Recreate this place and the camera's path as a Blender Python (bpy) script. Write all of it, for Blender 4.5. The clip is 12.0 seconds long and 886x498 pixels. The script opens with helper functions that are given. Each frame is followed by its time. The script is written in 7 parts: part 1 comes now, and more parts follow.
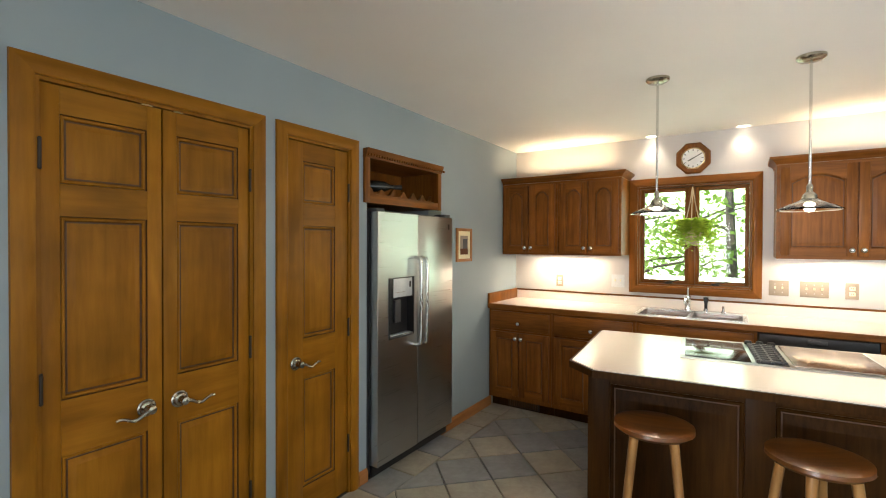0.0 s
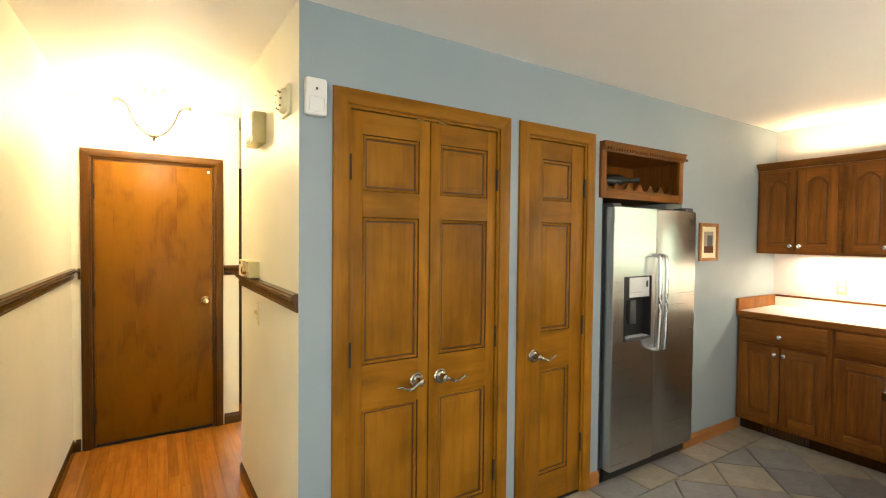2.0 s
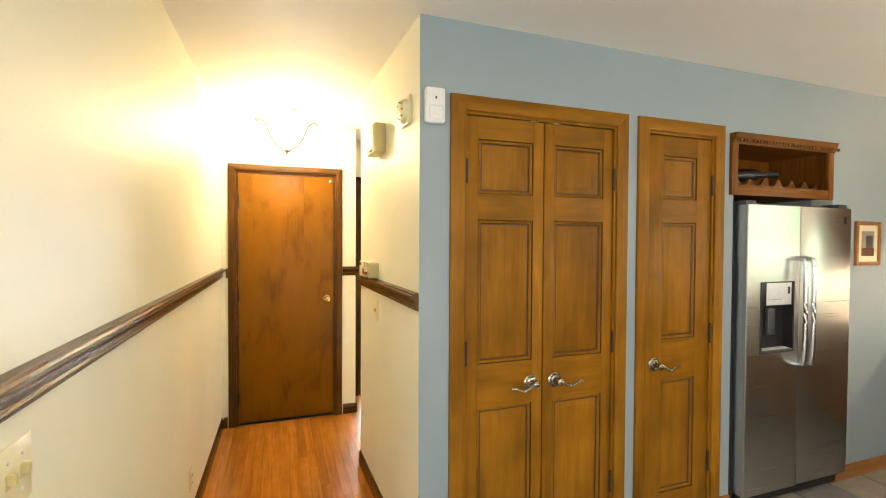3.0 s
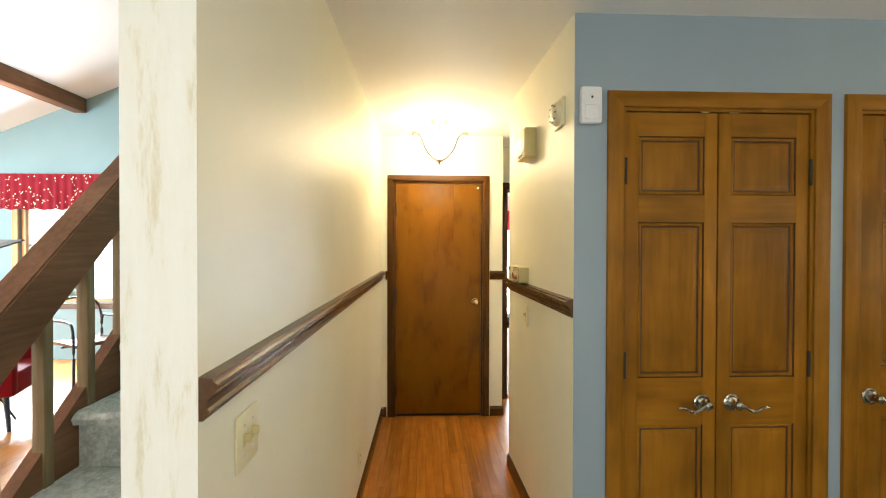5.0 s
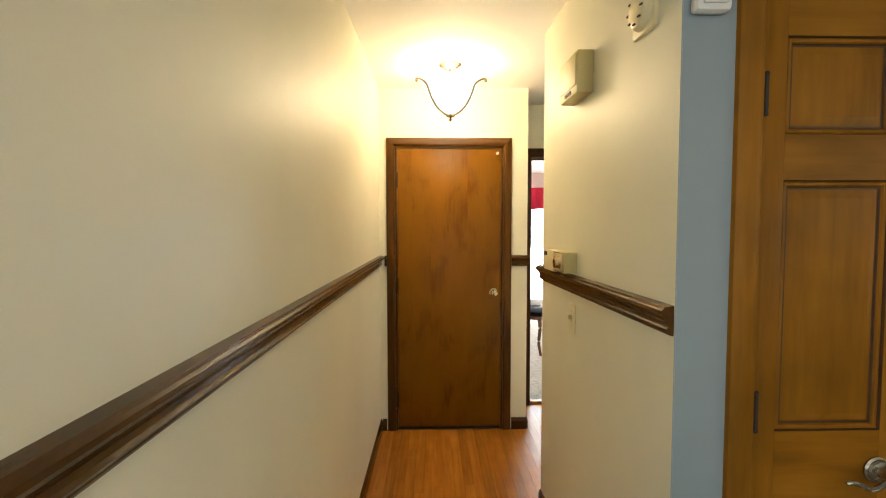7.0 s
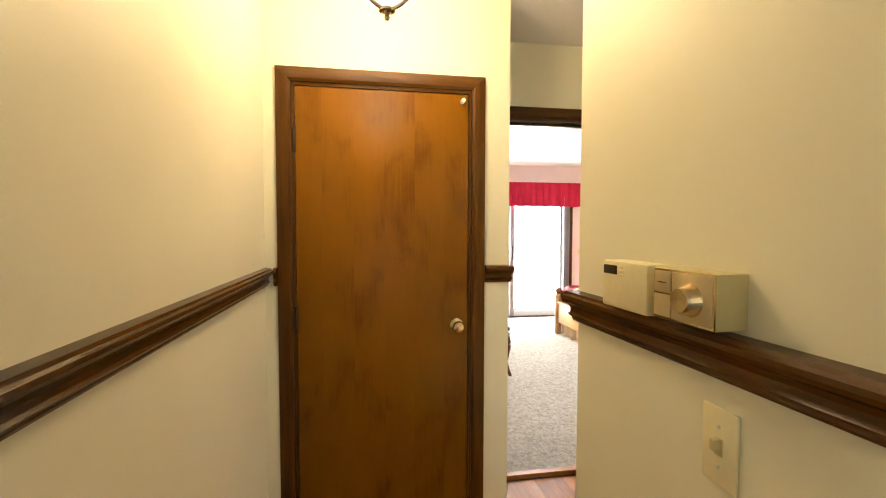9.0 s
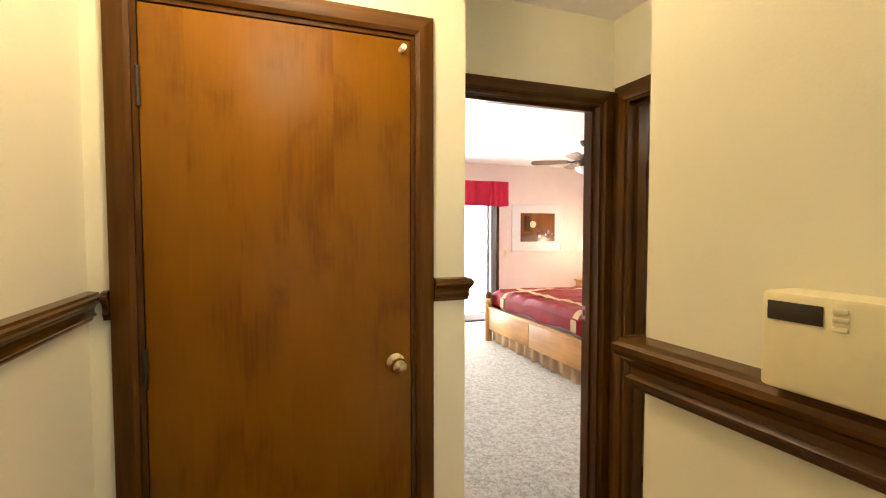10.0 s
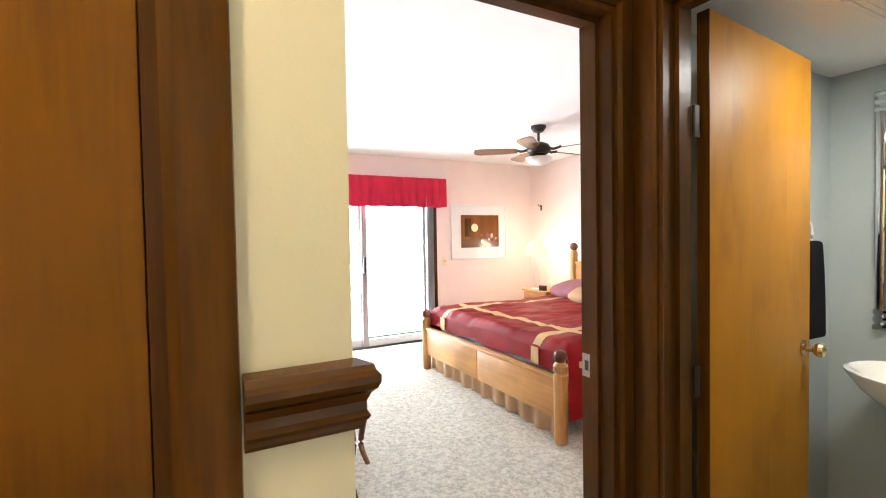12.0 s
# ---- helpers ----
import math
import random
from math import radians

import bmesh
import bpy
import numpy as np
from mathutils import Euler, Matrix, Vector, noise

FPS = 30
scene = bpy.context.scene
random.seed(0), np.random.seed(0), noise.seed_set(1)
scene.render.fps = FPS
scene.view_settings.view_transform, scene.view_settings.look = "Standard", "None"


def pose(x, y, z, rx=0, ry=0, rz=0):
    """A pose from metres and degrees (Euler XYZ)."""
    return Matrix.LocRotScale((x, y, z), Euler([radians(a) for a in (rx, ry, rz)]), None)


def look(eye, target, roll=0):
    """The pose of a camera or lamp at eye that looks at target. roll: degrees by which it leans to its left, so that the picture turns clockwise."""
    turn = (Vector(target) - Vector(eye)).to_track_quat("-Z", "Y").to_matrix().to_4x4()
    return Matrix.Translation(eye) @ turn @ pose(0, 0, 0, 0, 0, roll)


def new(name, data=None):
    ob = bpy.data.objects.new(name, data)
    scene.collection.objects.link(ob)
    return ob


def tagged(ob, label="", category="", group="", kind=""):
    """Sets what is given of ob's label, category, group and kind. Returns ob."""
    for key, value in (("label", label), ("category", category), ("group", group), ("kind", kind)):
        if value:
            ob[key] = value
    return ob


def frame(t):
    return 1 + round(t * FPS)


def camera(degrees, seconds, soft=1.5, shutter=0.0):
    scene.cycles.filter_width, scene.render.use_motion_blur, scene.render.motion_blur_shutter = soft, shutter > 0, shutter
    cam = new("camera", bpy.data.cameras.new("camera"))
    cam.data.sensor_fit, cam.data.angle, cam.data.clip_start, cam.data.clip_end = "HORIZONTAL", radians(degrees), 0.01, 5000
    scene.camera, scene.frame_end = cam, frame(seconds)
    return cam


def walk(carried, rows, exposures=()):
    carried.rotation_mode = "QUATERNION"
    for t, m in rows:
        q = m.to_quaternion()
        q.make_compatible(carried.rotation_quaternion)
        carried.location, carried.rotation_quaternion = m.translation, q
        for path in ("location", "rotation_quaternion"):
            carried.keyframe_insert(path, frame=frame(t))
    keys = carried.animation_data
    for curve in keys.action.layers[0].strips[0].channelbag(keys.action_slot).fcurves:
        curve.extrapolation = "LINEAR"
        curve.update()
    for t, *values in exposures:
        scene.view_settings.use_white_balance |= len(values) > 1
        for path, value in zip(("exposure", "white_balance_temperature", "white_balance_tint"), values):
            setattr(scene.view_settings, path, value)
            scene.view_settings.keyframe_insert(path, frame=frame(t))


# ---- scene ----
cam = camera(88.2, 12.0, soft=1.1)
PATH = [
    (0, (0.634, 0.886, 1.498), (-0.466, 2.556, 1.476), 0.2),
    (0.5, (0.6, 0.843, 1.513), (-0.682, 2.377, 1.48), 0.7),
    (1, (0.546, 0.803, 1.512), (-0.892, 2.193, 1.47), 0.9),
    (1.5, (0.528, 0.772, 1.512), (-1.052, 1.998, 1.461), 0.8),
    (2, (0.505, 0.737, 1.507), (-1.193, 1.792, 1.455), 0.6),
    (2.5, (0.495, 0.696, 1.504), (-1.306, 1.563, 1.455), 0.5),
    (3, (0.495, 0.654, 1.499), (-1.386, 1.331, 1.459), 0.3),
    (3.5, (0.502, 0.628, 1.499), (-1.436, 1.121, 1.468), 0.0),
    (3.7, (0.513, 0.618, 1.497), (-1.442, 1.038, 1.465), 0.1),
    (5.3, (0.491, 0.6, 1.498), (-1.508, 0.652, 1.475), 0.1),
    (5.5, (0.477, 0.602, 1.494), (-1.523, 0.646, 1.467), 0.1),
    (6, (0.337, 0.621, 1.48), (-1.663, 0.639, 1.44), -0.0),
    (6.5, (0.077, 0.624, 1.467), (-1.922, 0.617, 1.416), 0.1),
    (6.7, (-0.038, 0.599, 1.478), (-2.036, 0.613, 1.407), -0.0),
    (8.5, (-1.178, 0.617, 1.441), (-3.167, 0.796, 1.338), 0.3),
    (9, (-1.479, 0.635, 1.432), (-3.447, 0.974, 1.341), 0.1),
    (9.5, (-1.776, 0.642, 1.431), (-3.712, 1.168, 1.339), 0.1),
    (10, (-2.058, 0.681, 1.426), (-3.943, 1.376, 1.339), 0.0),
    (10.5, (-2.321, 0.744, 1.429), (-4.13, 1.572, 1.352), -1.0),
    (11, (-2.571, 0.832, 1.413), (-4.341, 1.762, 1.346), -1.2),
    (11.5, (-2.768, 0.966, 1.404), (-4.53, 1.91, 1.343), -0.9),
    (12, (-2.98, 1.133, 1.4), (-4.742, 2.077, 1.342), -1.0),
]
walk(cam, [(t, look(eye, target, roll)) for t, eye, target, roll in PATH], exposures=[(0.0, 0.22, 6200, 10), (0.7, 0.52, 6350, 10), (1.5, 0.75, 6600, 10), (2.5, 0.94, 6700, 10), (3.5, 0.88, 6600, 10), (5.5, 0.19, 6250, 8), (6.5, 0.02, 6350, 8), (8.5, 0.0, 6950, 12), (10.0, -0.06, 6800, 12), (11.0, -0.02, 6500, 12), (12.0, 0.0, 6200, 10)])


# ---- light helpers, world, sun ----
def area(name, loc, target, sx, sy, watts, col=(1, 1, 1)):
    d = bpy.data.lights.new(name, "AREA")
    d.shape, d.size, d.size_y, d.energy, d.color = "RECTANGLE", sx, sy, watts, col
    ob = new(name, d)
    ob.matrix_world = look(loc, target)
    return ob


def bulb(name, loc, watts, col=(1, 1, 1), r=0.03):
    d = bpy.data.lights.new(name, "POINT")
    d.energy, d.color, d.shadow_soft_size = watts, col, r
    ob = new(name, d)
    ob.location = loc
    return ob


def spot(name, loc, target, watts, col, angle, blend=0.6):
    d = bpy.data.lights.new(name, "SPOT")
    d.energy, d.color, d.spot_size, d.spot_blend, d.shadow_soft_size = watts, col, radians(angle), blend, 0.04
    ob = new(name, d)
    ob.matrix_world = look(loc, target)
    return ob


world = bpy.data.worlds.new("sky")
scene.world = world
world.use_nodes = True
wn = world.node_tree.nodes
sky = wn.new("ShaderNodeTexSky")
sky.sky_type = "NISHITA"
sky.sun_disc = False
sky.sun_elevation, sky.sun_rotation = radians(54), radians(217)
world.node_tree.links.new(sky.outputs["Color"], wn["Background"].inputs["Color"])
wn["Background"].inputs["Strength"].default_value = 0.15
sun = bpy.data.lights.new("sun", "SUN")
sun.energy, sun.angle, sun.color = 5.0, radians(0.6), (1, 0.95, 0.86)
sun_ob = new("sun", sun)
sun_ob.matrix_world = look((-6, -8, 14), (0, 0, 0))

WARM = (1.0, 0.72, 0.40)
SOFTWARM = (1.0, 0.80, 0.55)
DAY = (0.92, 0.97, 1.0)
# sky through the openings
area("daylight_slider", (-8.50, 2.92, 1.05), (-6, 2.92, 0.9), 1.7, 1.85, 220, DAY)
area("daylight_living", (-5.52, -4.2, 1.4), (-3, -4.2, 1.0), 1.2, 1.2, 260, DAY)
# added fill from unseen sides: living room, stairs, and upward to the kitchen ceiling
area("fill_south", (-1.5, -6.62, 1.3), (-1.5, 0, 1.0), 3.6, 1.7, 560, DAY)
area("fill_living_east", (3.25, -2.9, 1.3), (0, -2.6, 1.0), 3.0, 1.7, 72, DAY)
area("fill_dining", (3.25, 1.6, 1.25), (0, 1.6, 9.0), 2.6, 1.8, 34, DAY)
area("daylight_kitchen", (0.26, 5.30, 1.58), (0.26, 3, 1.3), 0.8, 0.8, 5.5, (0.86, 1.0, 0.80))
# lamps of the place, then two added ceiling fills
bulb("hall_bulb", (-3.0, 0.712, 2.235), 38, (1.0, 0.75, 0.43), 0.10)
bulb("pendant_bulb_a", (0.216, 3.73, 1.688), 10, SOFTWARM, 0.03)
bulb("pendant_bulb_b", (0.905, 3.80, 1.688), 10, SOFTWARM, 0.03)
for cx in (-0.05, 0.62):
    spot("can_light", (cx, 5.213, 2.425), (cx, 5.245, 1.2), 8, SOFTWARM, 95)
area("undercab_light_a", (-0.8, 5.14, 1.385), (-0.8, 5.16, 0.5), 0.6, 0.06, 7.0, SOFTWARM)
area("undercab_light_b", (1.15, 5.14, 1.385), (1.15, 5.16, 0.5), 0.6, 0.06, 4.0, SOFTWARM)
area("overcab_light_a", (-0.8, 5.14, 2.20), (-0.8, 5.10, 3), 0.8, 0.06, 4, WARM)
area("overcab_light_b", (1.5, 5.14, 2.20), (1.5, 5.10, 3), 1.0, 0.06, 4, WARM)
bulb("bedside_bulb", (-7.78, 5.12, 1.22), 14, SOFTWARM, 0.04)
area("bath_light", (-3.37, 3.09, 2.095), (-3.37, 3.09, 0), 0.26, 0.26, 16, (1, 0.95, 0.85))
# added warm fill under the ceiling, with no fixture of its own
for lx, ly in ((0.9, 1.0), (2.2, 3.0)):
    area("ceiling_fill", (lx, ly, 2.43), (lx, ly, 0), 0.16, 0.16, 9, SOFTWARM)


# ---- materials ----
def mat(name, rough=0.5, metal=0.0, col=(0.5, 0.5, 0.5)):
    m = bpy.data.materials.new(name)
    m.use_nodes = True
    b = m.node_tree.nodes["Principled BSDF"]
    b.inputs["Roughness"].default_value = rough
    b.inputs["Metallic"].default_value = metal
    b.inputs["Base Color"].default_value = (*col, 1)
    return m, m.node_tree.nodes, m.node_tree.links, b


def ramp(n, stops):
    r = n.new("ShaderNodeValToRGB")
    e = r.color_ramp.elements
    while len(e) < len(stops):
        e.new(0.5)
    for i, (p, c) in enumerate(stops):
        e[i].position, e[i].color = p, (*c, 1)
    return r


def coords(n, l, scale, kind="Object"):
    tc, mp = n.new("ShaderNodeTexCoord"), n.new("ShaderNodeMapping")
    mp.inputs["Scale"].default_value = scale
    l.new(tc.outputs[kind], mp.inputs["Vector"])
    return mp.outputs["Vector"]


def noise_tex(n, l, vec, scale, detail=4, rough=0.55, distort=0.0):
    t = n.new("ShaderNodeTexNoise")
    t.inputs["Scale"].default_value, t.inputs["Detail"].default_value = scale, detail
    t.inputs["Roughness"].default_value, t.inputs["Distortion"].default_value = rough, distort
    l.new(vec, t.inputs["Vector"])
    return t


def bump(n, l, b, height, strength, dist):
    bp = n.new("ShaderNodeBump")
    bp.inputs["Strength"].default_value, bp.inputs["Distance"].default_value = strength, dist
    l.new(height, bp.inputs["Height"])
    l.new(bp.outputs["Normal"], b.inputs["Normal"])


def mul(c, k):
    return tuple(min(1, v * k) for v in c)


def paint(name, col, rough=0.55, vary=0.05, relief=0.12):
    m, n, l, b = mat(name, rough)
    v = coords(n, l, (1, 1, 1))
    big = noise_tex(n, l, v, 1.3, 3)
    r = ramp(n, [(0.3, mul(col, 1 - vary)), (0.7, mul(col, 1 + vary))])
    l.new(big.outputs["Fac"], r.inputs["Fac"])
    l.new(r.outputs["Color"], b.inputs["Base Color"])
    fine = noise_tex(n, l, v, 260, 3)
    bump(n, l, b, fine.outputs["Fac"], relief, 0.002)
    return m


def wood(name, dark, light, axis="z", rough=0.35, fine=46.0, stretch=16.0, coat=0.1, stain=0.22, figure=0.5, gloss=0.25, streak=0.5, patch=0.0, each=0.0):
    """Stained timber whose grain runs along the axis."""
    m, n, l, b = mat(name, rough)
    b.inputs["Specular IOR Level"].default_value = gloss
    s = {"x": (1 / stretch, 1, 1), "y": (1, 1 / stretch, 1), "z": (1, 1, 1 / stretch)}[axis]
    v = coords(n, l, s)
    info, add = n.new("ShaderNodeObjectInfo"), n.new("ShaderNodeVectorMath")
    comb = n.new("ShaderNodeCombineXYZ")
    mulr = n.new("ShaderNodeMath")
    mulr.operation = "MULTIPLY"
    mulr.inputs[1].default_value = 37.0
    l.new(info.outputs["Random"], mulr.inputs[0])
    for i in range(3):
        l.new(mulr.outputs[0], comb.inputs[i])
    l.new(v, add.inputs[0])
    l.new(comb.outputs[0], add.inputs[1])
    v2 = add.outputs[0]
    big = noise_tex(n, l, v2, 5.0, 4, 0.6, figure)
    grain = noise_tex(n, l, v2, fine, 5, 0.65, 0.2)
    pores = noise_tex(n, l, v2, fine * 4.5, 3, 0.6)
    mix1 = n.new("ShaderNodeMix")
    mix1.data_type = "FLOAT"
    mix1.inputs[0].default_value = streak
    l.new(big.outputs["Fac"], mix1.inputs[2])
    l.new(grain.outputs["Fac"], mix1.inputs[3])
    mid = tuple((a + c) / 2 for a, c in zip(dark, light))
    r = ramp(n, [(0.32, dark), (0.5, mid), (0.66, light)])
    l.new(mix1.outputs[0], r.inputs["Fac"])
    blot = noise_tex(n, l, coords(n, l, (1, 1, 1)), 2.6, 3)
    mr = n.new("ShaderNodeMapRange")
    mr.inputs["From Min"].default_value, mr.inputs["From Max"].default_value = 0.3, 0.7
    mr.inputs["To Min"].default_value, mr.inputs["To Max"].default_value = 1 - stain, 1 + stain
    l.new(blot.outputs["Fac"], mr.inputs["Value"])
    hsv = n.new("ShaderNodeHueSaturation")
    l.new(mr.outputs["Result"], hsv.inputs["Value"])
    l.new(r.outputs["Color"], hsv.inputs["Color"])
    out = hsv.outputs["Color"]
    if each > 0:
        er = n.new("ShaderNodeMapRange")
        er.inputs["To Min"].default_value, er.inputs["To Max"].default_value = 1 - each, 1 + each
        l.new(info.outputs["Random"], er.inputs["Value"])
        h3 = n.new("ShaderNodeHueSaturation")
        l.new(er.outputs["Result"], h3.inputs["Value"])
        l.new(out, h3.inputs["Color"])
        out = h3.outputs["Color"]
    if patch > 0:
        ps = coords(n, l, {"x": (0.3, 1, 1), "y": (1, 0.3, 1), "z": (1, 1, 0.3)}[axis])
        pt = noise_tex(n, l, ps, 8.5, 2, 0.4)
        pr = n.new("ShaderNodeMapRange")
        pr.inputs["From Min"].default_value, pr.inputs["From Max"].default_value = 0.56, 0.64
        pr.inputs["To Min"].default_value, pr.inputs["To Max"].default_value = 1.0, 1.0 - patch
        l.new(pt.outputs["Fac"], pr.inputs["Value"])
        h2 = n.new("ShaderNodeHueSaturation")
        l.new(pr.outputs["Result"], h2.inputs["Value"])
        l.new(out, h2.inputs["Color"])
        out = h2.outputs["Color"]
    l.new(out, b.inputs["Base Color"])
    b.inputs["Coat Weight"].default_value, b.inputs["Coat Roughness"].default_value = coat, 0.36
    bump(n, l, b, pores.outputs["Fac"], 0.18, 0.001)
    return m


def veneer(name, dark, light, rough, gloss, coat):
    """Rotary-cut birch veneer: soft feathered figure in upright flitches about 13 cm wide."""
    m, n, l, b = mat(name, rough)
    b.inputs["Specular IOR Level"].default_value = gloss
    b.inputs["Coat Weight"].default_value, b.inputs["Coat Roughness"].default_value = coat, 0.22
    tc, sep = n.new("ShaderNodeTexCoord"), n.new("ShaderNodeSeparateXYZ")
    l.new(tc.outputs["Object"], sep.inputs[0])
    snap = n.new("ShaderNodeMath")
    snap.operation = "SNAP"
    snap.inputs[1].default_value = 0.131
    l.new(sep.outputs["X"], snap.inputs[0])
    white = n.new("ShaderNodeTexWhiteNoise")
    white.noise_dimensions = "1D"
    l.new(snap.outputs[0], white.inputs["W"])
    off = n.new("ShaderNodeVectorMath")
    off.operation = "ADD"
    l.new(coords(n, l, (1, 1, 0.5)), off.inputs[0])
    comb = n.new("ShaderNodeCombineXYZ")
    up = n.new("ShaderNodeMath")
    up.operation = "MULTIPLY"
    up.inputs[1].default_value = 0.22
    l.new(white.outputs["Value"], up.inputs[0])
    l.new(up.outputs[0], comb.inputs[2])
    l.new(comb.outputs[0], off.inputs[1])
    fig = noise_tex(n, l, off.outputs[0], 5.5, 5, 0.5, 0.7)
    fine = noise_tex(n, l, coords(n, l, (1, 1, 0.06)), 120, 4, 0.6)
    mixf = n.new("ShaderNodeMix")
    mixf.data_type = "FLOAT"
    mixf.inputs[0].default_value = 0.22
    l.new(fig.outputs["Fac"], mixf.inputs[2])
    l.new(fine.outputs["Fac"], mixf.inputs[3])
    r = ramp(n, [(0.34, dark), (0.47, tuple(d * 0.35 + c * 0.65 for d, c in zip(dark, light))), (0.66, light)])
    l.new(mixf.outputs[0], r.inputs["Fac"])
    tone = n.new("ShaderNodeMapRange")
    tone.inputs["To Min"].default_value, tone.inputs["To Max"].default_value = 0.94, 1.06
    l.new(white.outputs["Value"], tone.inputs["Value"])
    hsv = n.new("ShaderNodeHueSaturation")
    l.new(tone.outputs["Result"], hsv.inputs["Value"])
    l.new(r.outputs["Color"], hsv.inputs["Color"])
    l.new(hsv.outputs["Color"], b.inputs["Base Color"])
    rr_ = n.new("ShaderNodeMapRange")
    rr_.inputs["To Min"].default_value, rr_.inputs["To Max"].default_value = rough - 0.06, rough + 0.06
    l.new(fig.outputs["Fac"], rr_.inputs["Value"])
    l.new(rr_.outputs["Result"], b.inputs["Roughness"])
    bump(n, l, b, fine.outputs["Fac"], 0.08, 0.0006)
    return m


def plain(name, col, rough=0.4, metal=0.0, coat=0.0, speck=0.06, scale=60):
    m, n, l, b = mat(name, rough, metal)
    t = noise_tex(n, l, coords(n, l, (1, 1, 1)), scale, 4)
    r = ramp(n, [(0.3, mul(col, 1 - speck)), (0.7, mul(col, 1 + speck))])
    l.new(t.outputs["Fac"], r.inputs["Fac"])
    l.new(r.outputs["Color"], b.inputs["Base Color"])
    rr = n.new("ShaderNodeMapRange")
    rr.inputs["To Min"].default_value, rr.inputs["To Max"].default_value = max(0.02, rough - 0.06), rough + 0.06
    l.new(t.outputs["Fac"], rr.inputs["Value"])
    l.new(rr.outputs["Result"], b.inputs["Roughness"])
    b.inputs["Coat Weight"].default_value = coat
    return m


def glow(name, col, strength):
    m, n, l, b = mat(name, 0.3, 0, col)
    b.inputs["Emission Color"].default_value = (*col, 1)
    b.inputs["Emission Strength"].default_value = strength
    return m


def brushed(name, col, axis, rough=0.3):
    m, n, l, b = mat(name, rough, 1.0, col)
    s = {"x": (1.5, 260, 260), "y": (260, 1.5, 260), "z": (260, 260, 1.5)}[axis]
    t = noise_tex(n, l, coords(n, l, s), 1.0, 3)
    rr = n.new("ShaderNodeMapRange")
    rr.inputs["To Min"].default_value, rr.inputs["To Max"].default_value = rough - 0.09, rough + 0.1
    l.new(t.outputs["Fac"], rr.inputs["Value"])
    l.new(rr.outputs["Result"], b.inputs["Roughness"])
    bump(n, l, b, t.outputs["Fac"], 0.06, 0.001)
    return m


def cloth(name, col, rough=0.7, sheen=0.3, scale=500, vary=0.12):
    m, n, l, b = mat(name, rough)
    v = coords(n, l, (1, 1, 1))
    t = noise_tex(n, l, v, 6, 4)
    r = ramp(n, [(0.3, mul(col, 1 - vary)), (0.7, mul(col, 1 + vary))])
    l.new(t.outputs["Fac"], r.inputs["Fac"])
    l.new(r.outputs["Color"], b.inputs["Base Color"])
    b.inputs["Sheen Weight"].default_value = sheen * 0.04
    b.inputs["Specular IOR Level"].default_value = 0.06
    f = noise_tex(n, l, v, scale, 2)
    bump(n, l, b, f.outputs["Fac"], 0.3, 0.001)
    return m


def carpet_mat(name, c1, c2):
    m, n, l, b = mat(name, 0.95)
    v = coords(n, l, (1, 1, 1))
    t = noise_tex(n, l, v, 34, 6, 0.8)
    r = ramp(n, [(0.40, c1), (0.58, c2)])
    l.new(t.outputs["Fac"], r.inputs["Fac"])
    l.new(r.outputs["Color"], b.inputs["Base Color"])
    b.inputs["Sheen Weight"].default_value = 0.3
    bump(n, l, b, t.outputs["Fac"], 1.0, 0.02)
    return m


def glass_mat(name, rough=0.0, ior=1.45):
    m, n, l, b = mat(name, rough, 0, (1, 1, 1))
    b.inputs["Transmission Weight"].default_value = 1.0
    b.inputs["IOR"].default_value = ior
    return m


def tile_mat(name, stops, rough=0.35):
    m, n, l, b = mat(name, rough)
    info = n.new("ShaderNodeObjectInfo")
    r = ramp(n, stops)
    r.color_ramp.interpolation = "CONSTANT"
    l.new(info.outputs["Random"], r.inputs["Fac"])
    v = coords(n, l, (1, 1, 1))
    t = noise_tex(n, l, v, 9, 6, 0.65, 0.8)
    mr = n.new("ShaderNodeMapRange")
    mr.inputs["From Min"].default_value, mr.inputs["From Max"].default_value = 0.3, 0.7
    mr.inputs["To Min"].default_value, mr.inputs["To Max"].default_value = 0.78, 1.2
    l.new(t.outputs["Fac"], mr.inputs["Value"])
    hsv = n.new("ShaderNodeHueSaturation")
    l.new(mr.outputs["Result"], hsv.inputs["Value"])
    l.new(r.outputs["Color"], hsv.inputs["Color"])
    l.new(hsv.outputs["Color"], b.inputs["Base Color"])
    bump(n, l, b, t.outputs["Fac"], 0.25, 0.004)
    return m


M = {}
M["blue"] = paint("paint_blue_grey", (0.29, 0.352, 0.385))
M["cream"] = paint("paint_cream", (0.775, 0.755, 0.605), 0.5)
m_, n_, l_, b_ = mat("paint_sponged_cream", 0.6)
sp = noise_tex(n_, l_, coords(n_, l_, (1, 1.6, 0.30)), 15, 6, 0.72, 0.15)
sr = ramp(n_, [(0.40, (0.86, 0.84, 0.74)), (0.57, (0.84, 0.81, 0.69)), (0.68, (0.72, 0.65, 0.46))])
l_.new(sp.outputs["Fac"], sr.inputs["Fac"])
l_.new(sr.outputs["Color"], b_.inputs["Base Color"])
bump(n_, l_, b_, sp.outputs["Fac"], 0.3, 0.006)
M["sponge"] = m_
M["ceiling"] = paint("ceiling_white", (0.85, 0.84, 0.82), 0.7, 0.02, 0.2)
M["teal"] = paint("paint_teal", (0.175, 0.275, 0.285))
M["pink"] = paint("paint_pale_pink", (0.82, 0.70, 0.66))
M["bathblue"] = paint("paint_bath_blue", (0.44, 0.485, 0.475))
M["greyw"] = paint("paint_kitchen_back", (0.53, 0.51, 0.50))
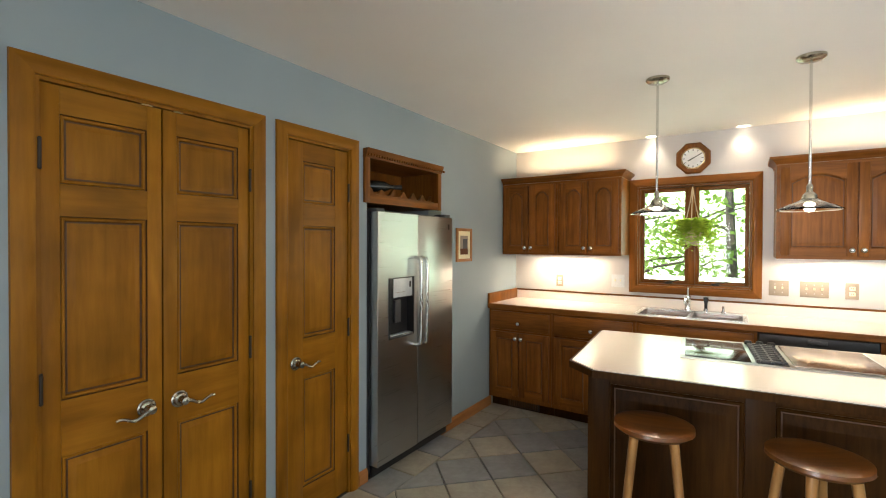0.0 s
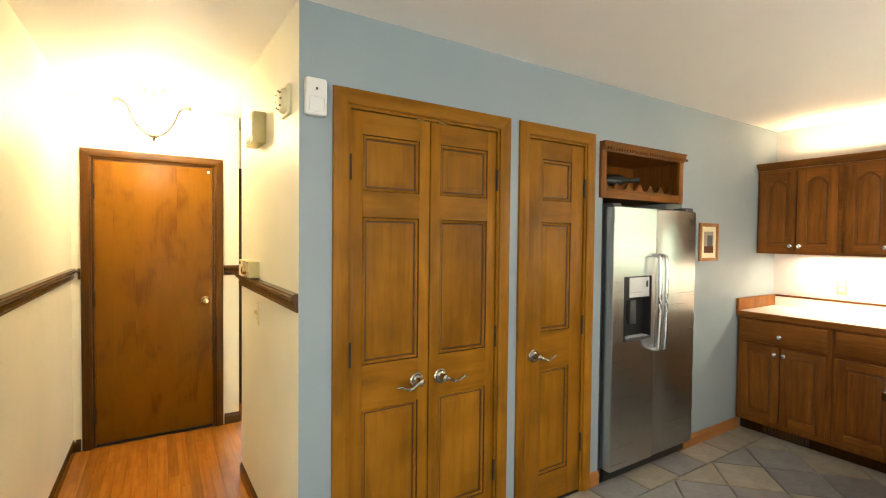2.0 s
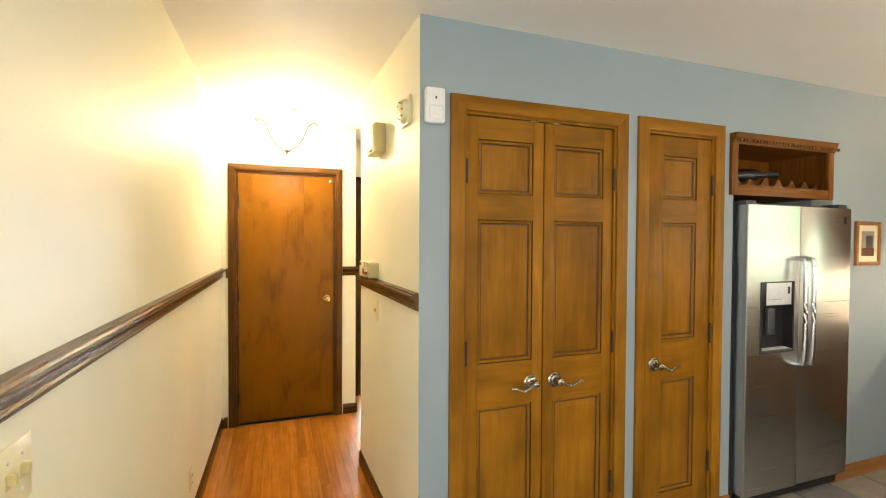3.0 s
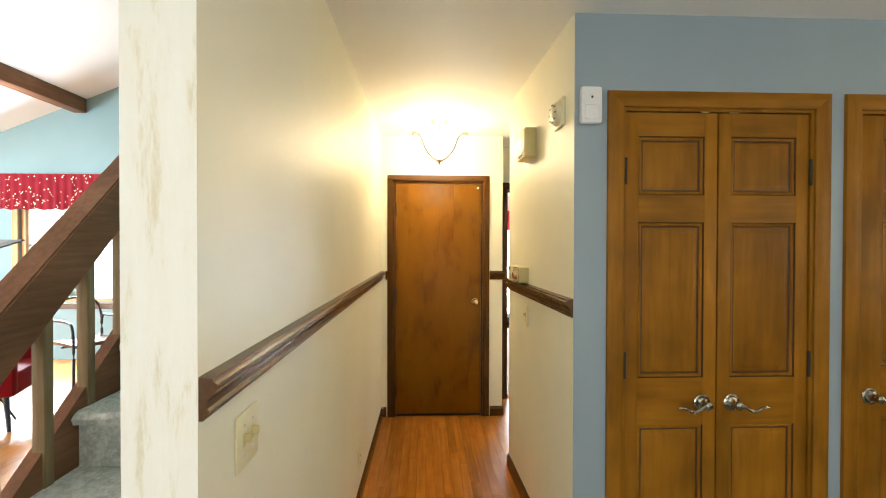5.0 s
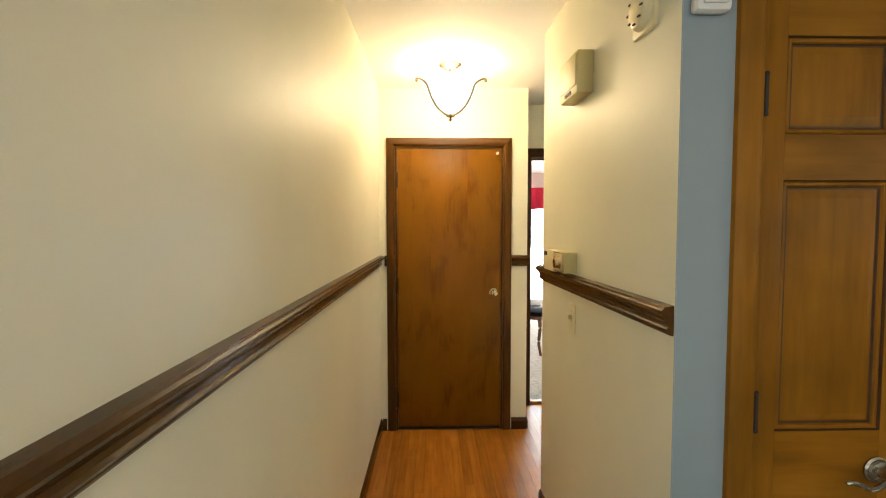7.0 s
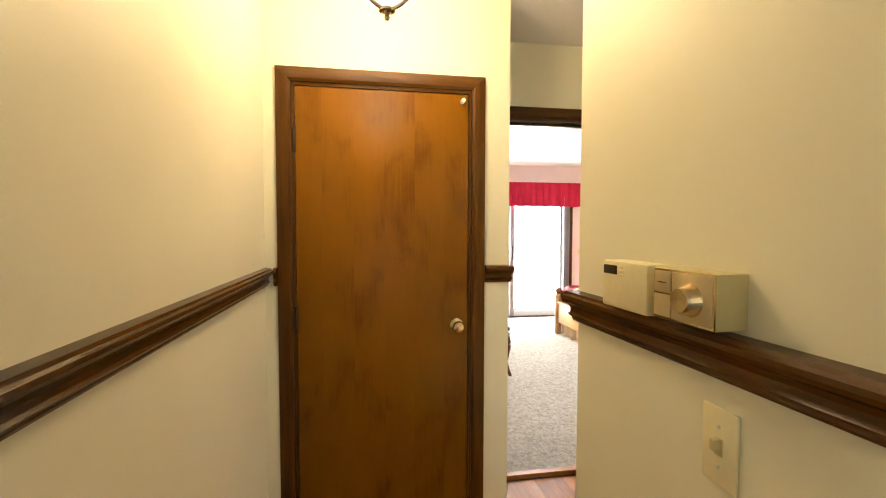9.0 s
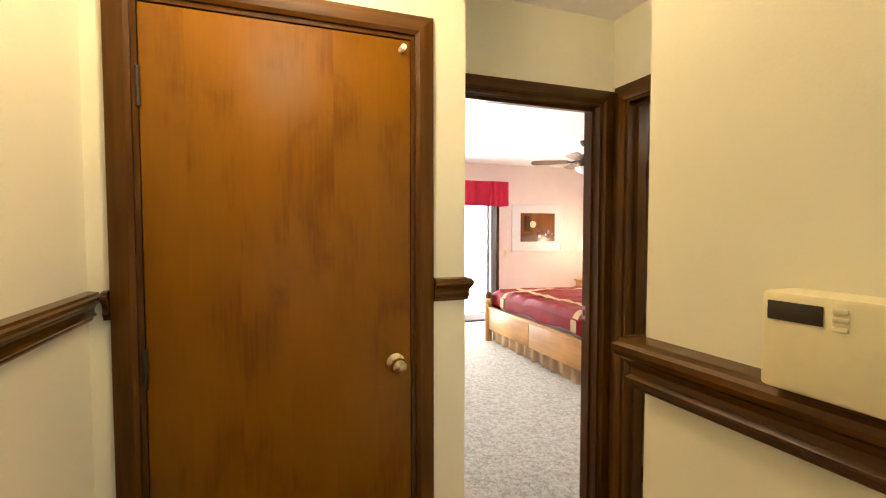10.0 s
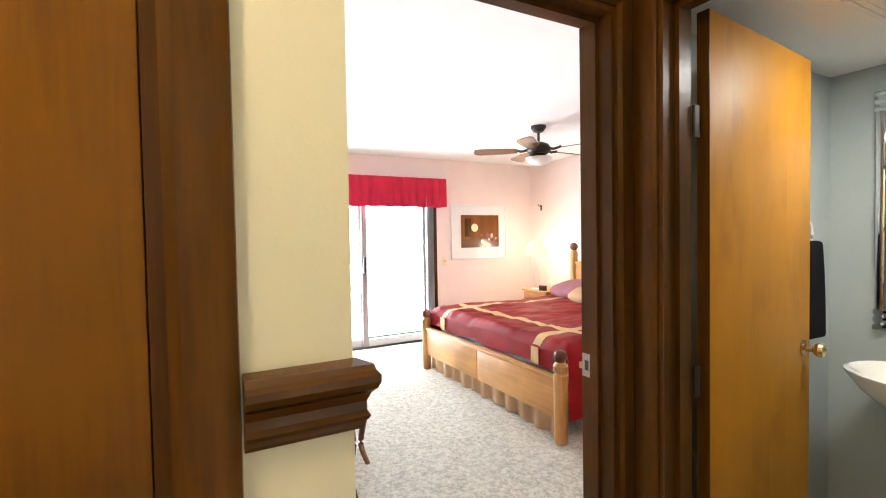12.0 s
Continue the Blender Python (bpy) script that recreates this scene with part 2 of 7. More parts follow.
M["pine"] = wood("pine_honey_stain", (0.175, 0.066, 0.004), (0.325, 0.138, 0.010), "z", 0.40, 34, 12, 0.05, 0.26, gloss=0.13, streak=0.42, patch=0.16, each=0.07)
M["pine_x"] = wood("pine_honey_stain_cross", (0.175, 0.066, 0.004), (0.325, 0.138, 0.010), "x", 0.40, 34, 12, 0.05, 0.26, gloss=0.13, streak=0.42, patch=0.16, each=0.07)
M["cab"] = wood("cabinet_oak_red", (0.088, 0.029, 0.004), (0.25, 0.090, 0.014), "z", 0.38, 60, coat=0.03, gloss=0.15)
M["cab_x"] = wood("cabinet_oak_red_cross", (0.088, 0.029, 0.004), (0.25, 0.090, 0.014), "x", 0.38, 60, coat=0.03, gloss=0.15)
M["isl"] = wood("island_dark_oak", (0.016, 0.0062, 0.0009), (0.052, 0.020, 0.0035), "z", 0.42, 60, coat=0.0, gloss=0.06)
M["trim"] = wood("dark_walnut_trim", (0.034, 0.0122, 0.0010), (0.100, 0.039, 0.0035), "z", 0.32, 60, coat=0.02, gloss=0.15)
M["trim_x"] = wood("dark_walnut_trim_cross", (0.034, 0.0122, 0.0010), (0.100, 0.039, 0.0035), "x", 0.22, 60, coat=0.06, gloss=0.34)
M["trim_y"] = wood("dark_walnut_trim_y", (0.034, 0.0122, 0.0010), (0.100, 0.039, 0.0035), "y", 0.22, 60, coat=0.06, gloss=0.34)
M["birch"] = veneer("flush_door_birch", (0.112, 0.039, 0.001), (0.190, 0.076, 0.002), 0.34, 0.14, 0.05)
M["birch2"] = veneer("bath_door_birch", (0.29, 0.118, 0.003), (0.39, 0.172, 0.007), 0.50, 0.2, 0.0)
M["oakbase"] = wood("oak_baseboard", (0.28, 0.11, 0.03), (0.46, 0.20, 0.06), "y", 0.35)
M["strip"] = wood("oak_floor_strip", (0.22, 0.072, 0.006), (0.42, 0.160, 0.020), "x", 0.26, 50, 18, 0.15, gloss=0.4, each=0.2)
M["bedwood"] = wood("bed_light_oak", (0.36, 0.175, 0.055), (0.54, 0.295, 0.105), "x", 0.38)
M["bedwood_z"] = wood("bed_light_oak_up", (0.36, 0.175, 0.055), (0.54, 0.295, 0.105), "z", 0.38)
M["stool"] = wood("stool_varnished", (0.060, 0.019, 0.003), (0.145, 0.050, 0.008), "x", 0.17, 40, 14, 0.4, gloss=0.5)
M["stool_leg"] = wood("stool_leg_wood", (0.22, 0.10, 0.028), (0.42, 0.22, 0.07), "z", 0.3, 40)
M["baluster"] = wood("baluster_tan_stain", (0.17, 0.105, 0.05), (0.33, 0.22, 0.11), "z", 0.45, 60, coat=0.0, gloss=0.1)
M["stair_x"] = wood("stair_brown_stain_along", (0.12, 0.050, 0.022), (0.26, 0.115, 0.055), "x", 0.45, 60, coat=0.0, gloss=0.1)
M["griddle"] = plain("griddle_metal", (0.34, 0.28, 0.23), 0.24, 1.0, 0, 0.1)
M["stair"] = wood("stair_brown_stain", (0.10, 0.042, 0.018), (0.22, 0.098, 0.045), "z", 0.45, 60, coat=0.0, gloss=0.1)
M["ball"] = wood("dark_ball_finial", (0.08, 0.03, 0.015), (0.18, 0.07, 0.03), "z", 0.25)
M["steel"] = brushed("fridge_brushed_steel", (0.46, 0.465, 0.46), "x", 0.30)
M["steel_z"] = brushed("bar_steel", (0.70, 0.70, 0.69), "z", 0.22)
M["sink"] = brushed("sink_steel", (0.60, 0.60, 0.60), "x", 0.28)
M["chrome"] = plain("chrome", (0.80, 0.80, 0.80), 0.09, 1.0, 0, 0.02)
M["nickel"] = plain("aged_nickel", (0.40, 0.37, 0.30), 0.26, 1.0, 0, 0.1)
M["brass"] = plain("worn_brass", (0.60, 0.46, 0.24), 0.25, 1.0, 0, 0.08)
M["hinge"] = plain("dark_bronze_hinge", (0.022, 0.013, 0.006), 0.6, 0.0, 0, 0.15)
M["black"] = plain("black_plastic", (0.010, 0.010, 0.011), 0.42)
M["blackglass"] = plain("black_glass", (0.01, 0.012, 0.012), 0.16, 0, 0.2)
M["dgrey"] = plain("dark_grey_shell", (0.05, 0.05, 0.055), 0.45)
M["alu"] = plain("grey_metal_and_glare", (0.34, 0.31, 0.30), 0.4, 0.3)
M["lgrey"] = plain("light_grey_plastic", (0.58, 0.60, 0.62), 0.4)
M["white"] = plain("white_plastic", (0.80, 0.80, 0.78), 0.38, 0, 0, 0.03)
M["beige"] = plain("beige_plastic", (0.60, 0.52, 0.25), 0.42, 0, 0, 0.03)
M["tan"] = plain("tan_metal_plate", (0.52, 0.42, 0.25), 0.4, 0.3, 0, 0.04)
M["ivory"] = plain("ivory_plate", (0.76, 0.70, 0.46), 0.38, 0, 0, 0.03)
M["taupe"] = plain("taupe_plate", (0.30, 0.245, 0.19), 0.42, 0, 0, 0.04)
M["laminate"] = plain("counter_laminate", (0.80, 0.72, 0.64), 0.24, 0, 0.1, 0.02, 180)
M["porcelain"] = plain("porcelain", (0.86, 0.83, 0.76), 0.12, 0, 0.4, 0.01)
M["grout"] = plain("grout", (0.07, 0.065, 0.06), 0.9, 0, 0, 0.15, 120)
M["tile"] = tile_mat("slate_tile", [(0.0, (0.30, 0.27, 0.22)), (0.3, (0.22, 0.225, 0.235)), (0.55, (0.33, 0.30, 0.25)), (0.75, (0.19, 0.20, 0.22)), (0.88, (0.27, 0.255, 0.23))])
M["carpet"] = carpet_mat("beige_carpet", (0.30, 0.275, 0.215), (0.60, 0.565, 0.47))
M["carpet_stair"] = carpet_mat("pale_stair_carpet", (0.58, 0.53, 0.42), (0.90, 0.85, 0.71))
M["glass"] = glass_mat("clear_glass")
M["pane"] = glass_mat("thin_window_pane", 0.0, 1.2)
M["frost"] = glow("lit_alabaster_glass", (1.0, 0.93, 0.78), 1.5)
M["frost"].node_tree.nodes["Principled BSDF"].inputs["Base Color"].default_value = (0.16, 0.13, 0.09, 1)
M["bathglow"] = glow("lit_diffuser", (1.0, 0.97, 0.9), 7.0)
M["canglow"] = glow("lit_can_bulb", (1.0, 0.85, 0.6), 12.0)
M["bulbglow"] = glow("lit_bulb", (1.0, 0.88, 0.65), 14.0)
M["shade"] = glow("lit_fabric_shade", (1.0, 0.76, 0.42), 0.75)
M["mirror"] = plain("mirror_silver", (0.9, 0.9, 0.9), 0.015, 1.0, 0, 0.0)
M["red"] = cloth("red_satin", (0.20, 0.0075, 0.0095), 0.55, 0.2)
M["valred"] = cloth("valance_red", (0.21, 0.012, 0.022), 0.6, 0.4)
M["crimson"] = cloth("crimson_satin_valance", (0.48, 0.022, 0.055), 0.55, 0.4)
M["gold"] = cloth("gold_band", (0.52, 0.36, 0.18), 0.5, 0.4)
M["skirt"] = cloth("brown_skirt", (0.36, 0.235, 0.135), 0.7, 0.3)
M["mauve"] = cloth("mauve_pillow", (0.24, 0.10, 0.12), 0.5, 0.4)
M["towel"] = cloth("black_towel", (0.012, 0.012, 0.014), 0.95, 0.0, 300)
# antique glaze on the pine; on cabinet doors it paints shade into grooves
M["glaze_shade"] = plain("antique_glaze_and_groove_shade", (0.07, 0.026, 0.005), 0.5, 0, 0, 0.3, 25)
M["rope"] = cloth("macrame_cord", (0.52, 0.40, 0.26), 0.9, 0.1)


# ---- mesh helpers ----
def box(bm, x0, x1, y0, y1, z0, z1, bevel=0.0, mi=0):
    g = bmesh.ops.create_cube(bm, size=1.0, matrix=Matrix.Translation(((x0 + x1) / 2, (y0 + y1) / 2, (z0 + z1) / 2)) @ Matrix.Diagonal((abs(x1 - x0), abs(y1 - y0), abs(z1 - z0), 1)))
    vs = g["verts"]
    fs = list({f for v in vs for f in v.link_faces})
    for f in fs:
        f.material_index = mi
    if bevel > 0:
        es = list({e for v in vs for e in v.link_edges})
        bmesh.ops.bevel(bm, geom=es, offset=bevel, segments=2, affect="EDGES", profile=0.5)
    return bm


def B(x0, x1, y0, y1, z0, z1, bevel=0.0):
    return box(bmesh.new(), x0, x1, y0, y1, z0, z1, bevel)


def cyl(bm, p, q, r0, r1=None, seg=20, cap=True):
    p, q = Vector(p), Vector(q)
    r1 = r0 if r1 is None else r1
    m = Matrix.Translation((p + q) / 2) @ (q - p).to_track_quat("Z", "Y").to_matrix().to_4x4()
    bmesh.ops.create_cone(bm, cap_ends=cap, segments=seg, radius1=r0, radius2=r1, depth=(q - p).length, matrix=m)
    return bm


def ball(bm, c, r, sx=1, sy=1, sz=1, u=18, v=12):
    bmesh.ops.create_uvsphere(bm, u_segments=u, v_segments=v, radius=r, matrix=Matrix.Translation(c) @ Matrix.Diagonal((sx, sy, sz, 1)))
    return bm


def lathe(bm, prof, c=(0, 0, 0), seg=32, axis="z"):
    """Turns (radius, height) pairs round an axis through c."""
    rings = []
    for r, h in prof:
        ring = []
        for i in range(seg):
            a = 2 * math.pi * i / seg
            u, w = max(r, 1e-4) * math.cos(a), max(r, 1e-4) * math.sin(a)
            p = {"z": (u, w, h), "y": (u, h, w), "x": (h, u, w)}[axis]
            ring.append(bm.verts.new(Vector(p) + Vector(c)))
        rings.append(ring)
    for a, b in zip(rings, rings[1:]):
        for i in range(seg):
            bm.faces.new((a[i], a[(i + 1) % seg], b[(i + 1) % seg], b[i]))
    bmesh.ops.recalc_face_normals(bm, faces=bm.faces)
    return bm


def tube(bm, pts, r, seg=10, r_end=None):
    pts = [Vector(p) for p in pts]
    rings = []
    up = Vector((0, 0, 1))
    for i, p in enumerate(pts):
        d = (pts[min(i + 1, len(pts) - 1)] - pts[max(i - 1, 0)]).normalized()
        s = d.cross(up)
        if s.length < 1e-3:
            s = d.cross(Vector((1, 0, 0)))
        s.normalize()
        w = s.cross(d)
        k = r if r_end is None else r + (r_end - r) * i / (len(pts) - 1)
        rings.append([bm.verts.new(p + (s * math.cos(a) + w * math.sin(a)) * k) for a in (2 * math.pi * j / seg for j in range(seg))])
    for a, b in zip(rings, rings[1:]):
        for i in range(seg):
            bm.faces.new((a[i], a[(i + 1) % seg], b[(i + 1) % seg], b[i]))
    bm.faces.new(rings[0])
    bm.faces.new(rings[-1])
    bmesh.ops.recalc_face_normals(bm, faces=bm.faces)
    return bm


def smooth_path(pts, n=6):
    """Catmull-Rom through the points."""
    pts = [Vector(p) for p in pts]
    out = []
    for i in range(len(pts) - 1):
        a, b, c, d = pts[max(i - 1, 0)], pts[i], pts[i + 1], pts[min(i + 2, len(pts) - 1)]
        for k in range(n):
            t = k / n
            out.append(0.5 * ((2 * b) + (c - a) * t + (2 * a - 5 * b + 4 * c - d) * t * t + (3 * b - a - 3 * c + d) * t ** 3))
    out.append(pts[-1])
    return out


def extrude(bm, prof, p, q, up=(0, 0, 1), out=(0, -1, 0), m0=0.0, m1=0.0):
    """Sweeps (out, up) pairs from p to q; m0, m1: mitre at the ends, along the way per unit of out."""
    p, q, up, out = Vector(p), Vector(q), Vector(up), Vector(out)
    d = (q - p).normalized()
    a = [bm.verts.new(p + out * u + up * v + d * u * m0) for u, v in prof]
    b = [bm.verts.new(q + out * u + up * v - d * u * m1) for u, v in prof]
    n = len(prof)
    for i in range(n):
        bm.faces.new((a[i], a[(i + 1) % n], b[(i + 1) % n], b[i]))
    bm.faces.new(a)
    bm.faces.new(b)
    bmesh.ops.recalc_face_normals(bm, faces=bm.faces)
    return bm


def mesh_of(name, bm, mats, smooth=None):
    me = bpy.data.meshes.new(name)
    bm.to_mesh(me)
    bm.free()
    for m in mats if isinstance(mats, (list, tuple)) else [mats]:
        me.materials.append(m)
    if smooth is None or smooth:
        me.polygons.foreach_set("use_smooth", [True] * len(me.polygons))
        me.set_sharp_from_angle(angle=radians(35))
    return me


def part(name, bm, material, parent, label=""):
    ob = new(name, mesh_of(name, bm, material))
    ob.parent = parent
    if label:
        ob["label"] = label
    return ob


def thing(name, m, label, category, group="", kind=""):
    ob = new(name)
    ob.empty_display_size = 0.1
    ob.matrix_world = m
    return tagged(ob, label, category, group, kind)


def struct(name, bm, mats, label, category):
    ob = new(name, mesh_of(name, bm, mats, False))
    return tagged(ob, label, category, "", "structure")


# ---- walls, floors, ceilings ----
def wall(name, x0, x1, y0, y1, z0, z1, along, holes, faces, label):
    """A wall box with openings (a0, a1, z0, z1) through it; faces: material by side +x -x +y -y, else the first."""
    lo, hi = (x0, x1) if along == "x" else (y0, y1)
    cuts = sorted({lo, hi, *[h[0] for h in holes], *[h[1] for h in holes]})
    bm = bmesh.new()
    for a, b in zip(cuts, cuts[1:]):
        zs = [(z0, z1)]
        for h in holes:
            if h[0] <= a + 1e-6 and h[1] >= b - 1e-6:
                zs = [(p, q) for u, v in zs for p, q in ((u, min(v, h[2])), (max(u, h[3]), v)) if q - p > 1e-4]
        for p, q in zs:
            if along == "x":
                box(bm, a, b, y0, y1, p, q)
            else:
                box(bm, x0, x1, a, b, p, q)
    bmesh.ops.remove_doubles(bm, verts=bm.verts, dist=1e-5)
    seen, dead = {}, []
    for f in bm.faces:
        key = tuple(round(c, 4) for c in f.calc_center_median())
        if key in seen:
            dead += [f, seen[key]]
        seen[key] = f
    bmesh.ops.delete(bm, geom=list(set(dead)), context="FACES")
    mats = list(dict.fromkeys(faces.values()))
    for f in bm.faces:
        nrm = f.normal
        k = ("+x" if nrm.x > 0 else "-x") if abs(nrm.x) > 0.7 else ("+y" if nrm.y > 0 else "-y") if abs(nrm.y) > 0.7 else "z"
        f.material_index = mats.index(faces.get(k, next(iter(faces.values()))))
    return struct(name, bm, [M[m] for m in mats], label, "wall")


H = 2.44
XB, YK, YH, YL, XE = -1.345, 5.275, 1.21, 0.21, -3.47
wall("wall_closets", XB - 0.12, XB, YH + 0.003, YK, 0, H, "y", [(1.411, 2.221, 0, 2.06), (2.416, 2.873, 0, 2.06), (3.02, 3.86, 0, 2.085)], {"+x": "blue", "-y": "cream"}, "blue-grey painted wall with closet doors and a fridge recess")
wall("wall_window", -2.4, 3.42, YK, YK + 0.14, 0, H, "x", [(-0.165, 0.685, 1.14, 2.01)], {"-y": "greyw"}, "pale grey kitchen wall with a double window")
# out of view; both openings are added to let fill light in
wall("wall_east", 3.30, 3.42, -6.6, YK, 0, 5.2, "y", [(0.2, 3.0, 0.25, 2.15), (-4.5, -1.3, 0.3, 2.2)], {"-x": "blue"}, "unseen blue-grey wall behind the walk with openings added for fill light")
# this wall runs a little out of square, so that the hall narrows towards its end
SKEW = pose(XB, YH, 0, 0, 0, 1.79) @ pose(-XB, -YH, 0)
XC = -2.5605
wall("wall_hall_right", XC, XB - 0.0005, YH, YH + 0.12, 0, H, "x", [], {"-y": "cream", "+x": "blue"}, "cream hallway wall with chair rail").matrix_world = SKEW
wall("wall_alcove_side", -2.5625, -2.44, YH + 0.079, 2.25, 0, H, "y", [], {"-x": "cream"}, "cream wall turning into the alcove")
SKEWL = pose(-0.295, YL, 0, 0, 0, -0.33) @ pose(0.295, -YL, 0)
wall("wall_hall_left", -4.02, -0.30, 0.08, YL, 0, H, "x", [], {"+y": "cream", "+x": "sponge", "-y": "teal"}, "cream hallway wall with chair rail and sponge-painted end").matrix_world = SKEWL
wall("wall_hall_end", XE - 0.12, XE, YL, 1.28, 0, H, "y", [(0.338, 1.106, 0, 2.035)], {"+x": "cream", "+y": "cream"}, "cream wall closing the hallway")
wall("wall_stub", -3.90, XE - 0.12, 1.16, 1.28, 0, H, "x", [], {"+y": "cream"}, "short cream return beside the hall door")
wall("wall_bedroom_door", -4.02, -3.90, 1.16, 2.25, 0, H, "y", [(1.385, 2.185, 0, 2.035)], {"+x": "cream", "-x": "pink"}, "cream wall with the bedroom doorway")
wall("wall_bath_door", -3.90, -2.40, 2.25, 2.37, 0, H, "x", [(-3.805, -3.06, 0, 2.035)], {"-y": "cream", "+y": "bathblue"}, "cream wall with the bathroom doorway")
wall("wall_bath_left", -4.075, -4.04, 2.25, 5.53, 0, H, "y", [], {"+x": "bathblue", "-x": "pink", "-y": "pink"}, "bathroom wall in grey-blue paint")
wall("wall_bath_back", -4.04, -2.2, 3.81, 3.93, 0, H, "x", [], {"-y": "bathblue"}, "grey-blue bathroom wall behind the basin")
wall("wall_bath_right", -2.4, -2.28, 2.37, 3.81, 0, H, "y", [], {"-x": "bathblue"}, "grey-blue bathroom side wall")
wall("wall_bedroom_far", -8.54, -8.40, -0.6, 5.65, 0, H, "y", [(1.95, 3.88, 0, 2.02)], {"+x": "pink"}, "pale pink bedroom wall with a sliding door")
wall("wall_bedroom_head", -8.40, -4.04, 5.53, 5.65, 0, H, "x", [], {"-y": "pink"}, "pale pink bedroom wall behind the bed")
wall("wall_bedroom_near", -8.40, -4.02, -0.04, 0.08, 0, H, "x", [], {"+y": "pink", "-y": "teal"}, "bedroom wall")
wall("wall_bedroom_side", -4.02, -3.90, 0.21, 1.16, 0, H, "y", [], {"-x": "pink"}, "bedroom side wall")
wall("wall_teal_gable", -5.72, -5.60, -6.6, -0.04, 0, 5.2, "y", [(-4.62, -3.2, 0.72, 2.2)], {"+x": "teal"}, "teal living room gable wall")
# out of view; its opening is added for the south fill
wall("wall_living_south", -5.60, 3.30, -6.72, -6.6, 0, 5.2, "x", [(-3.5, 0.5, 0.3, 2.2)], {"+y": "teal"}, "unseen teal living room wall with an opening added for fill light")
wall("wall_over_hall", -5.6, 3.30, 0.08, 0.20, H + 0.1, 5.2, "x", [], {"-y": "teal"}, "upper wall above the hallway")
wall("wall_recess_back", -2.30, -2.20, 1.33, 5.275, 0, H, "y", [], {"+x": "greyw"}, "back of the closets and fridge recess")
for i, yy in enumerate((2.31, 2.94, 3.87)):
    wall("wall_recess_side_%d" % (i + 1), -2.20, XB - 0.12, yy, yy + 0.06, 0, H, "x", [], {"+x": "greyw"}, "partition between closet recesses")

struct("ceiling", B(-3.9, 3.30, 0.21, YK, H, H + 0.1), M["ceiling"], "white flat plaster ceiling", "ceiling")
struct("ceiling_bath", B(-4.04, -2.4, 2.37, 3.81, 2.12, 2.2), M["ceiling"], "lowered white bathroom ceiling", "ceiling")
struct("ceiling_bedroom", B(-8.4, -4.02, 0.08, 5.53, 2.42, 2.5), M["ceiling"], "white bedroom ceiling", "ceiling")
bm = bmesh.new()
sl = 0.41
extrude(bm, [(0, 2.84 - sl * 1.7), (0, 2.84 - sl * 1.7 + 0.15), (6.87, 2.84 + sl * 5.17 + 0.15), (6.87, 2.84 + sl * 5.17)], (-5.72, -6.73, 0), (3.42, -6.73, 0), (0, 0, 1), (0, 1, 0))
struct("ceiling_vault", bm, M["ceiling"], "white sloping vaulted ceiling", "ceiling")
struct("floor_subfloor", B(-8.6, 3.42, -6.72, 5.4, -0.25, -0.02), M["grout"], "grey floor slab and tile joints", "floor")
struct("floor_carpet", B(-8.40, -3.96, 0.08, 5.53, -0.02, 0.012), M["carpet"], "beige speckled cut-pile bedroom carpet", "carpet")
struct("floor_bath", B(-4.04, -2.4, 2.25, 3.81, -0.02, 0.0), M["tile"], "dark bathroom tile floor", "floor")


# ---- doors ----
CAS = [(0, 0), (0.012, 0), (0.020, 0.012), (0.020, 0.045), (0.014, 0.062), (0, 0.064)]


def casing(parent, w, h, mz, mx, wid=0.066, front=0.0, label=""):
    """Casing round an opening of w by h, centred on local x, standing proud of local y = front towards -y."""
    k = wid / 0.064
    prof = [(a, b * k) for a, b in CAS]
    for nm, p, q, up in (("casing_side", (-w / 2, front, 0), (-w / 2, front, h), (-1, 0, 0)), ("casing_side", (w / 2, front, h), (w / 2, front, 0), (1, 0, 0))):
        bm = bmesh.new()
        pr = [Vector(p), Vector(q)]
        top = 1 if pr[1].z > pr[0].z else 0
        a, b = [], []
        for u, v in prof:
            for i, lst in ((0, a), (1, b)):
                c = pr[i] + Vector((0, -1, 0)) * u + Vector(up) * v
                if i == top:
                    c.z += v
                lst.append(bm.verts.new(c))
        n = len(prof)
        for i in range(n):
            bm.faces.new((a[i], a[(i + 1) % n], b[(i + 1) % n], b[i]))
        bm.faces.new(a), bm.faces.new(b)
        bmesh.ops.recalc_face_normals(bm, faces=bm.faces)
        part(nm, bm, M[mz], parent, label)
    bm = bmesh.new()
    a = [bm.verts.new((-w / 2 - v, front - u, h + v)) for u, v in prof]
    b = [bm.verts.new((w / 2 + v, front - u, h + v)) for u, v in prof]
    n = len(prof)
    for i in range(n):
        bm.faces.new((a[i], a[(i + 1) % n], b[(i + 1) % n], b[i]))
    bm.faces.new(a), bm.faces.new(b)
    bmesh.ops.recalc_face_normals(bm, faces=bm.faces)
    part("casing_head", bm, M[mx], parent, label)


def jambs(parent, w, h, depth, m, y0=0.0):
    t = 0.014
    part("jamb", B(-w / 2 + 0.0003, -w / 2 + t, y0 - 0.003, y0 + depth, 0, h - 0.0003), M[m], parent)
    part("jamb", B(w / 2 - t, w / 2 - 0.0003, y0 - 0.003, y0 + depth, 0, h - 0.0003), M[m], parent)
    part("head_jamb", B(-w / 2 + t, w / 2 - t, y0 - 0.003, y0 + depth, h - t, h - 0.0003), M[m], parent)


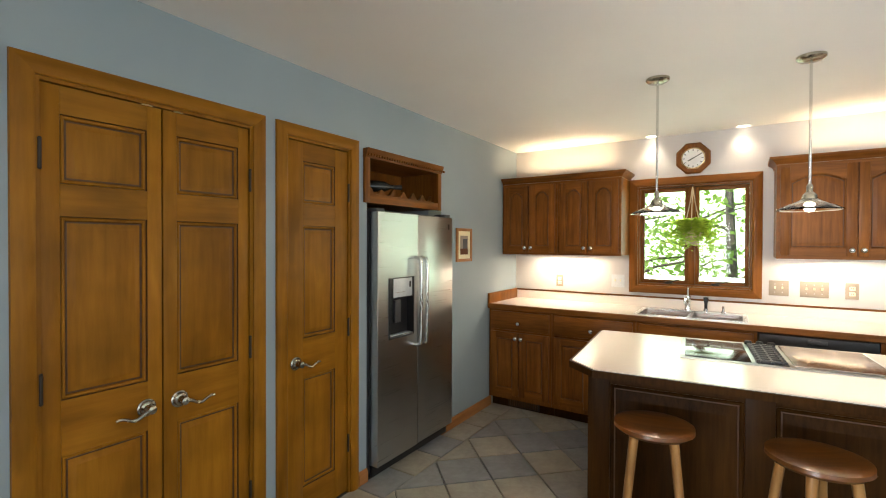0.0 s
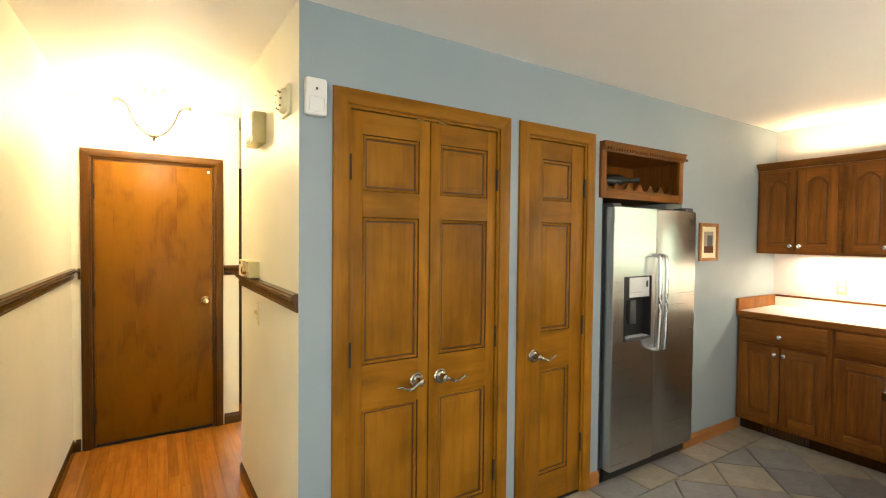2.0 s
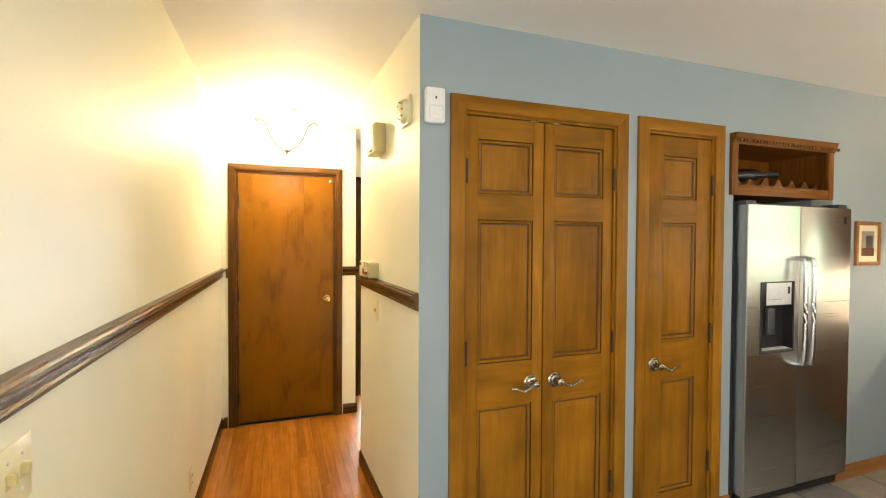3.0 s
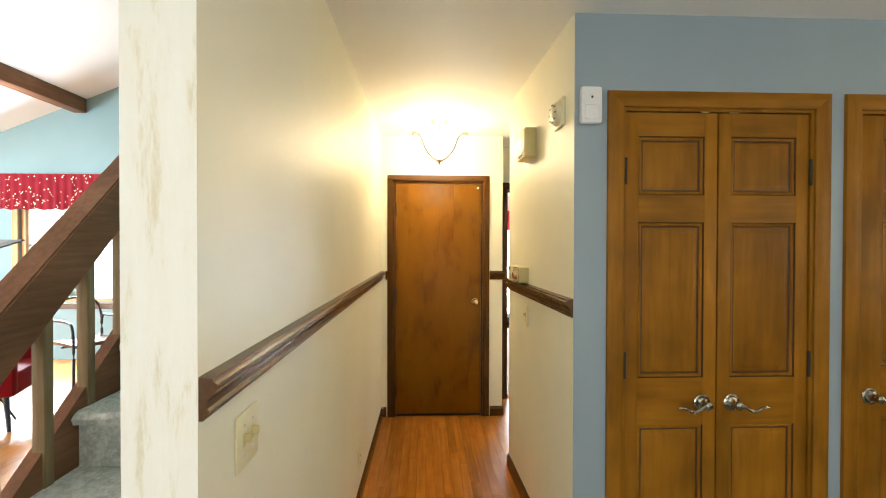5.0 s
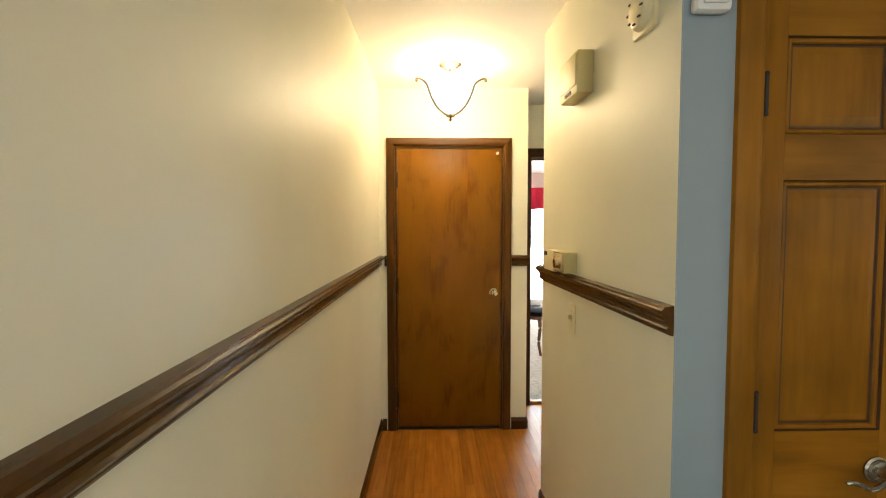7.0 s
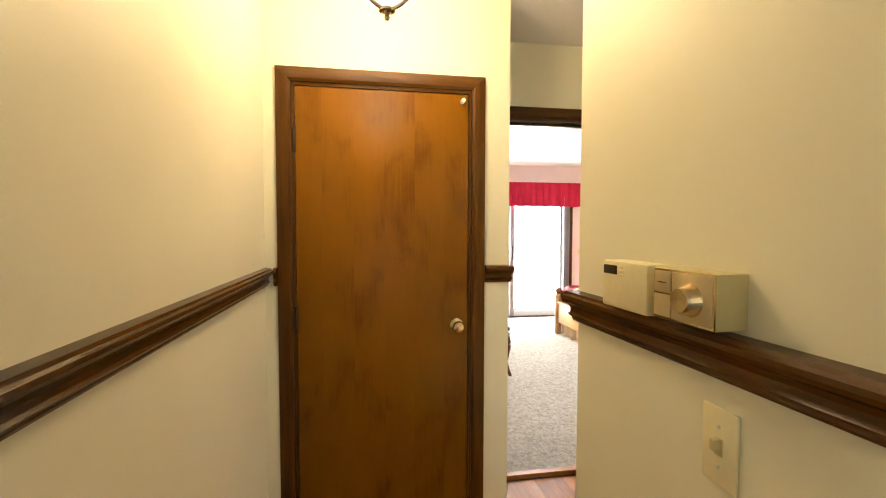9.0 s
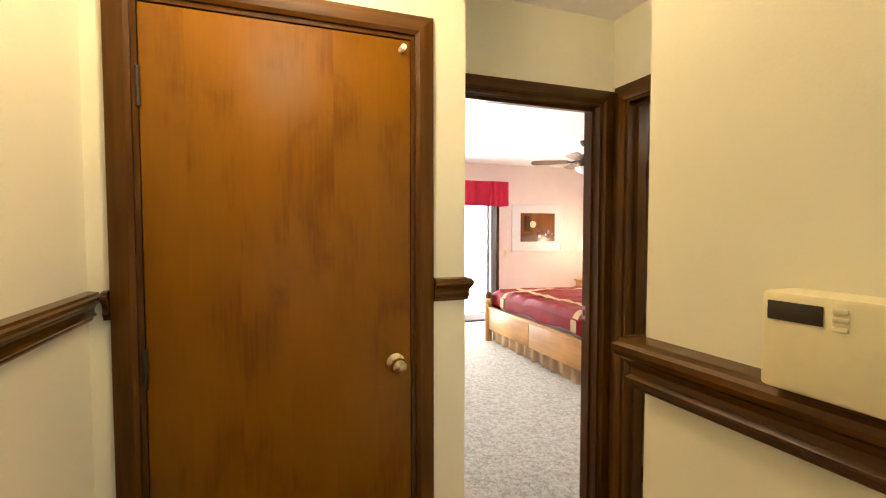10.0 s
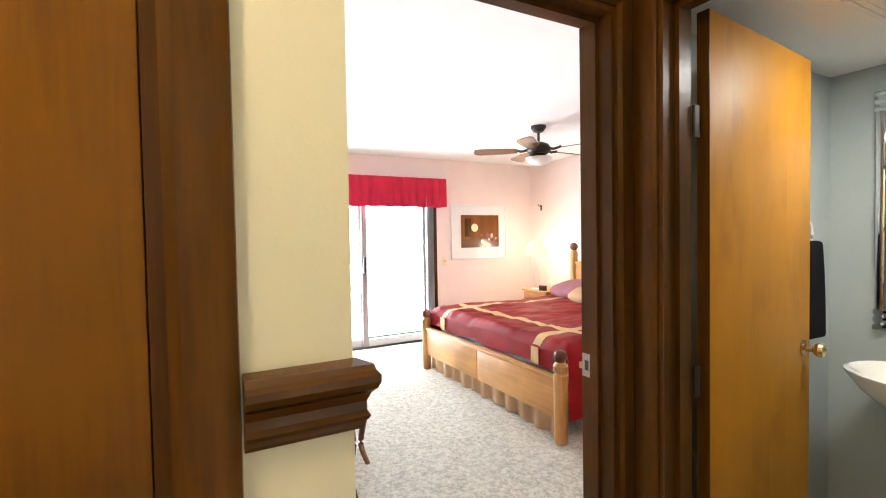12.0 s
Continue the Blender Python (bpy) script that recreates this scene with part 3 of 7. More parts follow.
def lever(parent, x, y, z, side):
    bm = bmesh.new()
    lathe(bm, [(0, -0.001), (0.034, -0.001), (0.035, -0.006), (0.030, -0.010), (0.027, -0.010), (0.024, -0.015), (0.015, -0.018), (0.012, -0.024), (0.012, -0.042), (0.017, -0.048), (0.016, -0.056), (0.009, -0.060), (0, -0.061)], (x, y, z), 24, "y")
    h = part("lever_handle", bm, M["nickel"], parent, "aged nickel lever handle")
    pts = smooth_path([(x, y - 0.050, z), (x + side * 0.022, y - 0.054, z - 0.003), (x + side * 0.045, y - 0.056, z - 0.016), (x + side * 0.066, y - 0.056, z - 0.021), (x + side * 0.088, y - 0.056, z - 0.011), (x + side * 0.108, y - 0.055, z - 0.004), (x + side * 0.124, y - 0.052, z - 0.007)])
    part("lever", tube(bmesh.new(), pts, 0.0085, 10, 0.005), M["nickel"], h)


def knob(parent, x, y, z, m="brass", r=0.026):
    bm = bmesh.new()
    lathe(bm, [(0, 0), (r * 1.15, 0), (r * 1.15, -0.006), (r * 0.5, -0.012), (r * 0.42, -0.03), (r * 0.8, -0.038), (r, -0.05), (r * 0.85, -0.062), (r * 0.4, -0.067), (0, -0.068)], (x, y, z), 24, "y")
    return part("door_knob", bm, M[m], parent, "worn brass knob")


def hinge(parent, x, y, z, m="hinge", hgt=0.09):
    bm = cyl(bmesh.new(), (x, y, z - hgt / 2), (x, y, z + hgt / 2), 0.006, seg=10)
    ball(bm, (x, y, z + hgt / 2 + 0.004), 0.007, u=8, v=6), ball(bm, (x, y, z - hgt / 2 - 0.004), 0.007, u=8, v=6)
    part("hinge", bm, M[m], parent)


def raised(x0, x1, z0, z1, y, dep=0.013, mould=0.018, field=0.026):
    """A raised panel in a frame opening: moulding sinks in, field rises again."""
    bm = bmesh.new()
    steps = [(0, 0.0), (0.003, 0.007), (0.007, 0.0035), (0.013, 0.005), (mould - 0.002, 0.010), (mould, dep), (mould + 0.005, dep), (mould + field, 0.002), (mould + field + 0.002, 0.002)]
    rings = []
    for ins, dy in steps:
        rings.append([bm.verts.new((x, y + dy, z)) for x, z in ((x0 + ins, z0 + ins), (x1 - ins, z0 + ins), (x1 - ins, z1 - ins), (x0 + ins, z1 - ins))])
    for k, (a, b) in enumerate(zip(rings, rings[1:])):
        for i in range(4):
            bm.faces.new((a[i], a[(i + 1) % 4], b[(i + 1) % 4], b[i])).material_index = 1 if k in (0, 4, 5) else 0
    bm.faces.new(rings[-1])
    bmesh.ops.recalc_face_normals(bm, faces=bm.faces)
    return bm


def panel_leaf(parent, x0, x1, z0, z1, y, mz, mx, rows, stile=0.085, thick=0.034):
    """A framed leaf: stiles, rails and raised panels; rows: (z0, z1) of the panels."""
    leaf = part("door_leaf", B(x0 + 0.006, x1 - 0.006, y + 0.016, y + thick, z0, z1), M[mz], parent)
    part("stile", B(x0, x0 + stile, y, y + 0.016, z0, z1, 0.002), M[mz], leaf)
    part("stile", B(x1 - stile, x1, y, y + 0.016, z0, z1, 0.002), M[mz], leaf)
    zs = [z0, *[v for r in rows for v in r], z1]
    for a, b in zip(zs[::2], zs[1::2]):
        part("rail", B(x0 + stile, x1 - stile, y + 0.0007, y + 0.016, a, b), M[mx], leaf)
    for a, b in rows:
        part("raised_panel", raised(x0 + stile, x1 - stile, a, b, y + 0.0012), [M[mz], M["glaze_shade"]], leaf)
    return leaf


ROWS3 = [(0.19, 0.748), (0.945, 1.590), (1.703, 1.945)]
ROWSN = [(0.175, 0.772), (0.985, 1.595), (1.715, 1.942)]
d1 = thing("door_1", pose(XB, 1.816, 0, 0, 0, 90), "pair of closed honey-stained pine panel closet doors with lever handles", "door", kind="structure")
casing(d1, 0.81, 2.06, "pine", "pine_x")
jambs(d1, 0.81, 2.06, 0.116, "pine")
lf = panel_leaf(d1, -0.389, -0.003, 0.01, 2.042, 0.006, "pine", "pine_x", ROWS3, 0.054)
lever(lf, -0.064, 0.006, 0.842, -1)
for z in (0.30, 1.00, 1.80):
    hinge(lf, -0.392, -0.001, z)
lf = panel_leaf(d1, 0.003, 0.389, 0.01, 2.042, 0.006, "pine", "pine_x", ROWS3, 0.054)
lever(lf, 0.064, 0.006, 0.842, 1)
for z in (0.30, 1.00, 1.80):
    hinge(lf, 0.392, -0.001, z)
for x in (-0.06, 0.06):
    part("ball_catch", B(x - 0.02, x + 0.02, -0.002, 0.01, 2.040, 2.046), M["brass"], d1)
d2 = thing("door_2", pose(XB, 2.6445, 0, 0, 0, 90), "closed narrow honey-stained pine panel closet door with lever handle", "door", kind="structure")
casing(d2, 0.457, 2.06, "pine", "pine_x")
jambs(d2, 0.457, 2.06, 0.116, "pine")
lf = panel_leaf(d2, -0.213, 0.213, 0.01, 2.042, 0.006, "pine", "pine_x", ROWSN, 0.098)
lever(lf, -0.166, 0.006, 0.860, 1)
for z in (0.30, 1.00, 1.80):
    hinge(lf, 0.216, -0.001, z)

# flush hall door
d3 = thing("door_3", pose(XE, 0.722, 0, 0, 0, 90), "closed flush birch veneer door stained amber with a brass knob", "door", kind="structure")
casing(d3, 0.768, 2.035, "trim", "trim_x", 0.060)
jambs(d3, 0.768, 2.035, 0.116, "trim")
lf = part("door_leaf", B(-0.3685, 0.3685, 0.002, 0.037, 0.022, 2.019, 0.002), M["birch"], d3)
knob(lf, 0.317, 0.002, 1.0)
for z in (0.22, 1.05, 1.80):
    hinge(lf, -0.370, -0.003, z)
part("door_stop", cyl(bmesh.new(), (0.34, 0.004, 1.985), (0.34, -0.034, 1.985), 0.009), M["white"], d3)
part("threshold", B(-0.367, 0.367, 0.02, 0.1, 0.0, 0.012), M["hinge"], d3)

# bedroom doorway and bathroom doorway with its open door
d4 = thing("door_4", pose(-3.90, 1.785, 0, 0, 0, 90), "dark stained bedroom door frame with a strike plate", "door", kind="structure")
casing(d4, 0.80, 2.035, "trim", "trim_x", 0.060)
jambs(d4, 0.80, 2.035, 0.118, "trim")
part("stop_moulding", B(0.374, 0.386, 0.045, 0.075, 0, 2.02), M["trim"], d4)
part("stop_moulding", B(-0.386, -0.374, 0.045, 0.075, 0, 2.02), M["trim"], d4)
part("stop_moulding", B(-0.374, 0.374, 0.045, 0.075, 2.005, 2.021), M["trim"], d4)
part("strike_plate", B(0.383, 0.385, 0.080, 0.114, 0.962, 1.032), M["alu"], d4, "grey steel strike plate")
part("latch_hole", B(0.3825, 0.3834, 0.089, 0.104, 0.982, 1.012), M["black"], d4)
part("threshold", B(-0.368, 0.368, 0.03, 0.07, -0.01, 0.018), M["strip"], d4)
d5 = thing("door_5", pose(-3.4325, 2.25, 0, 0, 0, 0), "dark framed bathroom doorway with a flush birch door standing open", "door", kind="structure")
casing(d5, 0.745, 2.035, "trim", "trim_x", 0.072)
jambs(d5, 0.745, 2.035, 0.118, "trim")
part("stop_moulding", B(-0.358, -0.344, 0.045, 0.075, 0, 2.02), M["trim"], d5)
part("stop_moulding", B(0.344, 0.358, 0.045, 0.075, 0, 2.02), M["trim"], d5)
part("stop_moulding", B(-0.344, 0.344, 0.045, 0.075, 2.005, 2.021), M["trim"], d5)
lf = part("door_leaf", B(0, 0.735, -0.018, 0.018, 0.015, 2.025, 0.002), M["birch2"], d5, "honey birch door leaf standing open")
lf.matrix_local = pose(-0.352, 0.165, 0, 0, 0, 95.5)
knob(lf, 0.672, -0.018, 0.965)
bmk = lathe(bmesh.new(), [(0, 0), (0.030, 0), (0.030, 0.006), (0.013, 0.012), (0.011, 0.03), (0.021, 0.038), (0.026, 0.05), (0.022, 0.062), (0.01, 0.067), (0, 0.068)], (0.672, 0.018, 0.965), 24, "y")
part("door_knob", bmk, M["brass"], lf, "worn brass knob")
part("corner_fillet", B(-0.4672, -0.4447, -0.0048, -0.0003, 0, 2.09), M["trim"], d5)
part("edge_band", B(-0.0025, 0.0003, -0.0175, 0.0175, 0.016, 2.024), M["trim"], lf, "dark stained door edge")
for z in (0.22, 0.97, 1.71):
    part("hinge", B(-0.358, -0.349, 0.119, 0.144, z - 0.045, z + 0.045, 0.001), M["hinge"], d5)

# ---- chair rails and baseboards ----
RAIL = [(0, -0.002), (0.008, -0.002), (0.011, 0.003), (0.011, 0.008), (0.016, 0.010), (0.019, 0.015), (0.014, 0.020), (0.014, 0.030), (0.020, 0.040), (0.028, 0.046), (0.033, 0.054), (0.033, 0.062), (0.027, 0.066), (0.024, 0.072), (0, 0.075)]
ZR = 1.192


def trim_run(name, prof, p, q, out, m, label, mm=(0, 0)):
    ob = struct(name, extrude(bmesh.new(), prof, p, q, (0, 0, 1), out, *mm), M[m], label, "trim")
    return ob


trim_run("trim_chair_rail_left", RAIL, (-0.302, YL, ZR), (XE, YL, ZR), (0, 1, 0), "trim_x", "dark walnut moulded chair rail along the hall").matrix_world = SKEWL
trim_run("trim_chair_rail_right", RAIL, (XB - 0.003, YH, ZR + 0.007), (XC, YH, ZR + 0.007), (0, -1, 0), "trim_x", "dark walnut moulded chair rail below the thermostats", (0, -1)).matrix_world = SKEW
trim_run("trim_chair_rail_alcove", RAIL, (-2.563, 1.172, ZR + 0.007), (-2.563, 2.25, ZR + 0.007), (-1, 0, 0), "trim_y", "dark walnut moulded chair rail in the alcove", (-1, 0))
trim_run("trim_chair_rail_end", RAIL, (XE, 1.1675, ZR), (XE, 1.283, ZR), (1, 0, 0), "trim_y", "short dark walnut chair rail beside the hall door", (0, -0.55))
trim_run("trim_chair_rail_corner", RAIL, (XE, YL + 0.053, ZR), (XE, 0.2775, ZR), (1, 0, 0), "trim_y", "dark walnut chair rail end between corner and door casing")
BASE = [(0, 0), (0.014, 0), (0.014, 0.06), (0.009, 0.075), (0.006, 0.083), (0, 0.083)]
trim_run("baseboard_hall_left", BASE, (-0.30, YL, 0), (XE, YL, 0), (0, 1, 0), "trim_x", "dark walnut baseboard").matrix_world = SKEWL
trim_run("baseboard_hall_right", BASE, (XB, YH, 0), (XC, YH, 0), (0, -1, 0), "trim_x", "dark walnut baseboard").matrix_world = SKEW
trim_run("baseboard_alcove", BASE, (-2.563, 1.172, 0), (-2.563, 2.25, 0), (-1, 0, 0), "trim_y", "dark walnut baseboard")
trim_run("baseboard_hall_end", BASE, (XE, 1.172, 0), (XE, 1.28, 0), (1, 0, 0), "trim_y", "dark walnut baseboard")
trim_run("baseboard_hall_end_left", BASE, (XE, YL + 0.033, 0), (XE, 0.272, 0), (1, 0, 0), "trim_y", "dark walnut baseboard")
trim_run("baseboard_return", BASE, (XE, 1.28, 0), (-3.90, 1.28, 0), (0, 1, 0), "trim_x", "dark walnut baseboard")
trim_run("baseboard_kitchen", BASE, (XB, 3.86, 0), (XB, 4.70, 0), (1, 0, 0), "oakbase", "orange oak baseboard")
trim_run("baseboard_kitchen_short", BASE, (XB, 2.942, 0), (XB, 3.02, 0), (1, 0, 0), "oakbase", "orange oak baseboard")
trim_run("baseboard_bath", BASE, (-4.04, 2.37, 0), (-4.04, 3.81, 0), (1, 0, 0), "trim_y", "dark walnut baseboard")
trim_run("baseboard_bath_back", BASE, (-4.026, 3.81, 0), (-2.4, 3.81, 0), (0, -1, 0), "trim_x", "dark walnut baseboard")


# ---- fittings on the walls ----
def plate(m, w, h, label, holes, mm="ivory", kind="switch"):
    t = thing("switch_plate" if kind == "switch" else "outlet_plate", m, label, "light switch" if kind == "switch" else "power outlet")
    part("cover", B(-w / 2, w / 2, -0.006, 0, -h / 2, h / 2, 0.003), M[mm], t)
    for i in range(holes):
        x = (i - (holes - 1) / 2) * 0.046
        if kind == "switch":
            part("toggle_slot", B(x - 0.008, x + 0.008, -0.0072, -0.005, -0.014, 0.014, 0.001), M["beige" if mm == "ivory" else mm], t)
            part("toggle", B(x - 0.005, x + 0.005, -0.020, -0.006, -0.004, 0.014, 0.002), M["beige" if mm == "ivory" else "ivory"], t)
            for z in (-0.032, 0.032):
                part("screw", cyl(bmesh.new(), (x, -0.008, z), (x, -0.005, z), 0.003, seg=8), M["lgrey"], t)
        else:
            for z in (-0.02, 0.02):
                s = part("socket", B(x - 0.017, x + 0.017, -0.009, -0.005, z - 0.014, z + 0.014, 0.004), M["ivory"], t)
                for dx in (-0.006, 0.006):
                    part("slot", B(x + dx - 0.0015, x + dx + 0.0015, -0.0098, -0.008, z - 0.005, z + 0.005), M["black"], s)
    return t


plate(SKEWL @ pose(-0.508, YL, 1.079, 0, 0, 180), 0.118, 0.120, "ivory double light switch below the chair rail", 2)
plate(SKEWL @ pose(-2.16, YL, 0.25, 0, 0, 180), 0.072, 0.116, "ivory power outlet low on the hall wall", 1, "ivory", "outlet")
plate(SKEW @ pose(-2.098, YH, 1.090), 0.070, 0.124, "ivory single light switch below the thermostats", 1)
plate(pose(-0.877, YK, 1.145), 0.07, 0.115, "taupe power outlet on the backsplash wall", 1, "taupe", "outlet")
plate(pose(-0.33, YK, 1.165), 0.115, 0.115, "pale double light switch beside the window", 2, "lgrey")
plate(pose(0.86, YK, 1.165), 0.125, 0.118, "taupe double light switch beside the window", 2, "taupe")
plate(pose(1.075, YK, 1.165), 0.17, 0.118, "taupe triple light switch above the counter", 3, "taupe")
plate(pose(1.29, YK, 1.165), 0.075, 0.118, "taupe power outlet above the counter", 1, "taupe", "outlet")

t = thing("motion_sensor", pose(XB, 1.270, 2.062, 0, 0, 90), "white plastic motion detector high on the blue wall", "motion detector")
bm = B(-0.044, 0.044, -0.036, 0, -0.077, 0.072, 0.012)
part("housing", bm, M["white"], t)
part("lens", B(-0.030, 0.030, -0.040, -0.034, -0.062, -0.005, 0.006), M["white"], t)
part("indicator", B(-0.004, 0.004, -0.038, -0.034, 0.022, 0.032, 0.001), M["dgrey"], t)

t = thing("smoke_detector", SKEW @ pose(-1.516, YH, 2.076), "ivory round smoke detector on a square plate", "smoke detector")
part("plate", B(-0.063, 0.063, -0.014, 0, -0.063, 0.063, 0.005), M["ivory"], t)
part("dome", lathe(bmesh.new(), [(0, -0.042), (0.030, -0.041), (0.046, -0.034), (0.053, -0.022), (0.055, -0.013), (0, -0.013)], (0, 0, 0), 28, "y"), M["ivory"], t)
for i in range(8):
    a = i * math.pi / 4
    part("vent", B(0.038 * math.cos(a) - 0.006, 0.038 * math.cos(a) + 0.006, -0.0415, -0.036, 0.038 * math.sin(a) - 0.002, 0.038 * math.sin(a) + 0.002), M["hinge"], t)

t = thing("door_chime", SKEW @ pose(-2.005, YH, 2.043), "beige box door chime with a grille slot", "door chime")
part("box", B(-0.10, 0.10, -0.062, 0, -0.078, 0.076, 0.005), M["beige"], t)
part("front_panel", B(-0.090, 0.090, -0.066, -0.061, -0.048, 0.066, 0.003), M["beige"], t)
for x in (-0.025, 0.0, 0.025):
    part("slot", B(x - 0.008, x + 0.008, -0.0655, -0.061, -0.069, -0.057), M["black"], t)

t = thing("thermostat", SKEW @ pose(-2.288, YH, 1.323), "white digital thermostat resting above the chair rail", "thermostat")
part("case", B(-0.084, 0.064, -0.048, 0, -0.050, 0.044, 0.005), M["ivory"], t)
part("display", B(-0.077, -0.030, -0.0495, -0.047, 0.017, 0.035, 0.001), M["hinge"], t, "dark display window")
for z in (0.017, 0.025, 0.033):
    part("button", B(-0.023, -0.011, -0.050, -0.047, z - 0.0022, z + 0.0022, 0.001), M["ivory"], t)
t = thing("timer_thermostat", SKEW @ pose(-2.124, YH, 1.324), "beige dial thermostat with a large brass knob", "thermostat")
part("case", B(-0.068, 0.067, -0.055, 0, -0.042, 0.042, 0.002), M["beige"], t)
part("front_frame", B(-0.067, 0.066, -0.058, -0.054, -0.041, 0.041, 0.001), M["brass"], t)
part("upper_plate", B(-0.064, -0.024, -0.060, -0.057, 0.002, 0.038, 0.001), M["tan"], t)
part("lower_plate", B(-0.064, -0.024, -0.060, -0.057, -0.038, -0.001, 0.001), M["tan"], t)
part("dial_plate", B(-0.021, 0.063, -0.060, -0.057, -0.038, 0.038, 0.001), M["tan"], t)
part("lettering", B(-0.054, -0.034, -0.0606, -0.0595, 0.018, 0.0198), M["hinge"], t)
part("dial", lathe(bmesh.new(), [(0, -0.082), (0.018, -0.081), (0.021, -0.077), (0.024, -0.064), (0.026, -0.060), (0, -0.059)], (0.021, 0, -0.002), 36, "y"), M["brass"], t, "ribbed brass dial")


# hall ceiling light
t = thing("semi_flush_light", pose(-3.0, 0.712, H), "lit alabaster bowl light with bronze scroll arms", "ceiling light")
part("canopy", lathe(bmesh.new(), [(0, 0), (0.068, 0), (0.070, -0.006), (0.064, -0.014), (0.046, -0.022), (0.040, -0.030), (0.014, -0.038), (0, -0.038)]), M["nickel"], t)
part("stem", cyl(bmesh.new(), (0, 0, -0.03), (0, 0, -0.16), 0.007), M["nickel"], t)
shd = part("bowl", lathe(bmesh.new(), [(0.170, -0.118), (0.166, -0.126), (0.152, -0.143), (0.138, -0.180), (0.118, -0.222), (0.085, -0.262), (0.045, -0.288), (0.012, -0.297), (0, -0.298), (0, -0.294), (0.044, -0.284), (0.082, -0.258), (0.114, -0.219), (0.134, -0.178), (0.148, -0.142), (0.162, -0.124), (0.166, -0.117)], seg=48), M["frost"], t, "glowing alabaster glass bowl")
shd.visible_shadow = False
for k in range(3):
    a = k * 2 * math.pi / 3 + math.pi / 3
    pts = [(r * math.cos(a), r * math.sin(a), z) for r, z in ((0.010, -0.304), (0.048, -0.295), (0.090, -0.267), (0.124, -0.225), (0.145, -0.182), (0.160, -0.145), (0.186, -0.124), (0.216, -0.116), (0.232, -0.122), (0.230, -0.131))]
    arm = part("arm", tube(bmesh.new(), smooth_path(pts), 0.0062, 8), M["nickel"], t, "bronze scroll arm")
    part("scroll_end", ball(bmesh.new(), pts[-1], 0.009, u=10, v=8), M["nickel"], arm)
part("socket_cluster", lathe(bmesh.new(), [(0.006, -0.150), (0.020, -0.155), (0.028, -0.170), (0.028, -0.205), (0.012, -0.215), (0, -0.216)]), M["nickel"], t)
part("centre_rod", cyl(bmesh.new(), (0, 0, -0.21), (0, 0, -0.305), 0.005), M["nickel"], t)
part("finial", lathe(bmesh.new(), [(0, -0.338), (0.007, -0.335), (0.010, -0.328), (0.006, -0.320), (0.012, -0.314), (0.026, -0.309), (0.028, -0.303), (0.018, -0.297), (0, -0.296)]), M["nickel"], t)


# ---- fridge recess ----
t = thing("wine_rack_cabinet", pose(XB, 3.41, 0, 0, 0, 90), "red oak wine rack built in above the refrigerator", "wine rack")
w = 0.425
part("side_panel", B(-w, -w + 0.02, 0.0, 0.38, 1.762, 2.06), M["cab"], t)
part("side_panel", B(w - 0.02, w, 0.0, 0.38, 1.762, 2.06), M["cab"], t)
part("back_panel", B(-w + 0.02, w - 0.02, 0.36, 0.38, 1.762, 2.06), M["cab"], t)
part("floor_panel", B(-w + 0.02, w - 0.02, 0.02, 0.36, 1.762, 1.785), M["cab_x"], t)
part("top_panel", B(-w + 0.02, w - 0.02, 0.02, 0.36, 2.04, 2.06), M["cab_x"], t)
part("stile", B(-w, -w + 0.045, -0.02, 0.0, 1.755, 2.04, 0.002), M["cab"], t)
part("stile", B(w - 0.045, w, -0.02, 0.0, 1.755, 2.04, 0.002), M["cab"], t)
part("bottom_rail", B(-w + 0.045, w - 0.045, -0.019, 0.0, 1.755, 1.81, 0.002), M["cab_x"], t)
bm = extrude(bmesh.new(), [(0.0, 2.035), (0.022, 2.035), (0.026, 2.05), (0.034, 2.058), (0.040, 2.085), (0.046, 2.092), (0, 2.092)], (-w, 0, 0), (w, 0, 0))
cr = part("crown", bm, M["cab_x"], t)
for i in range(34):
    x = -w + 0.012 + i * 0.0255
    part("dentil", B(x, x + 0.014, -0.040, -0.030, 2.046, 2.062), M["cab"], cr)
bm = bmesh.new()
n = 56
lo = [bm.verts.new((-w + 0.02 + (2 * w - 0.04) * i / n, 0.06, 1.785)) for i in range(n + 1)]
hi = []
for i in range(n + 1):
    u = (i / n * 7) % 1.0
    d = max(0, 0.045 ** 2 - ((u - 0.5) * 0.116) ** 2) ** 0.5
    hi.append(bm.verts.new((-w + 0.02 + (2 * w - 0.04) * i / n, 0.06, 1.87 - d)))
fs = [bm.faces.new((lo[i], lo[i + 1], hi[i + 1], hi[i])) for i in range(n)]
g = bmesh.ops.extrude_face_region(bm, geom=fs)
bmesh.ops.translate(bm, vec=(0, 0.02, 0), verts=[v for v in g["geom"] if isinstance(v, bmesh.types.BMVert)])
bmesh.ops.recalc_face_normals(bm, faces=bm.faces)
part("scalloped_rest", bm, M["cab"], t)
t = thing("wine_bottle", pose(XB - 0.10, 3.22, 1.886, 0, 0, 148), "dark wine bottle lying in the rack", "bottle")
part("glass_body", lathe(bmesh.new(), [(0, 0.16), (0.036, 0.158), (0.038, 0.15), (0.038, -0.04), (0.034, -0.06), (0.016, -0.10), (0.014, -0.16), (0.016, -0.165), (0.016, -0.178), (0, -0.178)], (0, 0, 0), 24, "y"), M["blackglass"], t)
part("capsule", lathe(bmesh.new(), [(0.0152, -0.10), (0.0155, -0.16), (0.0172, -0.166), (0.0172, -0.18), (0, -0.181)], (0, 0, 0), 24, "y"), M["black"], t)

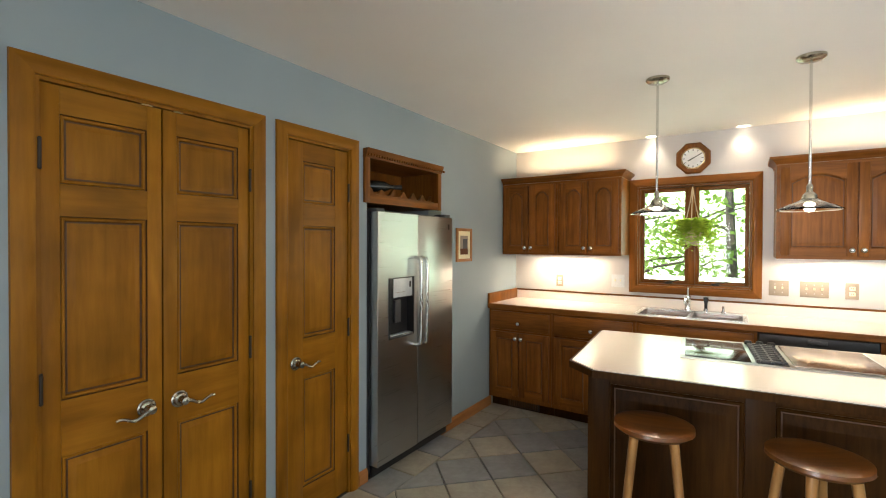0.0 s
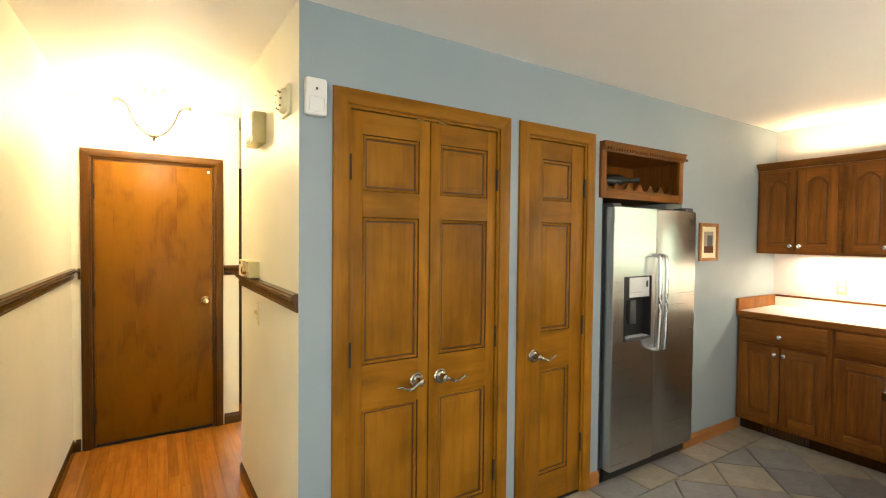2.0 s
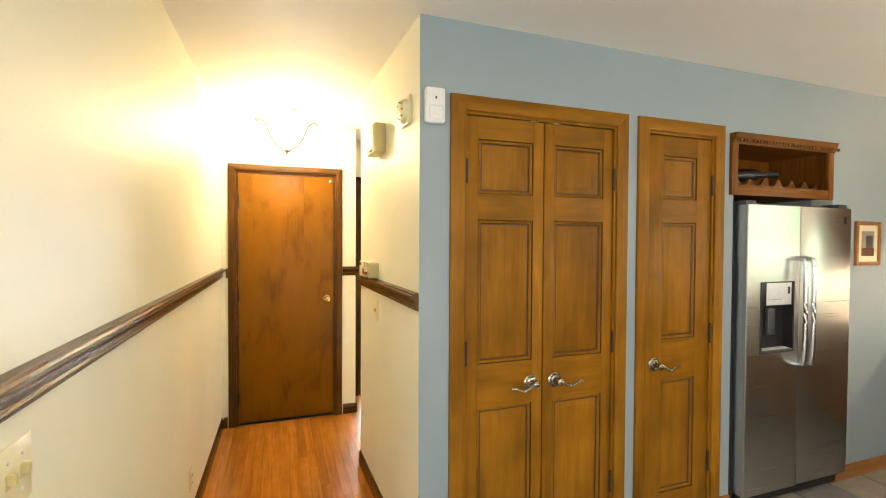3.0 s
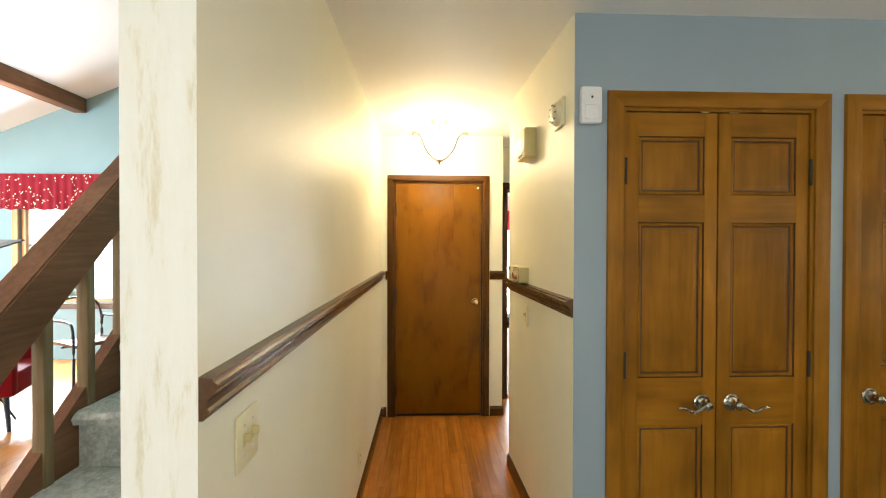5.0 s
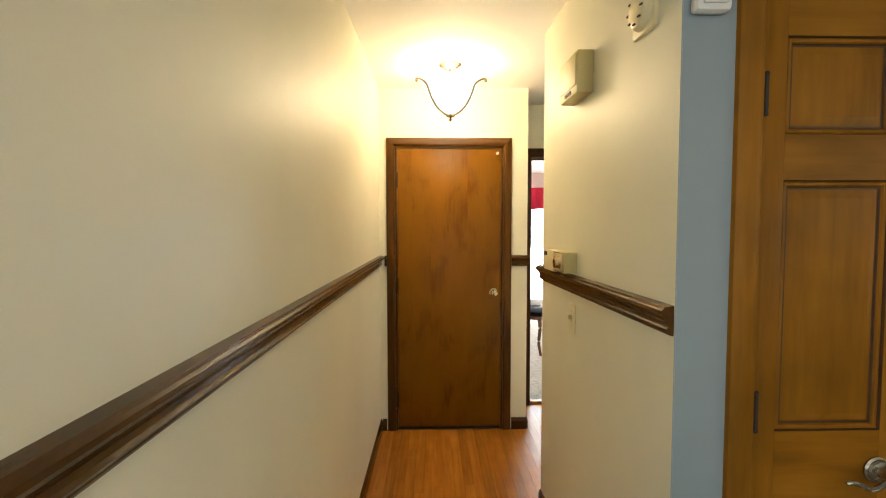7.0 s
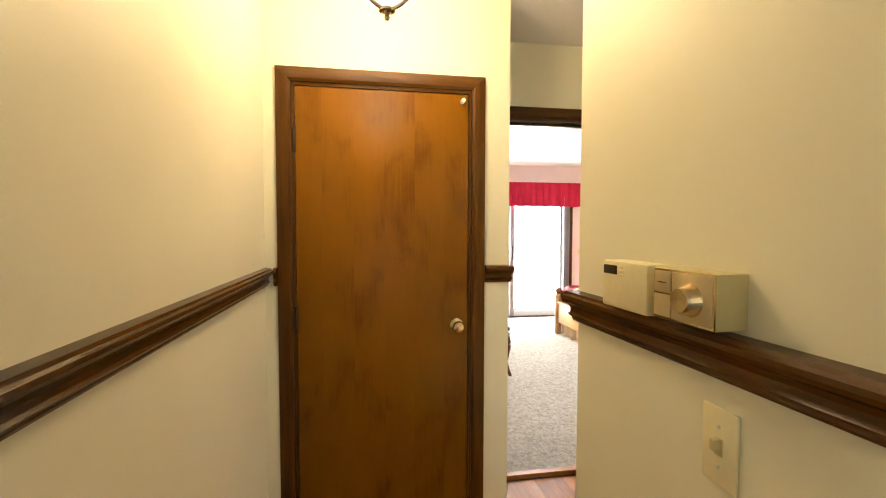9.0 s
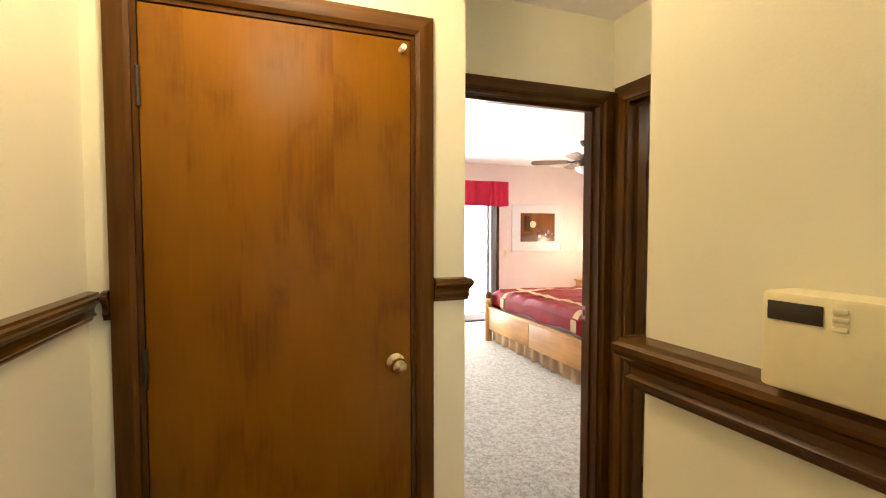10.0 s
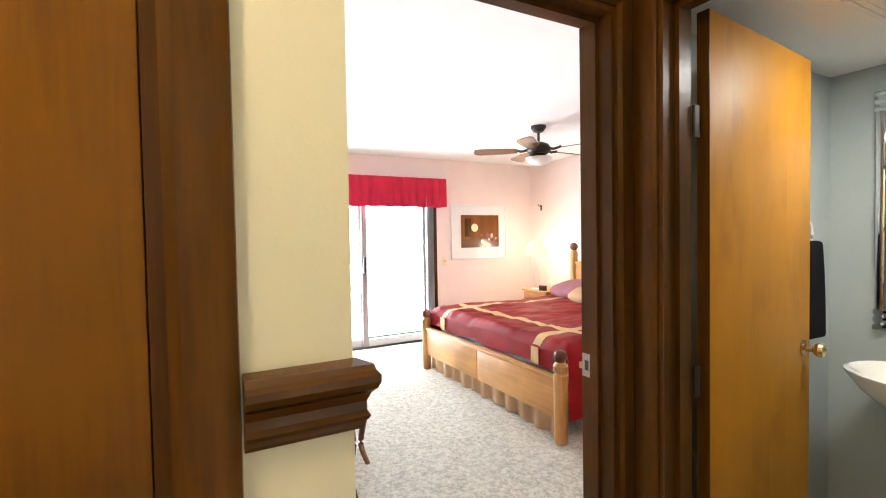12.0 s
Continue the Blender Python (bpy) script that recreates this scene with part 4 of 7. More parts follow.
FW, FX = 0.44, -1.275
t = thing("refrigerator", pose(FX, 3.485, 0, 0, 0, 90), "stainless steel side-by-side refrigerator with ice dispenser", "refrigerator")
part("body", B(-FW + 0.004, FW - 0.004, 0.075, 0.72, 0.03, 1.715, 0.006), M["dgrey"], t)
part("kick_grille", B(-FW + 0.01, FW - 0.01, 0.05, 0.075, 0.012, 0.085, 0.003), M["black"], t)
part("foot", cyl(bmesh.new(), (-FW + 0.04, 0.1, 0), (-FW + 0.04, 0.1, 0.035), 0.02, seg=12), M["black"], t)
part("foot", cyl(bmesh.new(), (FW - 0.04, 0.1, 0), (FW - 0.04, 0.1, 0.035), 0.02, seg=12), M["black"], t)
SP = -0.02


def fridge_door(x0, x1, hole=None):
    bm = bmesh.new()
    z0, z1, y0, y1 = 0.09, 1.70, 0.0, 0.072
    if hole is None:
        box(bm, x0, x1, y0, y1, z0, z1, 0.010)
    else:
        a0, a1, c0, c1 = hole
        box(bm, x0, x1, y0, y1, z0, c0, 0.0), box(bm, x0, x1, y0, y1, c1, z1, 0.0)
        box(bm, x0, a0, y0, y1, c0, c1), box(bm, a1, x1, y0, y1, c0, c1), box(bm, a0, a1, y0 + 0.06, y1, c0, c1)
        bmesh.ops.remove_doubles(bm, verts=bm.verts, dist=1e-5)
    return bm


left = part("freezer_door", fridge_door(-FW, SP - 0.003, (-0.335, -0.066, 0.875, 1.275)), M["steel"], t)
right = part("fridge_door", fridge_door(SP + 0.003, FW), M["steel"], t)
part("edge_roll", cyl(bmesh.new(), (-FW + 0.006, 0.006, 0.09), (-FW + 0.006, 0.006, 1.70), 0.0075, seg=14), M["steel"], left)
disp = part("dispenser_side", B(-0.335, -0.325, -0.004, 0.058, 0.875, 1.275), M["black"], left)
part("dispenser_side", B(-0.076, -0.066, -0.004, 0.058, 0.875, 1.275), M["black"], left)
part("dispenser_back", B(-0.325, -0.076, 0.05, 0.0595, 0.885, 1.265), M["black"], left)
part("dispenser_head", B(-0.325, -0.076, 0.0, 0.05, 1.14, 1.272, 0.002), M["black"], left)
pan = part("control_panel", B(-0.29, -0.092, -0.004, 0.0, 1.145, 1.268, 0.001), M["lgrey"], left, "pale grey control panel")
part("panel_icon", B(-0.122, -0.104, -0.0052, -0.003, 1.205, 1.245), M["black"], pan)
part("panel_icon", B(-0.27, -0.17, -0.0048, -0.003, 1.175, 1.178), M["taupe"], pan)
part("drip_tray", B(-0.325, -0.076, -0.006, 0.05, 0.875, 0.892, 0.003), M["dgrey"], left)
part("tray_grate", B(-0.31, -0.09, 0.004, 0.044, 0.892, 0.896), M["lgrey"], left)
part("paddle", B(-0.23, -0.17, 0.03, 0.05, 0.97, 1.12, 0.004), M["dgrey"], left)
for x, door in ((SP - 0.034, left), (SP + 0.034, right)):
    pts = [(x, 0.0, 0.80), (x, -0.030, 0.805), (x, -0.052, 0.84), (x, -0.056, 1.10), (x, -0.052, 1.365), (x, -0.030, 1.40), (x, 0.0, 1.405)]
    part("bar_handle", tube(bmesh.new(), smooth_path(pts, 5), 0.0125, 12), M["steel_z"], door, "curved steel bar handle")
part("badge", B(FW - 0.075, FW - 0.055, -0.003, 0.001, 1.605, 1.65, 0.001), M["black"], right)
part("hinge_cover", B(-FW + 0.01, -FW + 0.09, 0.02, 0.12, 1.70, 1.725, 0.005), M["dgrey"], t)
part("hinge_cover", B(FW - 0.09, FW - 0.01, 0.02, 0.12, 1.70, 1.725, 0.005), M["dgrey"], t)

t = thing("small_picture", pose(XB, 4.20, 1.49, 0, 0, 90), "small oak framed landscape picture with a pale mat", "picture")
for nm, a in (("frame_side", (-0.125, -0.10, -0.14, 0.14)), ("frame_side", (0.10, 0.125, -0.14, 0.14)), ("frame_rail", (-0.10, 0.10, 0.115, 0.14)), ("frame_rail", (-0.10, 0.10, -0.14, -0.115))):
    part(nm, B(a[0], a[1], -0.018, 0, a[2], a[3], 0.004), M["oakbase"], t)
part("mat_board", B(-0.10, 0.10, -0.008, 0, -0.115, 0.115), M["ivory"], t)
pr = part("print", B(-0.062, 0.062, -0.0095, -0.007, -0.080, 0.078), M["taupe"], t, "dark brown landscape print")
part("ground_shape", B(-0.062, 0.062, -0.0102, -0.009, -0.080, -0.030), M["ball"], pr)
part("tree_shape", B(-0.020, 0.048, -0.0105, -0.009, -0.030, 0.050), M["dgrey"], pr)


# ---- kitchen cabinets ----
def arch_panel(x0, x1, z0, z1, y, arch):
    """Raised panel with an arched top."""
    bm = bmesh.new()
    n = 10
    steps = [(0, 0.0), (0.002, 0.003), (0.006, 0.0015), (0.011, 0.0085), (0.015, 0.0085), (0.034, 0.0), (0.036, 0.0)]
    rings = []
    for ins, dy in steps:
        a, b, c, d = x0 + ins, x1 - ins, z0 + ins, z1 - ins
        pts = [(a, c), (b, c)]
        for i in range(n + 1):
            u = i / n
            pts.append((b + (a - b) * u, d - arch + arch * math.sin(math.pi * u)))
        rings.append([bm.verts.new((p, y + dy, q)) for p, q in pts])
    k = len(rings[0])
    for r, s in zip(rings, rings[1:]):
        for i in range(k):
            # the groove's floor takes a dark colour, crease shade that outlines the panel
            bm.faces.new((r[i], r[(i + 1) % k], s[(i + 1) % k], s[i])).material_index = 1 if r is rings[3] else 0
    bm.faces.new(rings[-1])
    bmesh.ops.recalc_face_normals(bm, faces=bm.faces)
    return bm


def cab_door(parent, x0, x1, z0, z1, y, knob_x, knob_z, arch=0.0, st=0.055, m="cab"):
    d = part("door", B(x0, x1, y + 0.010, y + 0.019, z0, z1), M[m], parent)
    part("stile", B(x0, x0 + st, y, y + 0.010, z0, z1, 0.002), M[m], d)
    part("stile", B(x1 - st, x1, y, y + 0.010, z0, z1, 0.002), M[m], d)
    part("rail", B(x0 + st, x1 - st, y + 0.0006, y + 0.010, z0, z0 + st), M["cab_x"], d)
    bm = bmesh.new()
    n = 10
    zt = z1 - st
    lo, hi = [], []
    for i in range(n + 1):
        u = i / n
        x = x0 + st + (x1 - x0 - 2 * st) * u
        lo.append(bm.verts.new((x, y + 0.0006, zt - arch + arch * math.sin(math.pi * u))))
        hi.append(bm.verts.new((x, y + 0.0006, z1)))
    fs = [bm.faces.new((lo[i], lo[i + 1], hi[i + 1], hi[i])) for i in range(n)]
    g = bmesh.ops.extrude_face_region(bm, geom=fs)
    bmesh.ops.translate(bm, vec=(0, 0.0094, 0), verts=[v for v in g["geom"] if isinstance(v, bmesh.types.BMVert)])
    bmesh.ops.recalc_face_normals(bm, faces=bm.faces)
    part("top_rail", bm, M["cab_x"], d)
    part("raised_panel", arch_panel(x0 + st, x1 - st, z0 + st, z1 - st, y + 0.001, arch), [M[m], M["glaze_shade"]], d)
    bm = lathe(bmesh.new(), [(0, 0), (0.007, 0), (0.006, -0.012), (0.014, -0.018), (0.016, -0.025), (0.010, -0.030), (0, -0.031)], (knob_x, y, knob_z), 16, "y")
    part("knob", bm, M["chrome"], d)
    return d


UB, UT, UY = 1.405, 2.07, 4.945


def upper(x0, x1, label):
    t = thing("wall_cabinet", pose(0, 0, 0), label, "cabinet", "wall cabinets")
    part("body", B(x0, x1, UY + 0.020, YK, UB, UT), M["cab"], t)
    part("face_frame", B(x0, x1, UY + 0.001, UY + 0.0195, UB - 0.004, UT + 0.002), M["cab_x"], t)
    m = (x0 + x1) / 2
    cab_door(t, x0 + 0.022, m - 0.004, UB + 0.018, UT - 0.02, UY - 0.018, m - 0.030, UB + 0.06, 0.05)
    cab_door(t, m + 0.004, x1 - 0.022, UB + 0.018, UT - 0.02, UY - 0.018, m + 0.030, UB + 0.06, 0.05)
    return t


def crown(name, x0, x1, lret, rret, label):
    t = thing(name, pose(0, 0, 0), label, "moulding")
    prof = [(0, 0), (0.006, 0), (0.010, 0.014), (0.030, 0.034), (0.040, 0.040), (0.044, 0.054), (0, 0.054)]
    part("crown_front", extrude(bmesh.new(), prof, (x0, UY, UT + 0.003), (x1, UY, UT + 0.003), (0, 0, 1), (0, -1, 0), -1 if lret else 0, -1 if rret else 0), M["cab_x"], t)
    if rret:
        part("crown_return", extrude(bmesh.new(), prof, (x1, UY, UT + 0.003), (x1, YK, UT + 0.003), (0, 0, 1), (1, 0, 0), -1, 0), M["cab_x"], t)
    if lret:
        part("crown_return", extrude(bmesh.new(), prof, (x0, UY, UT + 0.003), (x0, YK, UT + 0.003), (0, 0, 1), (-1, 0, 0), -1, 0), M["cab_x"], t)


upper(-1.34, -0.79, "red oak wall cabinet with arched raised panel doors")
upper(-0.788, -0.235, "red oak wall cabinet beside the window with arched doors")
crown("cabinet_crown", -1.34, -0.235, False, True, "red oak crown moulding on the wall cabinets")
upper(0.825, 1.70, "wide red oak wall cabinet with arched raised panel doors")
upper(1.702, 2.55, "red oak wall cabinet above the dishwasher counter")
crown("cabinet_crown", 0.825, 2.55, True, False, "red oak crown moulding on the wide wall cabinets")
for x in (-0.8, 1.15):
    t = thing("undercabinet_light", pose(x, 5.10, UB), "slim lit white light bar under the wall cabinet", "light fixture")
    part("housing", B(-0.32, 0.32, -0.045, 0.045, -0.014, -0.004, 0.003), M["white"], t)

CF = 4.665
CT = 0.91


def base(x0, x1, doors, label, drawer=True, dummy=False):
    t = thing("base_cabinet", pose(0, 0, 0), label, "cabinet", "base cabinets")
    part("body", B(x0, x1, CF + 0.020, YK, 0.10, CT), M["cab"], t)
    part("face_frame", B(x0, x1, CF, CF + 0.0195, 0.095, CT), M["cab"], t)
    part("toe_kick", B(x0, x1, CF + 0.075, CF + 0.09, 0, 0.10), M["isl"], t)
    zt = CT - 0.02
    if drawer:
        d = part("drawer_front", B(x0 + 0.022, x1 - 0.022, CF - 0.018, CF, 0.725, zt, 0.005), M["cab_x"], t)
        if not dummy:
            part("knob", lathe(bmesh.new(), [(0, 0), (0.007, 0), (0.006, -0.012), (0.014, -0.018), (0.016, -0.025), (0.010, -0.030), (0, -0.031)], ((x0 + x1) / 2, CF - 0.018, 0.79), 16, "y"), M["chrome"], d)
        zt = 0.705
    if doors == 2:
        m = (x0 + x1) / 2
        cab_door(t, x0 + 0.022, m - 0.004, 0.135, zt, CF - 0.018, m - 0.028, zt - 0.05)
        cab_door(t, m + 0.004, x1 - 0.022, 0.135, zt, CF - 0.018, m + 0.028, zt - 0.05)
    else:
        cab_door(t, x0 + 0.022, x1 - 0.022, 0.135, zt, CF - 0.018, x1 - 0.055, zt - 0.05)
    return t


base(-1.335, -0.735, 2, "red oak base cabinet with drawer and two doors")
base(-0.733, -0.062, 2, "red oak base cabinet with a wide drawer")
base(-0.060, 0.715, 2, "red oak sink base cabinet with a plain false front", True, True)
base(1.335, 1.95, 2, "red oak base cabinet beyond the dishwasher")
base(1.952, 2.55, 2, "red oak base cabinet at the counter's end")
t = thing("dishwasher", pose(0, 0, 0), "black built-in dishwasher under the counter", "dishwasher")
part("body", B(0.722, 1.328, CF + 0.02, YK - 0.02, 0.02, CT - 0.004), M["dgrey"], t)
part("door", B(0.724, 1.326, CF - 0.022, CF + 0.02, 0.11, 0.758, 0.006), M["blackglass"], t)
pn = part("control_panel", B(0.724, 1.326, CF - 0.030, CF + 0.02, 0.765, 0.902, 0.006), M["black"], t)
for i in range(6):
    part("button", B(0.80 + i * 0.04, 0.83 + i * 0.04, CF - 0.034, CF - 0.029, 0.82, 0.835, 0.001), M["dgrey"], pn)
part("latch", B(0.98, 1.08, CF - 0.040, CF - 0.029, 0.862, 0.884, 0.003), M["dgrey"], pn)
t = thing("floor_register", pose(-1.02, CF + 0.072, 0.05), "brown toe-kick air vent grille", "air vent")
part("frame", B(-0.15, 0.15, -0.006, 0, -0.042, 0.042, 0.002), M["hinge"], t)
for i in range(14):
    part("slat", B(-0.138 + i * 0.0202, -0.128 + i * 0.0202, -0.010, -0.005, -0.032, 0.032), M["trim"], t)

# counter with the sink cut out of it
t = thing("kitchen_counter", pose(0, 0, 0.035), "cream laminate counter with red oak edging along the window wall", "countertop")
bm = bmesh.new()
SY0, SY1 = 4.735, 5.165
box(bm, -1.34, -0.085, 4.652, YK, 0.876, 0.915), box(bm, 0.655, 2.56, 4.652, YK, 0.876, 0.915)
box(bm, -0.085, 0.655, 4.652, SY0, 0.876, 0.915), box(bm, -0.085, 0.655, SY1, YK, 0.876, 0.915)
part("top", bm, M["laminate"], t)
part("front_edge", extrude(bmesh.new(), [(0, 0.872), (0.008, 0.872), (0.014, 0.878), (0.014, 0.910), (0.008, 0.917), (0, 0.917)], (-1.34, 4.652, 0), (2.56, 4.652, 0)), M["cab_x"], t, "red oak front edging")
part("backsplash", B(-1.322, 2.56, YK - 0.018, YK - 0.001, 0.9155, 0.995), M["laminate"], t)
part("backsplash_cap", B(-1.322, 2.56, YK - 0.022, YK - 0.001, 0.995, 1.010, 0.002), M["cab_x"], t)
part("side_splash", B(-1.3435, -1.322, 4.64, YK - 0.002, 0.9155, 1.010, 0.003), M["cab"], t, "red oak side splash")

t = thing("kitchen_sink", pose(0, 0, 0.035), "double bowl stainless steel sink", "sink")
bm = bmesh.new()
for a, b in ((-0.095, -0.06), (0.275, 0.305), (0.63, 0.665)):
    box(bm, a, b, 4.725, 5.175, 0.9155, 0.919)
for a, b in ((4.725, 4.76), (5.105, 5.175)):
    for u, v in ((-0.06, 0.275), (0.305, 0.63)):
        box(bm, u, v, a, b, 0.9155, 0.919)
part("rim", bm, M["sink"], t)
for u, v in ((-0.06, 0.275), (0.305, 0.63)):
    bm = bmesh.new()
    box(bm, u, v, 4.76, 5.105, 0.74, 0.9155, 0.0)
    bmesh.ops.delete(bm, geom=[f for f in bm.faces if f.normal.z > 0.9], context="FACES")
    es = [e for e in bm.edges if all(vt.co.z < 0.8 for vt in e.verts) or abs(e.verts[0].co.z - e.verts[1].co.z) > 0.1]
    bmesh.ops.bevel(bm, geom=es, offset=0.03, segments=3, affect="EDGES", profile=0.5)
    bmesh.ops.reverse_faces(bm, faces=bm.faces)
    bw = part("bowl", bm, M["sink"], t)
    part("drain", lathe(bmesh.new(), [(0, 0.744), (0.03, 0.744), (0.04, 0.746), (0.042, 0.742)], ((u + v) / 2, 4.93, 0), 20), M["chrome"], bw)
t = thing("faucet", pose(0.25, 5.14, 0.954), "chrome kitchen faucet with a single lever", "faucet")
part("base_plate", B(-0.12, 0.12, -0.025, 0.025, 0, 0.008, 0.004), M["chrome"], t)
part("body", lathe(bmesh.new(), [(0.026, 0.006), (0.024, 0.03), (0.022, 0.09), (0.024, 0.10), (0.02, 0.125), (0, 0.13)]), M["chrome"], t)
part("spout", tube(bmesh.new(), smooth_path([(0, 0, 0.07), (0, -0.06, 0.10), (0, -0.14, 0.115), (0, -0.20, 0.10), (0, -0.205, 0.08)]), 0.011, 12), M["chrome"], t)
part("lever", tube(bmesh.new(), smooth_path([(0, 0, 0.125), (0, 0.01, 0.16), (0, 0.015, 0.19)]), 0.008, 10), M["chrome"], t)
t = thing("side_sprayer", pose(0.38, 5.14, 0.954), "black sink side sprayer in its holder", "sprayer")
part("holder", lathe(bmesh.new(), [(0.02, 0), (0.018, 0.015), (0.014, 0.03), (0, 0.03)]), M["chrome"], t)
part("head", lathe(bmesh.new(), [(0.011, 0.025), (0.012, 0.07), (0.019, 0.10), (0.018, 0.12), (0, 0.125)]), M["black"], t)
t = thing("soap_dispenser", pose(0.50, 5.14, 0.954), "small chrome soap dispenser beside the faucet", "soap dispenser")
part("body", lathe(bmesh.new(), [(0.018, 0), (0.016, 0.01), (0.009, 0.02), (0.008, 0.055), (0, 0.056)]), M["chrome"], t)
part("spout", tube(bmesh.new(), [(0, 0, 0.05), (0, -0.03, 0.058), (0, -0.05, 0.052)], 0.005, 8), M["chrome"], t)

# ---- kitchen window ----
t = thing("window_1", pose(0.26, YK, 0), "stained oak double casement window over the sink", "window", kind="structure")
hw, z0, z1 = 0.425, 1.14, 2.01
prof = [(0, 0), (0.012, 0), (0.022, 0.014), (0.022, 0.05), (0.014, 0.068), (0, 0.07)]


def ring_casing(parent, x0, x1, z0, z1, prof, m1, m2):
    for nm, p, q, d in (("casing_side", (x0, z0), (x0, z1), (-1, 0)), ("casing_side", (x1, z1), (x1, z0), (1, 0)), ("casing_head", (x0, z1), (x1, z1), (0, 1)), ("casing_sill", (x1, z0), (x0, z0), (0, -1))):
        bm = bmesh.new()
        rows = []
        for c in (p, q):
            sx, sz = (-1 if c[0] == x0 else 1), (-1 if c[1] == z0 else 1)
            rows.append([bm.verts.new((c[0] + (d[0] * v if d[0] else sx * v), -u, c[1] + (d[1] * v if d[1] else sz * v))) for u, v in prof])
        n = len(prof)
        for i in range(n):
            bm.faces.new((rows[0][i], rows[0][(i + 1) % n], rows[1][(i + 1) % n], rows[1][i]))
        bm.faces.new(rows[0]), bm.faces.new(rows[1])
        bmesh.ops.recalc_face_normals(bm, faces=bm.faces)
        part(nm, bm, M[m1] if d[0] else M[m2], parent)


ring_casing(t, -hw, hw, z0, z1, prof, "cab", "cab_x")
for a in ((-hw + 0.001, -hw + 0.016, z0, z1), (hw - 0.016, hw - 0.001, z0, z1)):
    part("jamb", B(a[0], a[1], 0.002, 0.139, a[2], a[3]), M["cab"], t)
part("head_jamb", B(-hw + 0.016, hw - 0.016, 0.002, 0.139, z1 - 0.016, z1 - 0.001), M["cab_x"], t)
part("sill", B(-hw + 0.016, hw - 0.016, 0.002, 0.139, z0 + 0.001, z0 + 0.018), M["cab_x"], t)
part("mullion", B(-0.024, 0.024, 0.03, 0.12, z0 + 0.018, z1 - 0.016, 0.003), M["cab"], t)
for s in (-1, 1):
    a, b = (-hw + 0.017, -0.025) if s < 0 else (0.025, hw - 0.017)
    sash = part("sash", B(a, a + 0.03, 0.05, 0.09, z0 + 0.02, z1 - 0.018, 0.003), M["cab"], t)
    part("sash_stile", B(b - 0.03, b, 0.05, 0.09, z0 + 0.02, z1 - 0.018, 0.003), M["cab"], sash)
    part("sash_rail", B(a + 0.03, b - 0.03, 0.05, 0.09, z0 + 0.02, z0 + 0.05, 0.003), M["cab_x"], sash)
    part("sash_rail", B(a + 0.03, b - 0.03, 0.05, 0.09, z1 - 0.05, z1 - 0.018, 0.003), M["cab_x"], sash)
    pg = part("pane", B(a + 0.025, b - 0.025, 0.068, 0.074, z0 + 0.045, z1 - 0.045), M["pane"], sash)
    pg.visible_shadow = False
    cx = (a + b) / 2 - s * 0.04
    ck = part("crank", B(cx - 0.03, cx + 0.03, 0.02, 0.05, z0 + 0.018, z0 + 0.034, 0.004), M["hinge"], t)
    part("crank_arm", tube(bmesh.new(), [(cx, 0.025, z0 + 0.036), (cx + 0.05, 0.01, z0 + 0.045), (cx + 0.09, 0.01, z0 + 0.06)], 0.004, 8), M["hinge"], ck)

# hanging fern
m_, n_, l_, b_ = mat("fern_leaf", 0.5)
lt = noise_tex(n_, l_, coords(n_, l_, (1, 1, 1)), 22, 3)
lr = ramp(n_, [(0.3, (0.28, 0.42, 0.03)), (0.7, (0.52, 0.62, 0.08))])
l_.new(lt.outputs["Fac"], lr.inputs["Fac"])
l_.new(lr.outputs["Color"], b_.inputs["Base Color"])
tl, mx = n_.new("ShaderNodeBsdfTranslucent"), n_.new("ShaderNodeMixShader")
l_.new(lr.outputs["Color"], tl.inputs["Color"])
mx.inputs[0].default_value = 0.5
l_.new(b_.outputs[0], mx.inputs[1])
l_.new(tl.outputs[0], mx.inputs[2])
l_.new(mx.outputs[0], n_["Material Output"].inputs["Surface"])
M["fern"] = m_
t = thing("hanging_fern", pose(0.27, YK - 0.05, 1.60), "bright green fern in a woven pot hanging in the window", "plant")
part("pot", lathe(bmesh.new(), [(0, -0.10), (0.045, -0.10), (0.065, -0.04), (0.075, 0.02), (0.07, 0.02), (0.06, 0.0), (0, 0.0)], seg=20), M["rope"], t)
part("ceiling_hook", tube(bmesh.new(), [(0, 0.045, 0.40), (0, 0.0, 0.40), (0, -0.004, 0.385)], 0.004, 8), M["hinge"], t)
for k in range(3):
    a = k * 2.09 + 0.5
    part("cord", tube(bmesh.new(), [(0, 0, 0.39), (0.02 * math.cos(a), 0.02 * math.sin(a), 0.26), (0.075 * math.cos(a), 0.06 * math.sin(a), 0.02)], 0.004, 6), M["rope"], t)
rnd = random.Random(4)
bm = bmesh.new()
for i in range(150):
    a = rnd.uniform(0, 6.28)
    ln = rnd.uniform(0.06, 0.21)
    lift = rnd.uniform(0.03, 0.15)
    prev = None
    for k in range(12):
        u = k / 11
        r = 0.02 + ln * u
        c = Vector((r * math.cos(a), 0.55 * r * math.sin(a) - 0.01, 0.02 + lift * math.sin(u * 2.2) - rnd.uniform(0.10, 0.20) * u * u))
        side = Vector((-math.sin(a), math.cos(a), 0)) * (0.046 * (1 - u * 0.6)) * (1 if rnd.random() > 0.1 else 0.6)
        for s in (-1, 1):
            tip = c + side * s + Vector((math.cos(a), math.sin(a), -0.3)) * 0.012
            e = Vector((math.cos(a), math.sin(a), 0.5)) * 0.017
            bm.faces.new([bm.verts.new(c - e * 0.6), bm.verts.new(c + e), bm.verts.new(tip)])
part("fronds", bm, M["fern"], t)

